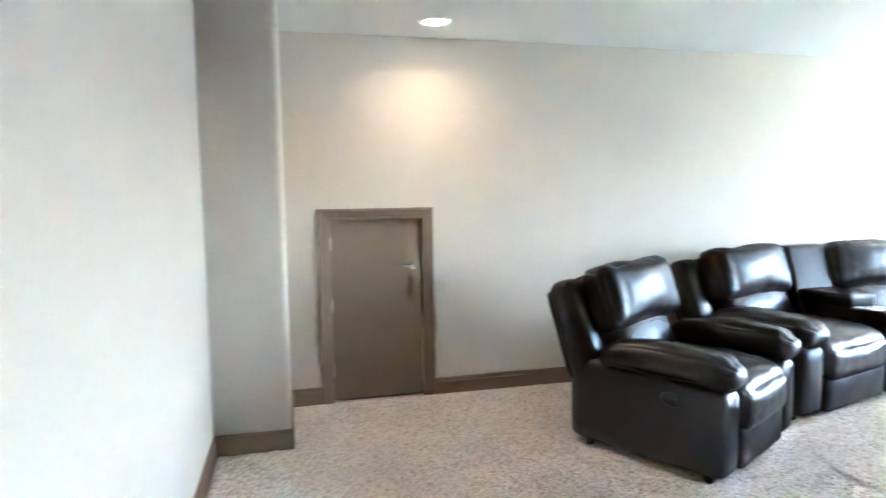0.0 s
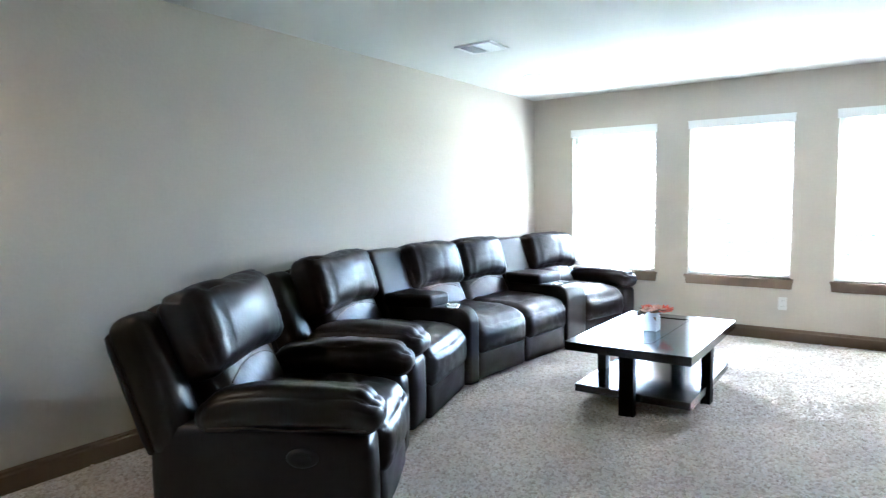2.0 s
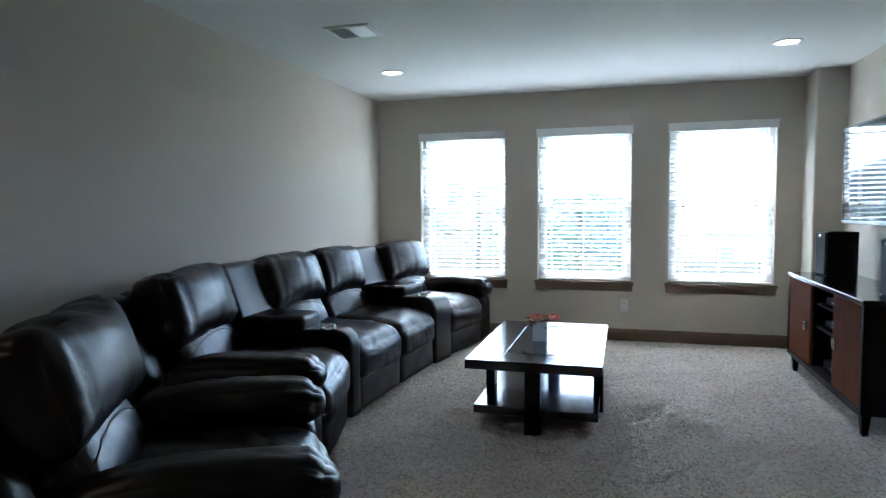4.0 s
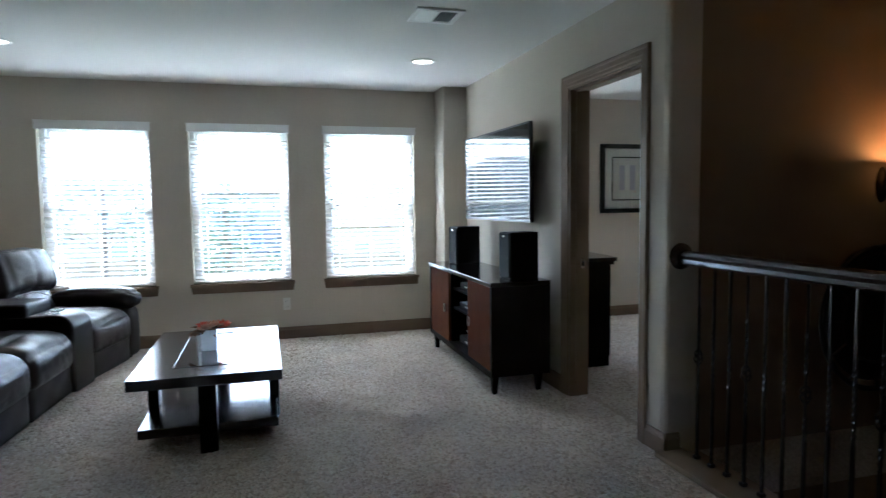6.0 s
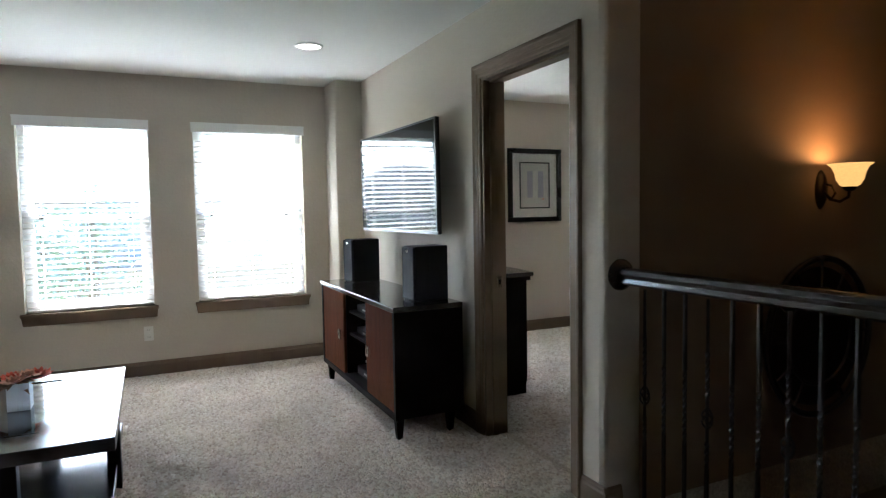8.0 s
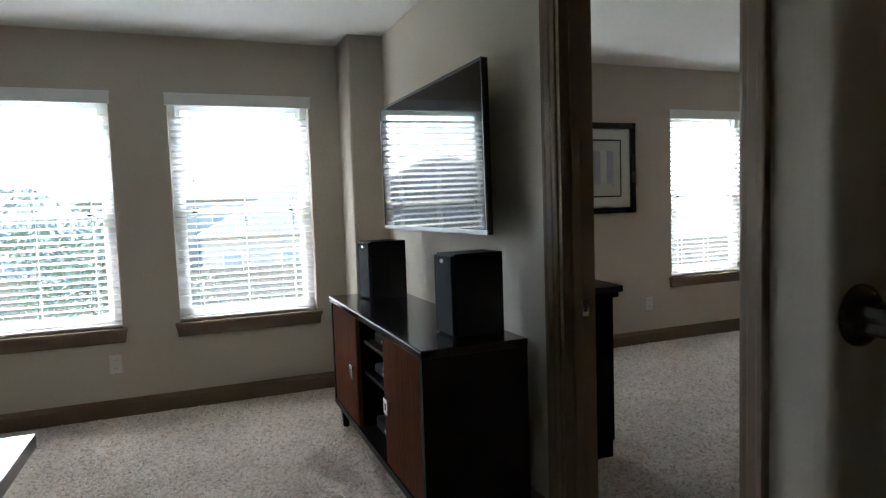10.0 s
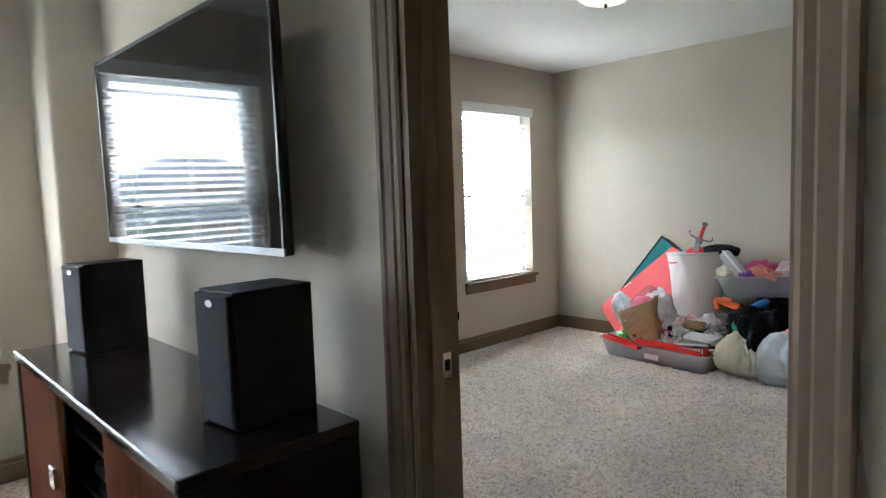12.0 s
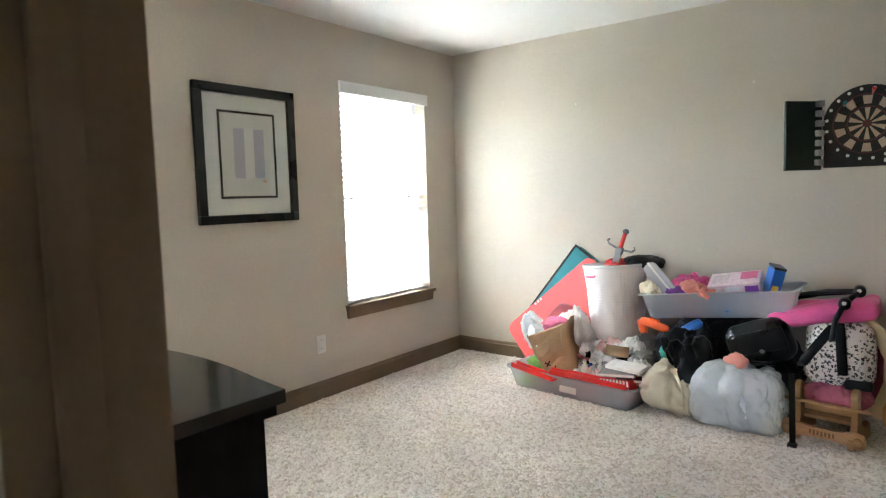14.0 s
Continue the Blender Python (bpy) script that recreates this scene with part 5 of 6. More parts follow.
def heap(name, label, category, place, size, material, seed, rough=0.16, rz=0, freq=3.0, extra=None, group=""):
    t = thing(name, label, category, pose(*place, 0, 0, rz), group)
    part("cloth" if category in ("clothes", "cloth", "bag") else "body", crumple(*size, seed, rough, 5, True, freq, 0.10), material, t, "", True)
    return t


def sack(sx, sy, sz, seed, r=0.09, amp=0.03, freq=5.0, n=18, peak=0.0):
    """A slack squarish bag resting on z = 0, with folds running down its sides."""
    off = Vector((seed * 3.7, seed * 1.9, seed * 2.3))

    def warp(c, u):
        q = Vector((c.x * freq * 2, c.y * freq * 2, c.z * freq * 0.8)) + off
        k = amp * noise.noise(q) * 1.6 - amp * 0.8 * abs(noise.noise(q * 2.1))
        k2 = amp * 0.35 * noise.noise(q * 4.3) - amp * 0.5 * max(0.0, 1 - 6 * abs(noise.noise(q * 1.7 + off))) + amp * 0.3 * (0.3 - abs(noise.noise(q * 6.1)))
        out = Vector((c.x, c.y, c.z * 0.4))
        if out.length > 1e-5:
            c = c + out.normalized() * (k + k2)
        top = max(0.0, u.z)
        c.x *= 1 - 0.22 * top ** 2
        c.y *= 1 - 0.35 * top ** 2
        c.z += peak * top ** 2 * math.exp(-((c.x - 0.04) / 0.07) ** 2) + amp * top * noise.noise(q * 1.3)
        return c
    bm = rbox(sx, sy, sz, r, n, (0.02, 0.03, 0), warp)
    for v in bm.verts:
        v.co.z = max(0.0, v.co.z + sz / 2)
    return bm


def slack(name, label, category, m, size, material, seed, r=0.09, amp=0.03, freq=5.0, peak=0.0, group=""):
    t = thing(name, label, category, m, group)
    part("cloth", sack(*size, seed, r, amp, freq, 32, peak), material, t, "", True)
    return t


low = tub("storage_bin", "low clear plastic under-bed storage bin full of toys", pose(5.62, -3.19, 0, 0, 0, -7), 0.93, 0.45, 0.14, M["clear"])
part("paper_label", moved(box(-0.06, 0.06, 0, 0.0015, -0.02, 0.02), pose(-0.02, 0.214, 0.06, 7)), M["light_plastic"], low, "white paper label")
tub("storage_bin", "pink translucent plastic bin tipped forward behind the paper bag", pose(5.79, -3.34, 0.17, -28, -24, 5), 0.40, 0.34, 0.27, M["pink_clear"])


def lid(name, label, m, sx, sy, material):
    """Rounded bin lid with a raised border and a sunk centre panel."""
    t = thing(name, label, "bin lid", m)

    def outline(a, b, r):
        return [(cx + r * math.cos(radians(s + 18 * k)), cy + r * math.sin(radians(s + 18 * k))) for cx, cy, s in ((a - r, b - r, 0), (-a + r, b - r, 90), (-a + r, -b + r, 180), (a - r, -b + r, 270)) for k in range(6)]
    for nm, g, r, z0, z1 in (("rim", 0.0, 0.06, -0.024, 0.0), ("panel", 0.006, 0.055, 0.0004, 0.012), ("raised_centre", 0.05, 0.04, 0.0124, 0.022)):
        bm = prism(outline(sx / 2 - g, sy / 2 - g, r), z0, z1, "z")
        bmesh.ops.bevel(bm, geom=[e for e in bm.edges if abs(e.verts[0].co.z - e.verts[1].co.z) < 1e-6], offset=0.004, segments=2, affect='EDGES')
        part(nm, bm, material, t)
    return t


def leaning(x, z, roll, y=-3.55, lean=14):
    # panel stands on edge, face towards +y, rolled in its own plane
    return pose(x, y, z) @ Matrix.Rotation(radians(lean), 4, 'X') @ Matrix.Rotation(radians(90), 4, 'X').inverted() @ Matrix.Rotation(radians(roll), 4, 'Z')


cv = lid("storage_cover", "large coral pink plastic bin lid leaning on the wall", leaning(5.93, 0.40, 43), 0.86, 0.46, M["coral"])
for k in range(3):
    part("clip_mark", box(0.06 + k * 0.028, 0.075 + k * 0.028, -0.222, -0.207, 0.0121, 0.0145), M["light_plastic"], cv, "white moulded mark")
tl = lid("storage_cover", "teal plastic bin lid with black edge behind the pink one", leaning(5.94, 0.505, 54, -3.63, 8), 0.74, 0.42, M["teal"])
# thin black band just inside the lid's outline
part("seal", moved(rim(0.205, 0.365, 0.014, -0.006, 0.006), pose(0, 0, 0.015, 0, 90, 0)), M["black"], tl, "thin black band round the lid")

ham = thing("laundry_hamper", "tall white quilted fabric hamper standing in the pile", "hamper", pose(5.475, -3.42, 0.33, 2, 3, 0))


def ham_warp(bm):
    for v in bm.verts:
        a = math.atan2(v.co.y, v.co.x)
        k = 1 - 0.045 * max(0.0, 1 - 5 * abs(noise.noise(Vector((math.cos(a) * 2.2, math.sin(a) * 2.2, v.co.z * 4 + 2))))) * min(1.0, max(0.0, 0.46 - v.co.z) * 9) + 0.05 * noise.noise(Vector((math.cos(a) * 1.6, math.sin(a) * 1.6, v.co.z * 3))) + 0.012 * noise.noise(Vector((math.cos(a) * 6, math.sin(a) * 6, v.co.z * 5)))
        v.co.x *= k
        v.co.y *= k
    return bm


part("wall", ham_warp(lathe([(0.0, 0.004), (0.155, 0.0), (0.164, 0.012)] + [(0.166 + 0.038 * k / 26, 0.02 + 0.455 * k / 26) for k in range(27)] + [ (0.197, 0.475), (0.182, 0.30), (0.0, 0.28)], 72)), M["weave"], ham, "", True)
part("rim", ham_warp(lathe([(0.196, 0.466), (0.207, 0.468), (0.210, 0.480), (0.202, 0.487), (0.194, 0.480)], 56)), M["white_cloth"], ham, "", True)
part("handle", tube([(0.13, 0.165, 0.415), (0.115, 0.185, 0.412), (0.07, 0.198, 0.413), (0.055, 0.19, 0.42)], 0.007, 8), M["pink"], ham, "pale pink handle")
heap("baseball_cap", "black cloth cap lying on the hamper", "cloth", (5.33, -3.50, 0.79), (0.27, 0.22, 0.085), M["black_cloth"], 3, 0.08)
heap("red_cloth", "red cloth folded on top of the hamper", "cloth", (5.49, -3.47, 0.79), (0.16, 0.15, 0.06), M["red"], 4, 0.1)
sw = thing("toy_sword", "toy sword with red grip and silver guard stuck in the hamper", "toy", pose(5.56, -3.39, 0.59, 4, -18, 0))
part("grip", lathe([(0.0, 0.345)] + [(0.0125 + 0.0025 * (k % 2), 0.345 + k * 0.0095) for k in range(12)] + [(0.0, 0.452)], 14), M["red"], sw, "red wrapped grip", True)
part("pommel", lathe([(0.0, 0.45), (0.018, 0.452), (0.022, 0.465), (0.014, 0.478), (0.0, 0.482)], 14), M["bezel"], sw, "", True)
part("guard", tube([(-0.085, 0, 0.385), (-0.095, 0, 0.37), (-0.08, 0, 0.352), (-0.04, 0, 0.345), (0, 0, 0.338), (0.04, 0, 0.345), (0.08, 0, 0.352), (0.098, 0, 0.37), (0.088, 0, 0.385)], 0.007, 8), M["bezel"], sw, "silver curled guard", True)
part("guard_boss", moved(rbox(0.05, 0.035, 0.05, 0.012, 4), Matrix.Translation((0, 0, 0.332))), M["bezel"], sw, "", True)
part("blade", boxes([(-0.022, 0.022, -0.006, 0.006, 0.0, 0.31)], 0.004), M["bezel"], sw)

# heap under the hamper
heap("clothes_pile", "grey and white clothes heaped under the hamper", "clothes", (5.42, -3.42, 0.0), (0.66, 0.48, 0.35), M["grey_cloth"], 11, 0.12, 0, 4)
slack("cloth_bag", "crumpled white bag stuffed beside the hamper", "bag", pose(5.665, -3.24, 0.16, 0, 6, 0), (0.18, 0.16, 0.36), M["white_cloth"], 13, 0.06, 0.03, 7)
slack("cloth_bag", "crumpled white and pale blue bag in the pink bin", "bag", pose(5.92, -3.22, 0.24, -10, 24, 0), (0.14, 0.13, 0.25), M["bag_pale"], 19, 0.06, 0.03, 7)
rnd = random.Random(71)
SCRAPS = ("white_cloth", "grey_cloth", "white_cloth", "palepink", "bag_film", "grey_cloth", "cream", "white_cloth", "palepink", "bag_film", "black_cloth", "white_cloth")
for k in range(24):
    mm = SCRAPS[k % len(SCRAPS)]
    fx, row = rnd.uniform(0, 1), k % 3
    place = pose(5.60 - 0.50 * fx, -3.10 - 0.07 * row + rnd.uniform(-0.02, 0.02), 0.13 + 0.055 * row + rnd.uniform(0, 0.03), rnd.uniform(-15, 15), rnd.uniform(-15, 15), rnd.uniform(0, 180))
    slack("crumpled_scrap", {"white_cloth": "white cotton scrap crumpled in the heap", "grey_cloth": "grey cloth scrap crumpled in the heap", "palepink": "pale pink cloth scrap crumpled in the heap", "bag_film": "clear plastic wrapping crumpled in the heap", "cream": "cream cloth scrap crumpled in the heap", "black_cloth": "black cloth scrap crumpled in the heap"}[mm], "cloth", place, (rnd.uniform(0.10, 0.18), rnd.uniform(0.07, 0.11), rnd.uniform(0.05, 0.085)), M[mm], 80 + k, 0.024, 0.028, 9, group="crumpled scraps")
for k, (x, y, z, ry, rz, mm) in enumerate(((5.31, -3.02, 0.20, 4, 4, "grey_cloth"), (5.27, -3.04, 0.235, -2, -6, "white_cloth"), (5.22, -3.06, 0.17, 3, 10, "black"))):
    bk_ = thing("flat_box", "flat grey board book lying on the heap", "book", pose(x, y, z, -6, ry, rz), group="flat books")
    part("cover", box(-0.11, 0.11, -0.06, 0.06, 0, 0.022, 0.003), M[mm], bk_)
    part("pages", box(-0.106, 0.106, 0.0595, 0.061, 0.004, 0.018), M["art_paper"], bk_)
rl = thing("card_roll", "tan cardboard roll lying on the clothes", "roll", pose(5.36, -3.12, 0.31, 0, 84, 20))
part("wall", lathe([(0.028, -0.07), (0.034, -0.07), (0.034, 0.07), (0.028, 0.07), (0.028, -0.07)], 20), M["paper"], rl, "", True)
heap("mint_cloth", "mint green cloth sticking out of the pile", "cloth", (5.075, -3.18, 0.22), (0.09, 0.08, 0.17), M["mint"], 14, 0.12)
og = thing("orange_toy", "orange plastic toy gun on the pile", "toy", pose(5.17, -3.20, 0.455, 0, -14, -8))
part("barrel", moved(rbox(0.19, 0.05, 0.045, 0.018, 6), Matrix.Translation((-0.01, 0, 0.03))), M["orange"], og, "", True)
part("grip", moved(rbox(0.045, 0.04, 0.09, 0.015, 5), pose(0.065, 0, -0.005, 0, 30)), M["orange"], og, "", True)
part("sight", box(-0.03, 0.03, -0.008, 0.008, 0.052, 0.068, 0.003), M["orange"], og)
bt = thing("blue_toy", "dark blue plastic bat tucked beneath the upper bin", "toy", pose(5.00, -3.22, 0.46, 0, -62, -6))
part("shaft", lathe([(0.0, -0.14), (0.014, -0.138), (0.016, -0.05), (0.028, 0.06), (0.030, 0.12), (0.0, 0.135)], 16), M["blue"], bt, "", True)

pb = thing("paper_bag", "open brown paper bag tipped over in the bin", "bag", pose(5.685, -3.09, 0.125, 8, 24, 6))
bm = bmesh.new()
rings = []
for j in range(10):
    z = j * 0.038
    w, d = 0.110 + 0.0055 * j, 0.075 + 0.004 * j
    ring = []
    for k in range(32):
        q = 2 * math.pi * k / 32
        cx, cy = math.copysign(abs(math.cos(q)) ** 0.35, math.cos(q)) * w, math.copysign(abs(math.sin(q)) ** 0.35, math.sin(q)) * d
        g = 0.016 * noise.noise(Vector((cx * 12, cy * 12, z * 12))) - 0.010 * abs(noise.noise(Vector((cx * 25, cy * 25, z * 22))))
        sag = -0.05 * max(0.0, cy / d) if j == 9 else 0
        ring.append(bm.verts.new((cx + g, cy + g, z + (0.02 * noise.noise(Vector((cx * 20, cy * 20, 4))) + sag if j == 9 else 0))))
    rings.append(ring)
for p0, p1 in zip(rings, rings[1:]):
    for k in range(32):
        bm.faces.new((p0[k], p0[(k + 1) % 32], p1[(k + 1) % 32], p1[k]))
bm.faces.new(rings[0][::-1])
part("bag_wall", bm, M["paper"], pb)
part("tissue", moved(crumple(0.2, 0.13, 0.13, 21, 0.14, 3, True, 4), Matrix.Translation((-0.03, -0.01, 0.25))), M["pink"], pb, "pink tissue inside")
part("wrapper", moved(crumple(0.13, 0.13, 0.16, 22, 0.16, 3, True, 4), Matrix.Translation((0.085, 0.03, 0.22))), M["bag_pale"], pb, "silvery wrapper")
for x, z, ry in ((0.055, 0.095, 40), (0.06, 0.095, -40), (0.02, 0.05, 70), (0.03, 0.045, 20)):
    part("printed_mark", moved(box(-0.022, 0.022, 0.0, 0.0015, -0.004, 0.004), pose(x, 0.098, z, 0, ry)), M["black"], pb, "dark printed mark")

ball = thing("toy_ball", "green plastic ball in the clear bin", "ball", pose(5.95, -3.08, 0.006))
bm = bmesh.new()
bmesh.ops.create_icosphere(bm, subdivisions=3, radius=0.055, matrix=Matrix.Translation((0, 0, 0.055)))
part("shell", bm, M["green"], ball, "", True)
gcl = heap("green_toy", "lime green and yellow plastic toy in the bin", "toy", (5.93, -3.12, 0.12), (0.12, 0.10, 0.08), M["green"], 24, 0.14, 0, 5)
for k, (x, mm) in enumerate(((5.80, "grey_cloth"), (5.66, "red"), (5.52, "black_cloth"), (5.38, "grey_cloth"))):
    heap("bin_filling", "mixed toys seen through the low clear bin", "toy", (x, -3.13, 0.006), (0.17, 0.2, 0.115), M[mm], 25 + k, 0.1, 0, 4, group="low bin toys")
for k, (x, y, z, l, rz, ry) in enumerate(((5.875, -2.99, 0.125, 0.34, -10, -6), (5.66, -2.97, 0.145, 0.16, 14, -8), (5.43, -2.955, 0.145, 0.42, -6, -1))):
    tr_ = thing("toy_track", "red plastic toy track piece across the bin", "toy", pose(x, y, z, 0, ry, rz), group="red track pieces")
    part("bed", box(-l / 2, l / 2, -0.028, 0.028, 0, 0.012, 0.003), M["red"], tr_)
    for s in (-1, 1):
        part("side_wall", box(-l / 2, l / 2, s * 0.028 - 0.004, s * 0.028 + 0.004, 0.010, 0.034, 0.002), M["red"], tr_)
cad = thing("toy_basket", "white slatted plastic basket in the bin", "basket", pose(5.30, -3.02, 0.07, -8, 4, -6))
for k in range(9):
    part("slat", box(-0.09 + k * 0.021, -0.080 + k * 0.021, 0.055, 0.060, 0, 0.12), M["light_plastic"], cad)
part("base", box(-0.10, 0.10, -0.06, 0.0545, 0, 0.11, 0.006), M["red"], cad)
for k, (x, y, mm) in enumerate(((5.55, -3.06, "light_plastic"), (5.52, -3.09, "blue"), (5.49, -3.07, "clear"), (5.46, -3.09, "light_plastic"))):
    b = thing("small_bottle", "small plastic bottle standing among the toys", "bottle", pose(x, y, 0.075), group="small bottles")
    part("body", lathe([(0.0, 0.0), (0.018, 0.0), (0.020, 0.02), (0.020, 0.12), (0.010, 0.14), (0.010, 0.15)], 16), M[mm], b, "", True)
    part("cap", cyl(0.012, 0.011, 0.15, 0.172, 14), M["light_plastic"], b, "", True)
rg = thing("plastic_hoop", "pale lavender plastic hoop handle in the pile", "toy", pose(6.01, -3.17, 0.385, 90, 0, 20))
part("hoop", tube([(0.045 * math.cos(q * math.pi / 10), 0.075 * math.sin(q * math.pi / 10), 0) for q in range(3, 18)], 0.012, 10), M["lilac"], rg, "", True)

# black bags, upper bin and its contents
heap("black_bag", "black nylon bags piled against the wall", "bag", (4.78, -3.44, 0.0), (0.80, 0.46, 0.56), M["black_cloth"], 31, 0.09, 0, 3.4)
bag2 = slack("black_bag", "black nylon bag slumped in front", "bag", pose(4.94, -3.24, 0.10, 0, 0, 0), (0.36, 0.26, 0.40), M["black_cloth"], 32, 0.09, 0.04, 5)
sb = thing("shoulder_bag", "black shiny shoulder bag with silver badge", "bag", pose(4.58, -3.22, 0.44, -16, 18, 4))
part("body", rbox(0.32, 0.13, 0.24, 0.06, 12, (0.01, 0.03, 0.01), lambda c, u: c + Vector((0, 0.012 * noise.noise(c * 8), 0.012 * noise.noise(c * 7)))), M["black_gloss"], sb, "", True)
part("flap", moved(rbox(0.28, 0.02, 0.13, 0.009, 8, (0, 0.012, 0)), Matrix.Translation((0, 0.085, 0.045))), M["black_gloss"], sb, "", True)
part("badge", moved(cyl(0.013, 0.013, 0, 0.004, 16), pose(-0.01, 0.104, 0.0, -90)), M["chrome"], sb, "round silver badge")
for dz in (-0.05, -0.07):
    part("trim_line", tube([(0.06 - 0.02 * k, 0.098 + 0.002 * (k % 2), dz - 0.006 * k) for k in range(6)], 0.003, 6), M["bezel"], sb, "silver trim")
rnd = random.Random(9)
for k in range(4):
    x0, z0 = 0.15 - 0.07 * k, 0.34 + rnd.uniform(-0.05, 0.03)
    loop = [(x0, 0.13, z0 - 0.12), (x0 + 0.025, 0.155, z0 - 0.05), (x0 + 0.01, 0.165, z0), (x0 - 0.035, 0.16, z0 + 0.015), (x0 - 0.07, 0.155, z0 - 0.02), (x0 - 0.085, 0.135, z0 - 0.11)]
    part("handle_loop", tube(loop, 0.005, 7), M["black_gloss" if k % 2 else "black_cloth"], bag2, "", True)
bs = thing("bag_strap", "black webbing strap trailing onto the carpet", "strap", pose(0, 0, 0))
part("webbing", moved(boxes([(-0.014, 0.014, -0.003, 0.003, 0, 0.36)], 0.001), pose(4.373, -2.90, 0.005, 14, 2, 6)), M["black_cloth"], bs)
part("buckle", box(4.352, 4.396, -2.915, -2.885, 0.001, 0.022, 0.004), M["black"], bs)
tub("storage_bin", "clear plastic bin of toys and boxes on top of the bags", pose(4.83, -3.43, 0.545, 0, 5.5, 0), 0.86, 0.38, 0.15, M["clear"])
gb = thing("game_box", "pink and white printed toy box in the upper bin", "box", pose(4.745, -3.44, 0.665, -14, 8, 4))
part("carton", box(-0.14, 0.14, -0.11, 0.10, 0, 0.10, 0.003), M["box_print"], gb)
part("top_print", box(-0.12, -0.03, -0.095, 0.02, 0.0995, 0.1015), M["pink"], gb, "pink printed panel")
part("top_print", box(0.03, 0.12, -0.07, 0.06, 0.0995, 0.1015), M["box_pale"], gb, "pale printed panel")
for x0, x1, z0, z1, mm in ((-0.13, -0.06, 0.03, 0.085, "purple"), (-0.04, 0.03, 0.02, 0.05, "pink"), (0.05, 0.12, 0.035, 0.08, "box_pale"), (-0.03, 0.04, 0.06, 0.085, "white_cloth")):
    part("front_print", box(x0, x1, 0.0995, 0.1012, z0, z1), M[mm], gb)
bb = thing("toy_carton", "blue toy carton with black top standing in the bin", "box", pose(4.575, -3.42, 0.66, -6, -12, 24))
part("carton", box(-0.03, 0.03, -0.065, 0.065, 0, 0.175, 0.003), M["blue"], bb)
part("side_print", box(-0.0318, -0.0295, -0.06, 0.06, 0.01, 0.165), M["grey_cloth"], bb, "grey printed side")
part("lid", box(-0.032, 0.032, -0.067, 0.067, 0.1752, 0.19, 0.003), M["black"], bb, "black flap")
part("window", box(-0.015, 0.02, 0.0645, 0.0665, 0.05, 0.085), M["yellow"], bb, "yellow printed spot")
slack("stuffed_toy", "small cream plush toy at the edge of the bin", "toy", pose(5.21, -3.33, 0.63), (0.13, 0.12, 0.10), M["cream"], 41, 0.045, 0.02, 9)
slack("pink_scarf", "pink and coral scarf over the rim of the bin", "cloth", pose(4.93, -3.29, 0.655, 0, -24, 20), (0.20, 0.12, 0.07), M["coral_cloth"], 42, 0.03, 0.03, 8)
slack("pink_scarf", "magenta scarf bunched in the bin", "cloth", pose(5.00, -3.40, 0.67, 0, 0, 40), (0.16, 0.13, 0.10), M["hotpink"], 46, 0.03, 0.035, 9)
slack("purple_cloth", "purple cloth tangled in the bin", "cloth", pose(5.07, -3.35, 0.655, 0, 8, 0), (0.17, 0.12, 0.06), M["purple"], 43, 0.025, 0.03, 9)
heap("bin_filling", "mixed blue toys seen through the clear bin", "toy", (4.76, -3.38, 0.565), (0.24, 0.22, 0.10), M["blue_pale"], 44, 0.12)
heap("bin_filling", "mixed pink toys seen through the clear bin", "toy", (4.98, -3.38, 0.55), (0.22, 0.22, 0.09), M["palepink"], 45, 0.12)
heap("bin_filling", "mixed white toys seen through the clear bin", "toy", (4.57, -3.40, 0.585), (0.20, 0.22, 0.08), M["white_cloth"], 47, 0.12)
ct = thing("clear_tube", "clear plastic tube leaning out of the bin", "tube", pose(4.985, -3.27, 0.565, 0, 40, 0))
part("tube_wall", moved(rbox(0.085, 0.07, 0.24, 0.03, 6), Matrix.Translation((0.02, -0.04, 0.25))), M["clear"], ct, "", True)
part("edge_strip", box(-0.007, 0.005, 0.0, 0.006, 0.0, 0.37), M["light_plastic"], ct)
pk = thing("pink_bag", "hot pink folded nylon stroller hood with black frame on the pile", "bag", pose(4.30, -3.36, 0.615, 0, 11, 0))
part("cloth", rbox(0.50, 0.32, 0.085, 0.026, 26, (0.01, 0.012, 0.004), lambda c, u: c + Vector((0, 0.015 * noise.noise(c * 7), 0.022 * noise.noise(Vector((c.x * 4, c.y * 14, 2))) - 0.012 * abs(noise.noise(Vector((c.x * 5, c.y * 22, 5))))))), M["hotpink"], pk, "", True)
part("strap", tube([(-0.20, -0.05, 0.075), (0.0, -0.07, 0.084), (0.22, -0.09, 0.07)], 0.010, 8), M["black_cloth"], pk, "black edge binding", True)
part("frame_bar", tube([(0.16, -0.12, 0.085), (-0.04, -0.04, 0.10), (-0.185, 0.06, 0.095)], 0.013, 10), M["black"], pk, "black tubular frame", True)
part("frame_bar", tube([(-0.185, 0.06, 0.095), (-0.12, 0.165, 0.055), (-0.07, 0.21, -0.02), (-0.04, 0.23, -0.12)], 0.014, 10), M["black"], pk, "black tubular frame", True)
for hx, hy, hz in ((-0.185, 0.06, 0.095), (-0.12, 0.165, 0.055)):
    hb = part("hub", moved(cyl(0.028, 0.028, -0.022, 0.022, 16), pose(hx, hy, hz, 80)), M["black"], pk, "", True)
    part("hub_cap", moved(cyl(0.010, 0.010, 0.0, 0.004, 14), pose(hx, hy + 0.0215, hz + 0.004, -90)), M["light_plastic"], hb, "small pale cap")

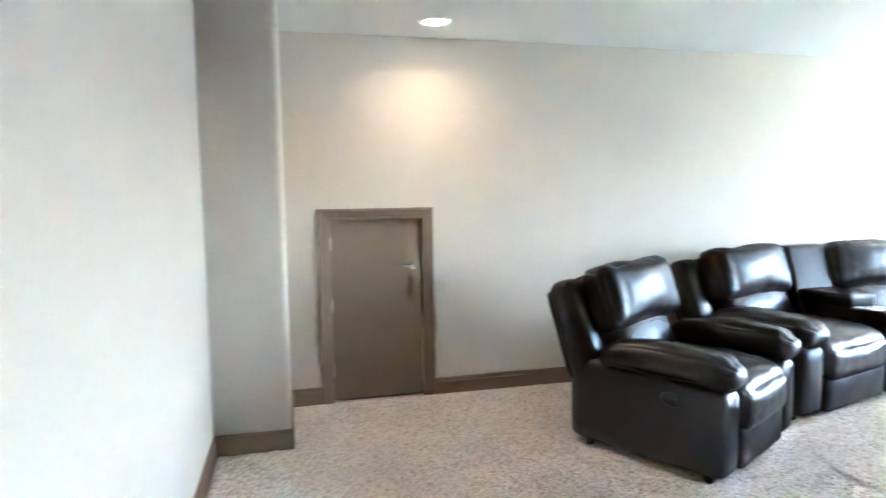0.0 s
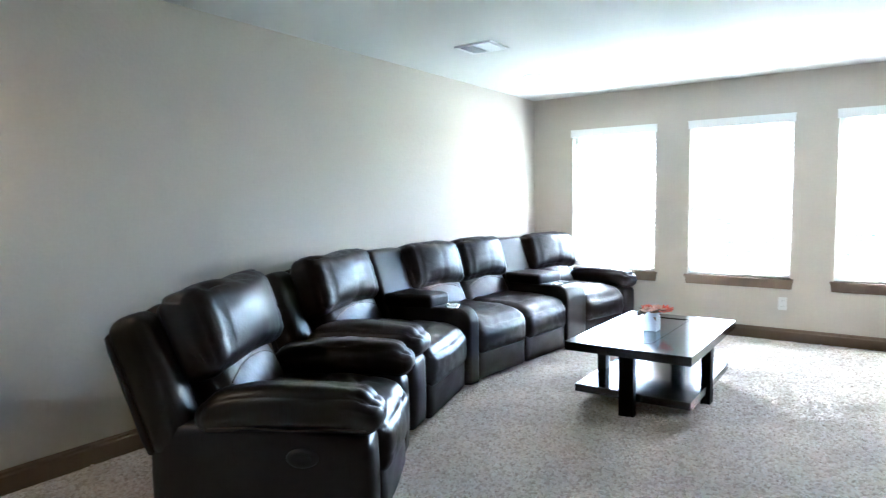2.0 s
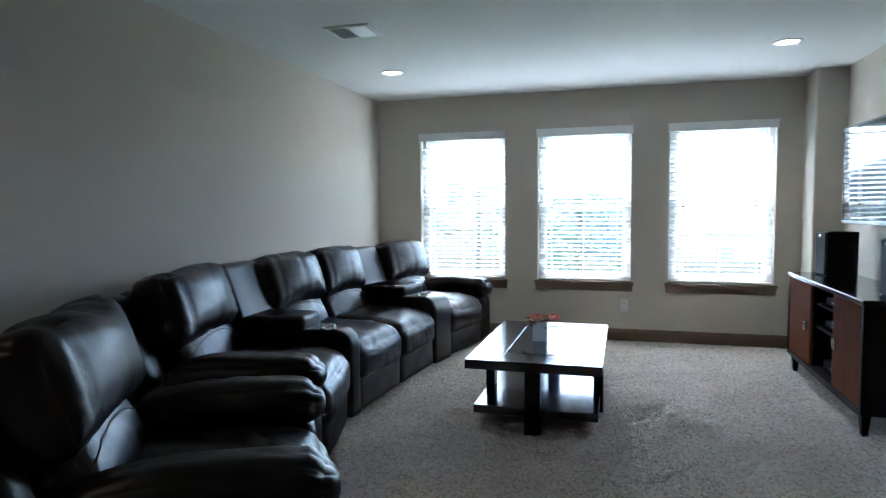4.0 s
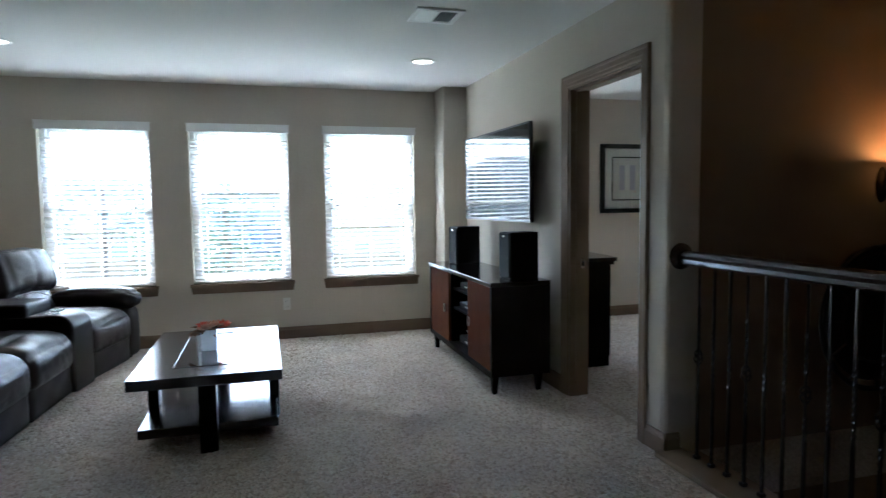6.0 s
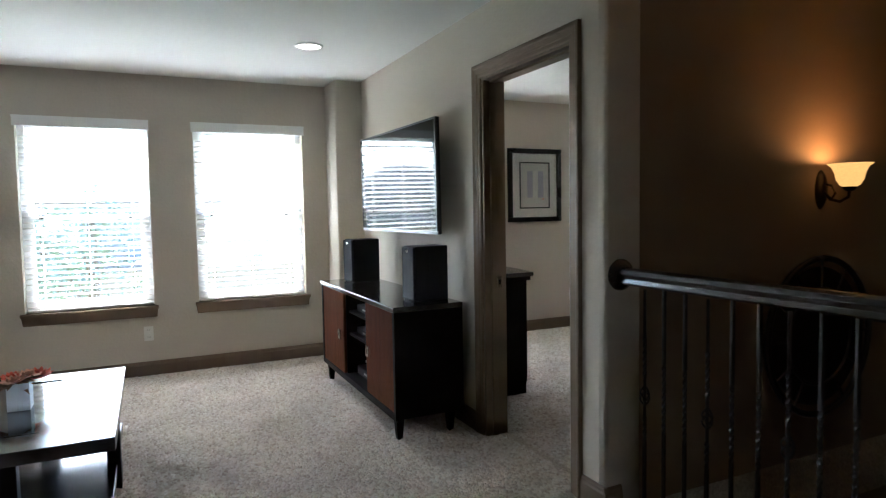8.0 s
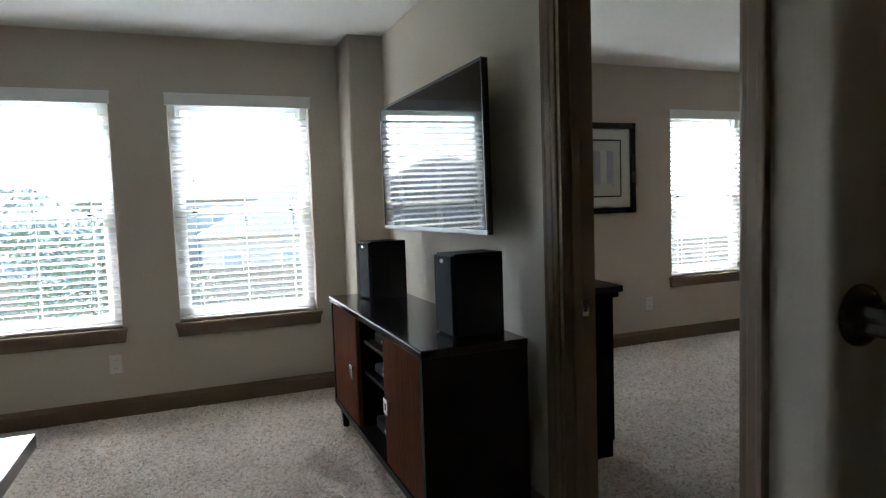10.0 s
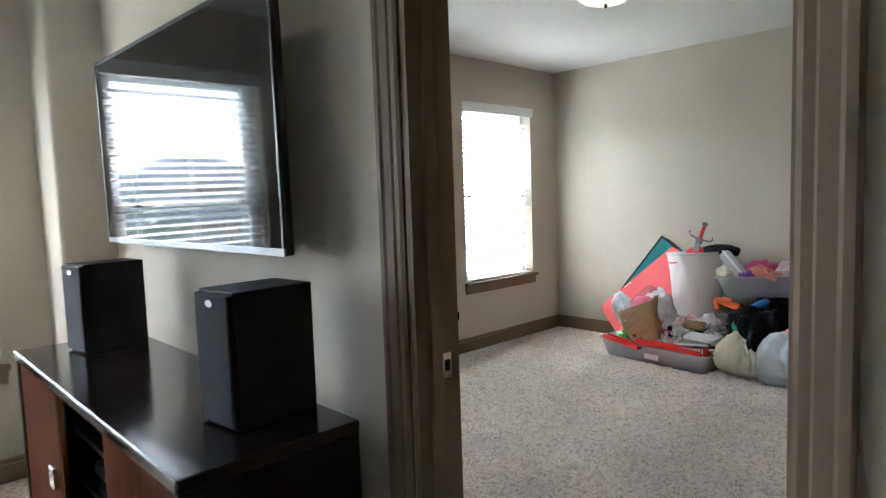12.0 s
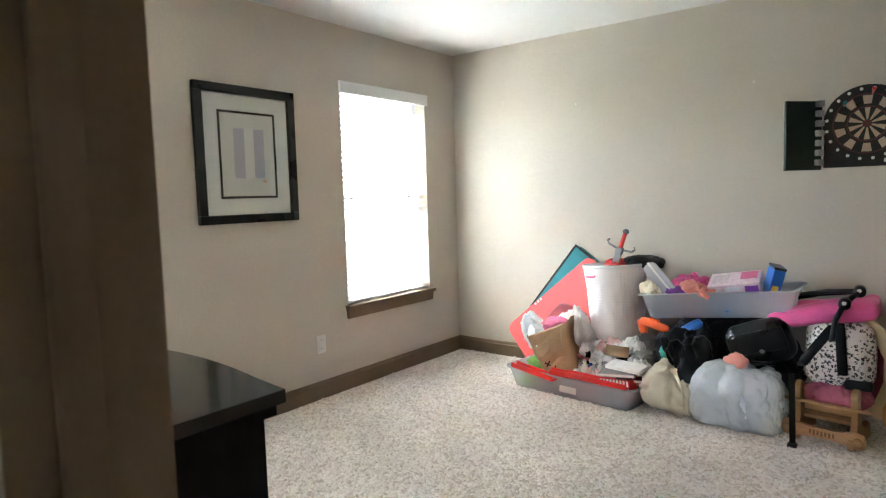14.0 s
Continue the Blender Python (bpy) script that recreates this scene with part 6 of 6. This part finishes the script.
lp = thing("backpack", "black and white animal-print backpack with black straps", "backpack", pose(4.205, -3.21, 0.265, 8, 2, -4))
part("body", moved(rbox(0.29, 0.15, 0.32, 0.055, 14, (0.012, 0.03, 0.012), lambda c, u: c + Vector((0, 0.010 * noise.noise(c * 9), 0))), Matrix.Translation((0, 0, 0.16))), M["leopard"], lp, "", True)
part("strap", moved(rbox(0.046, 0.022, 0.24, 0.009, 6, (0, 0.004, 0)), pose(0.085, 0.105, 0.20, 6, -34, 0)), M["black_cloth"], lp, "", True)
part("strap", moved(rbox(0.046, 0.022, 0.26, 0.009, 6, (0, 0.004, 0)), pose(-0.02, 0.108, 0.19, 4, 4, 0)), M["black_cloth"], lp, "", True)
part("buckle", box(0.135, 0.175, 0.10, 0.115, 0.085, 0.105, 0.003), M["bezel"], lp, "pale strap buckle")
part("bottom_panel", moved(rbox(0.12, 0.05, 0.05, 0.015, 5), Matrix.Translation((-0.09, 0.07, 0.015))), M["black_cloth"], lp, "", True)
slack("maroon_cloth", "dark maroon cloth slung behind the backpack", "cloth", pose(4.08, -3.36, 0.16, 0, 4, 0), (0.26, 0.20, 0.36), M["maroon"], 51, 0.08, 0.025, 6)
slack("maroon_cloth", "dark pink cloth under the backpack", "cloth", pose(4.21, -3.19, 0.16, 0, 0, -6), (0.25, 0.18, 0.12), M["rose"], 52, 0.05, 0.02, 8)

rk = thing("wooden_rocking_toy", "light pine wooden rocking toy with pale carved mane", "toy", pose(4.235, -3.14, 0, 0, 0, -10))
for sx_ in (-0.125, 0.125):
    side_ = [(-0.14, 0.03), (-0.16, 0.0), (0.13, 0.0), (0.16, 0.02), (0.15, 0.06), (0.115, 0.075), (0.095, 0.10), (0.095, 0.20)]
    side_ += [(0.075 + 0.036 * math.cos(radians(d)), 0.262 + 0.036 * math.sin(radians(d))) for d in range(-40, 221, 26)]
    side_ += [(0.045, 0.20), (0.03, 0.12), (-0.03, 0.075), (-0.12, 0.09)]
    bm = prism(side_, sx_ - 0.014, sx_ + 0.014, "x")
    bmesh.ops.bevel(bm, geom=[e for e in bm.edges if abs(e.verts[0].co.x - e.verts[1].co.x) < 1e-6], offset=0.004, segments=2, affect='EDGES')
    part("side_board", bm, M["pine"], rk)
rail = [(x, 0.062 + s * h_) for s, order in ((-1, 1), (1, -1)) for x, h_ in [(-0.185, 0.012), (-0.18, 0.034), (-0.155, 0.042), (-0.135, 0.032), (-0.06, 0.025), (0.06, 0.025), (0.135, 0.032), (0.155, 0.042), (0.18, 0.034), (0.185, 0.012)][::order]]
bm = prism(rail, 0.125, 0.147, "y")
bmesh.ops.bevel(bm, geom=[e for e in bm.edges if abs(e.verts[0].co.y - e.verts[1].co.y) < 1e-6], offset=0.004, segments=2, affect='EDGES')
fr_ = part("front_rail", bm, M["pine"], rk, "shaped front rail with rounded ends")
for k in range(7):
    part("carved_letter", box(-0.055 + k * 0.017, -0.046 + k * 0.017, 0.1465, 0.1478, 0.052 - 0.004 * (k % 2), 0.074), M["rail_mark"], fr_)
for s in (-1, 1):
    part("end_knob", moved(lathe([(0.0, 0.0), (0.016, 0.0), (0.020, 0.006), (0.016, 0.014), (0.0, 0.016)], 16), pose(s * 0.155, 0.147, 0.062, -90)), M["pine"], rk, "", True)
part("peg_rail", moved(cyl(0.009, 0.009, -0.20, 0.20, 12), pose(0, 0.105, 0.20, 0, 90, 0)), M["pine"], rk, "", True)
part("back_rail", box(-0.1105, 0.1105, 0.02, 0.036, 0.14, 0.185, 0.003), M["pine"], rk)
part("seat_board", box(-0.1105, 0.1105, -0.08, 0.05, 0.10, 0.118, 0.003), M["pine"], rk)
mane_out = [(-0.10, 0.12), (-0.155, 0.18), (-0.195, 0.30), (-0.195, 0.42), (-0.15, 0.515), (-0.08, 0.56), (-0.03, 0.552), (-0.015, 0.585), (-0.045, 0.60), (-0.05, 0.625), (-0.085, 0.612), (-0.10, 0.632), (-0.135, 0.605), (-0.19, 0.565), (-0.24, 0.46), (-0.255, 0.33), (-0.23, 0.20), (-0.18, 0.10)]
bm = prism(mane_out, -0.15, -0.128, "y")
bmesh.ops.bevel(bm, geom=[e for e in bm.edges if abs(e.verts[0].co.y - e.verts[1].co.y) < 1e-6], offset=0.004, segments=2, affect='EDGES')
part("carved_mane", bm, M["cream_wood"], rk, "pale carved mane board")

gt = thing("acoustic_guitar", "amber wooden acoustic guitar leaning in the pile", "guitar", pose(3.855, -3.05, 0.0, 14, 0, -8))
out = [(0.185 * math.sin(q) * (1 - 0.17 * math.exp(-((math.cos(q) + 0.15) / 0.28) ** 2)) * (1 - 0.12 * max(0, -math.cos(q))), 0.245 - 0.245 * math.cos(q)) for q in [2 * math.pi * k / 40 for k in range(40)]]
part("body", prism(out, -0.09, 0.0, "y"), M["pine"], gt)
part("top", prism([(x * 0.995, 0.001 + z * 0.997) for x, z in out], 0.0005, 0.004, "y"), M["spruce"], gt, "glossy amber top")
part("sound_hole", moved(cyl(0.05, 0.05, 0, 0.002, 28), pose(0, 0.0042, 0.31, -90)), M["black"], gt)
part("neck", box(-0.026, 0.026, -0.02, 0.012, 0.40, 0.86, 0.005), M["wood_dark"], gt)
part("bridge", box(-0.07, 0.07, 0.004, 0.014, 0.14, 0.165, 0.003), M["wood_dark"], gt)

cb = slack("canvas_bag", "cream canvas drawstring bag slumped on the carpet", "bag", pose(5.03, -3.10, 0.0, 0, 0, -6), (0.30, 0.22, 0.25), M["cream"], 61, 0.08, 0.035, 5, 0.05)
part("cord", tube([(-0.06, 0.06, 0.235), (-0.10, 0.11, 0.21), (-0.125, 0.125, 0.15), (-0.115, 0.125, 0.09)], 0.009, 8), M["cream"], cb, "", True)
wb = slack("plastic_bag", "translucent white plastic bag stuffed with clothes", "bag", pose(4.655, -3.08, 0.0, 0, 0, -3), (0.44, 0.26, 0.33), M["bag_film"], 62, 0.05, 0.028, 6.0, 0.02)
part("stuffing", moved(sack(0.38, 0.20, 0.27, 63, 0.06, 0.03, 6), Matrix.Translation((0, -0.01, 0.012))), M["bag_pale"], wb, "pale clothes inside", True)
part("stuffing", moved(crumple(0.16, 0.10, 0.12, 65, 0.12, 3, True, 4), Matrix.Translation((0.08, 0.045, 0.06))), M["lilac"], wb, "lavender cloth inside", True)
part("tied_top", moved(crumple(0.12, 0.07, 0.07, 64, 0.16, 3, False, 5), Matrix.Translation((0.02, 0.0, 0.325))), M["coral_cloth"], wb, "coral cloth at the mouth of the bag", True)


# ---------------------------------------------------------------- outside, seen through the blinds
GZ = -3.1
tagged(link("ground", box(7.6, 420, -300, 300, GZ - 0.3, GZ), M["lawn"], None, "sunlit green lawn beyond the windows"), kind="structure", category="ground")
tagged(link("road", box(24, 31, -200, 200, GZ, GZ + 0.02), M["asphalt"], None, "grey asphalt street beyond the lawn"), kind="structure", category="road")


def house(x, y, w, d, eave, peak, rz):
    hs = thing("house", "tan brick house with a grey hip roof across the street", "house", pose(x, y, GZ, 0, 0, rz), group="houses across the street")
    part("wall", box(-w / 2, w / 2, -d / 2, d / 2, 0, eave), M["brick_wall"], hs)
    bm = bmesh.new()
    a, b, r = w / 2 + 0.5, d / 2 + 0.5, max(0.1, (d - w) / 2)
    v = [bm.verts.new(q) for q in ((-a, -b, eave), (a, -b, eave), (a, b, eave), (-a, b, eave), (0, -r, peak), (0, r, peak))]
    for q in ((0, 1, 4), (1, 2, 5, 4), (2, 3, 5), (3, 0, 4, 5), (3, 2, 1, 0)):
        bm.faces.new([v[k] for k in q])
    part("roof", bm, M["roof"], hs, "grey shingle hip roof")
    n = max(2, int(d / 3.2))
    for st in range(2 if eave > 4 else 1):
        for k in range(n):
            yy = -d / 2 + (k + 0.5) * d / n
            wd = part("window", boxes([(-w / 2 - 0.05, -w / 2 - 0.003, yy - 0.55, yy + 0.55, 0.9 + st * 2.7, 2.2 + st * 2.7)]), M["white"], hs)
            part("pane", box(-w / 2 - 0.055, -w / 2 - 0.051, yy - 0.48, yy + 0.48, 0.97 + st * 2.7, 2.13 + st * 2.7), M["house_glass"], wd)
    return hs


for row in ((46, -26, 11, 15, 3.0, 6.3, 4), (45, -7, 12, 16, 3.0, 6.6, -3), (47, 13, 11, 15, 3.0, 6.4, 5), (44, 33, 12, 17, 3.0, 6.8, 0), (38, 54, 12, 18, 5.4, 9.2, -10), (60, 3, 12, 16, 5.4, 8.6, 0), (62, 26, 12, 16, 5.4, 8.9, 6)):
    house(*row)
fn = thing("wood_fence", "weathered cedar privacy fence beyond the lawn", "fence", pose(34, 0, GZ))
part("boards", boxes([(0, 0.03, -60 + k * 0.62, -60 + k * 0.62 + 0.60, 0.03, 1.75 + 0.02 * (k % 3)) for k in range(190)]), M["fence"], fn)
part("rails", boxes([(0.03, 0.07, -60, 57.6, 0.4, 0.48), (0.03, 0.07, -60, 57.6, 1.4, 1.48)]), M["fence"], fn)


def tree(x, y, h, r, seed):
    t = thing("tree", "young leafy green tree on the lawn", "tree", pose(x, y, GZ), group="trees on the lawn")
    rr = random.Random(seed)
    bm = bmesh.new()
    tips = []
    tube([(0, 0, 0), (0.04, 0.02, h * 0.3), (0.0, -0.03, h * 0.62), (0.02, 0, h * 0.9)], 0.085, 8, bm)
    for k in range(9):
        a, z0 = rr.uniform(0, 6.28), h * rr.uniform(0.35, 0.7)
        l = r * rr.uniform(0.6, 1.0)
        tip = (l * math.cos(a), l * math.sin(a), z0 + h * rr.uniform(0.1, 0.28))
        tube([(0, 0, z0), (tip[0] * 0.5, tip[1] * 0.5, z0 + (tip[2] - z0) * 0.6), tip], 0.03, 5, bm)
        tips.append(tip)
    part("trunk", bm, M["bark"], t)
    verts, faces = [], []
    tips.append((0, 0, h * 0.9))
    for tip in tips:
        for k in range(260):
            d = Vector((rr.gauss(0, 1), rr.gauss(0, 1), rr.gauss(0, 0.8)))
            c = Vector(tip) + d * r * 0.24
            s = rr.uniform(0.05, 0.10)
            u = Vector((rr.gauss(0, 1), rr.gauss(0, 1), rr.gauss(0, 1))).normalized()
            w = u.cross(Vector((rr.gauss(0, 1), rr.gauss(0, 1), rr.gauss(0, 1)))).normalized()
            i = len(verts)
            verts += [c - u * s, c + w * s * 0.5, c + u * s, c - w * s * 0.5]
            faces.append((i, i + 1, i + 2, i + 3))
    me = bpy.data.meshes.new("crown")
    me.from_pydata([tuple(q) for q in verts], [], faces)
    me.materials.append(M["leaf"])
    cr = new("crown", me)
    cr.parent = t


for row in ((17, 3.2, 4.8, 1.6, 1), (19, -6.0, 4.6, 1.5, 2), (33, 9.5, 6.0, 2.2, 3), (36.5, -15, 6.2, 2.4, 4), (36, 22, 6.5, 2.5, 5), (20, 12, 4.4, 1.4, 6)):
    tree(*row)

# ---------------------------------------------------------------- carpet pile: one tuft each, over the walked rooms


def pile(x0, x1, y0, y1, pitch, rng):
    nx, ny = int((x1 - x0) / pitch), int((y1 - y0) / pitch)
    gx, gy = np.meshgrid(np.arange(nx), np.arange(ny))
    px = x0 + (gx.ravel() + rng.uniform(0.05, 0.95, gx.size)) * pitch
    py = y0 + (gy.ravel() + rng.uniform(0.05, 0.95, gx.size)) * pitch
    return np.stack([px, py], 1)


rng = np.random.default_rng(4)
spots = np.concatenate([pile(-0.12, 6.95, 0.41, 4.6, 0.0135, rng), pile(3.69, 4.455, 0.24, 0.41, 0.0135, rng), pile(3.57, 6.95, -3.67, 0.2, 0.0135, rng)])
n = len(spots)
# each tuft is a short leaning ridge of yarn; neighbours lie roughly the same way
ang = 1.1 * np.sin(spots[:, 0] * 9.0 + 2.0 * np.sin(spots[:, 1] * 5.0)) + 1.1 * np.sin(spots[:, 1] * 11.0 + 2.0 * np.sin(spots[:, 0] * 4.0)) + rng.normal(0, 0.7, n)
along, across = rng.uniform(0.008, 0.0135, n), rng.uniform(0.0050, 0.0072, n)
tall = rng.uniform(0.0035, 0.0115, n)
lean = rng.normal(0, 0.003, (n, 2))
swell = 1 + 0.30 * np.sin(spots[:, 0] * 150 + 3 * np.sin(spots[:, 1] * 61)) * np.sin(spots[:, 1] * 138 + 3 * np.sin(spots[:, 0] * 53)) + 0.18 * np.sin(spots[:, 0] * 47 + 2 * np.sin(spots[:, 1] * 29))
ca, sa = np.cos(ang), np.sin(ang)
co = np.zeros((n, 6, 3))
for k, (u, v, top) in enumerate(((-1, -1, 0), (1, -1, 0), (1, 1, 0), (-1, 1, 0), (-0.55, 0, 1), (0.55, 0, 1))):
    co[:, k, 0] = spots[:, 0] + u * along * ca - v * across * sa + top * lean[:, 0]
    co[:, k, 1] = spots[:, 1] + u * along * sa + v * across * ca + top * lean[:, 1]
    co[:, k, 2] = tall * swell * (1 if u < 0 else 0.8) if top else 0.0005
tri = np.array([(0, 1, 5), (0, 5, 4), (1, 2, 5), (2, 3, 4), (2, 4, 5), (3, 0, 4)])
loops = (np.arange(n)[:, None, None] * 6 + tri[None]).reshape(-1)
me = bpy.data.meshes.new("carpet_pile")
me.vertices.add(n * 6)
me.vertices.foreach_set("co", co.reshape(-1))
me.loops.add(len(loops))
me.loops.foreach_set("vertex_index", loops.astype(np.int32))
me.polygons.add(n * 6)
me.polygons.foreach_set("loop_start", np.arange(0, n * 18, 3, dtype=np.int32))
me.polygons.foreach_set("use_smooth", np.ones(n * 6, dtype=bool))
me.update()
m = M["pile"] = bpy.data.materials.new("beige_carpet_yarn")
m.use_nodes = True
nt = m.node_tree
p = nt.nodes["Principled BSDF"]
ge, rp, tc, nz, mx = (nt.nodes.new(k) for k in ("ShaderNodeNewGeometry", "ShaderNodeValToRGB", "ShaderNodeTexCoord", "ShaderNodeTexNoise", "ShaderNodeMix"))
rp.color_ramp.elements[0].color = (0.53, 0.430, 0.350, 1)
rp.color_ramp.elements[1].color = (0.88, 0.81, 0.735, 1)
e = rp.color_ramp.elements.new(0.45)
e.color = (0.765, 0.67, 0.585, 1)
nt.links.new(ge.outputs["Random Per Island"], rp.inputs[0])
nz.inputs["Scale"].default_value, nz.inputs["Detail"].default_value = 2.2, 4
nt.links.new(tc.outputs["Object"], nz.inputs["Vector"])
mr = nt.nodes.new("ShaderNodeMapRange")
mr.inputs["From Min"].default_value, mr.inputs["From Max"].default_value = 0.3, 0.7
mr.inputs["To Min"].default_value, mr.inputs["To Max"].default_value = 0.82, 1.08
nt.links.new(nz.outputs["Fac"], mr.inputs["Value"])
mx.data_type, mx.blend_type = 'RGBA', 'MULTIPLY'
mx.inputs["Factor"].default_value = 1.0
nt.links.new(rp.outputs[0], mx.inputs["A"])
nt.links.new(mr.outputs[0], mx.inputs["B"])
nt.links.new(mx.outputs["Result"], p.inputs["Base Color"])
p.inputs["Roughness"].default_value, p.inputs["Specular IOR Level"].default_value = 0.7, 0.5
p.inputs["Sheen Weight"].default_value, p.inputs["Sheen Roughness"].default_value = 0.9, 0.45
me.materials.append(m)
tagged(new("carpet_pile", me), "short beige and brown flecked carpet tufts", "carpet", kind="stuff")
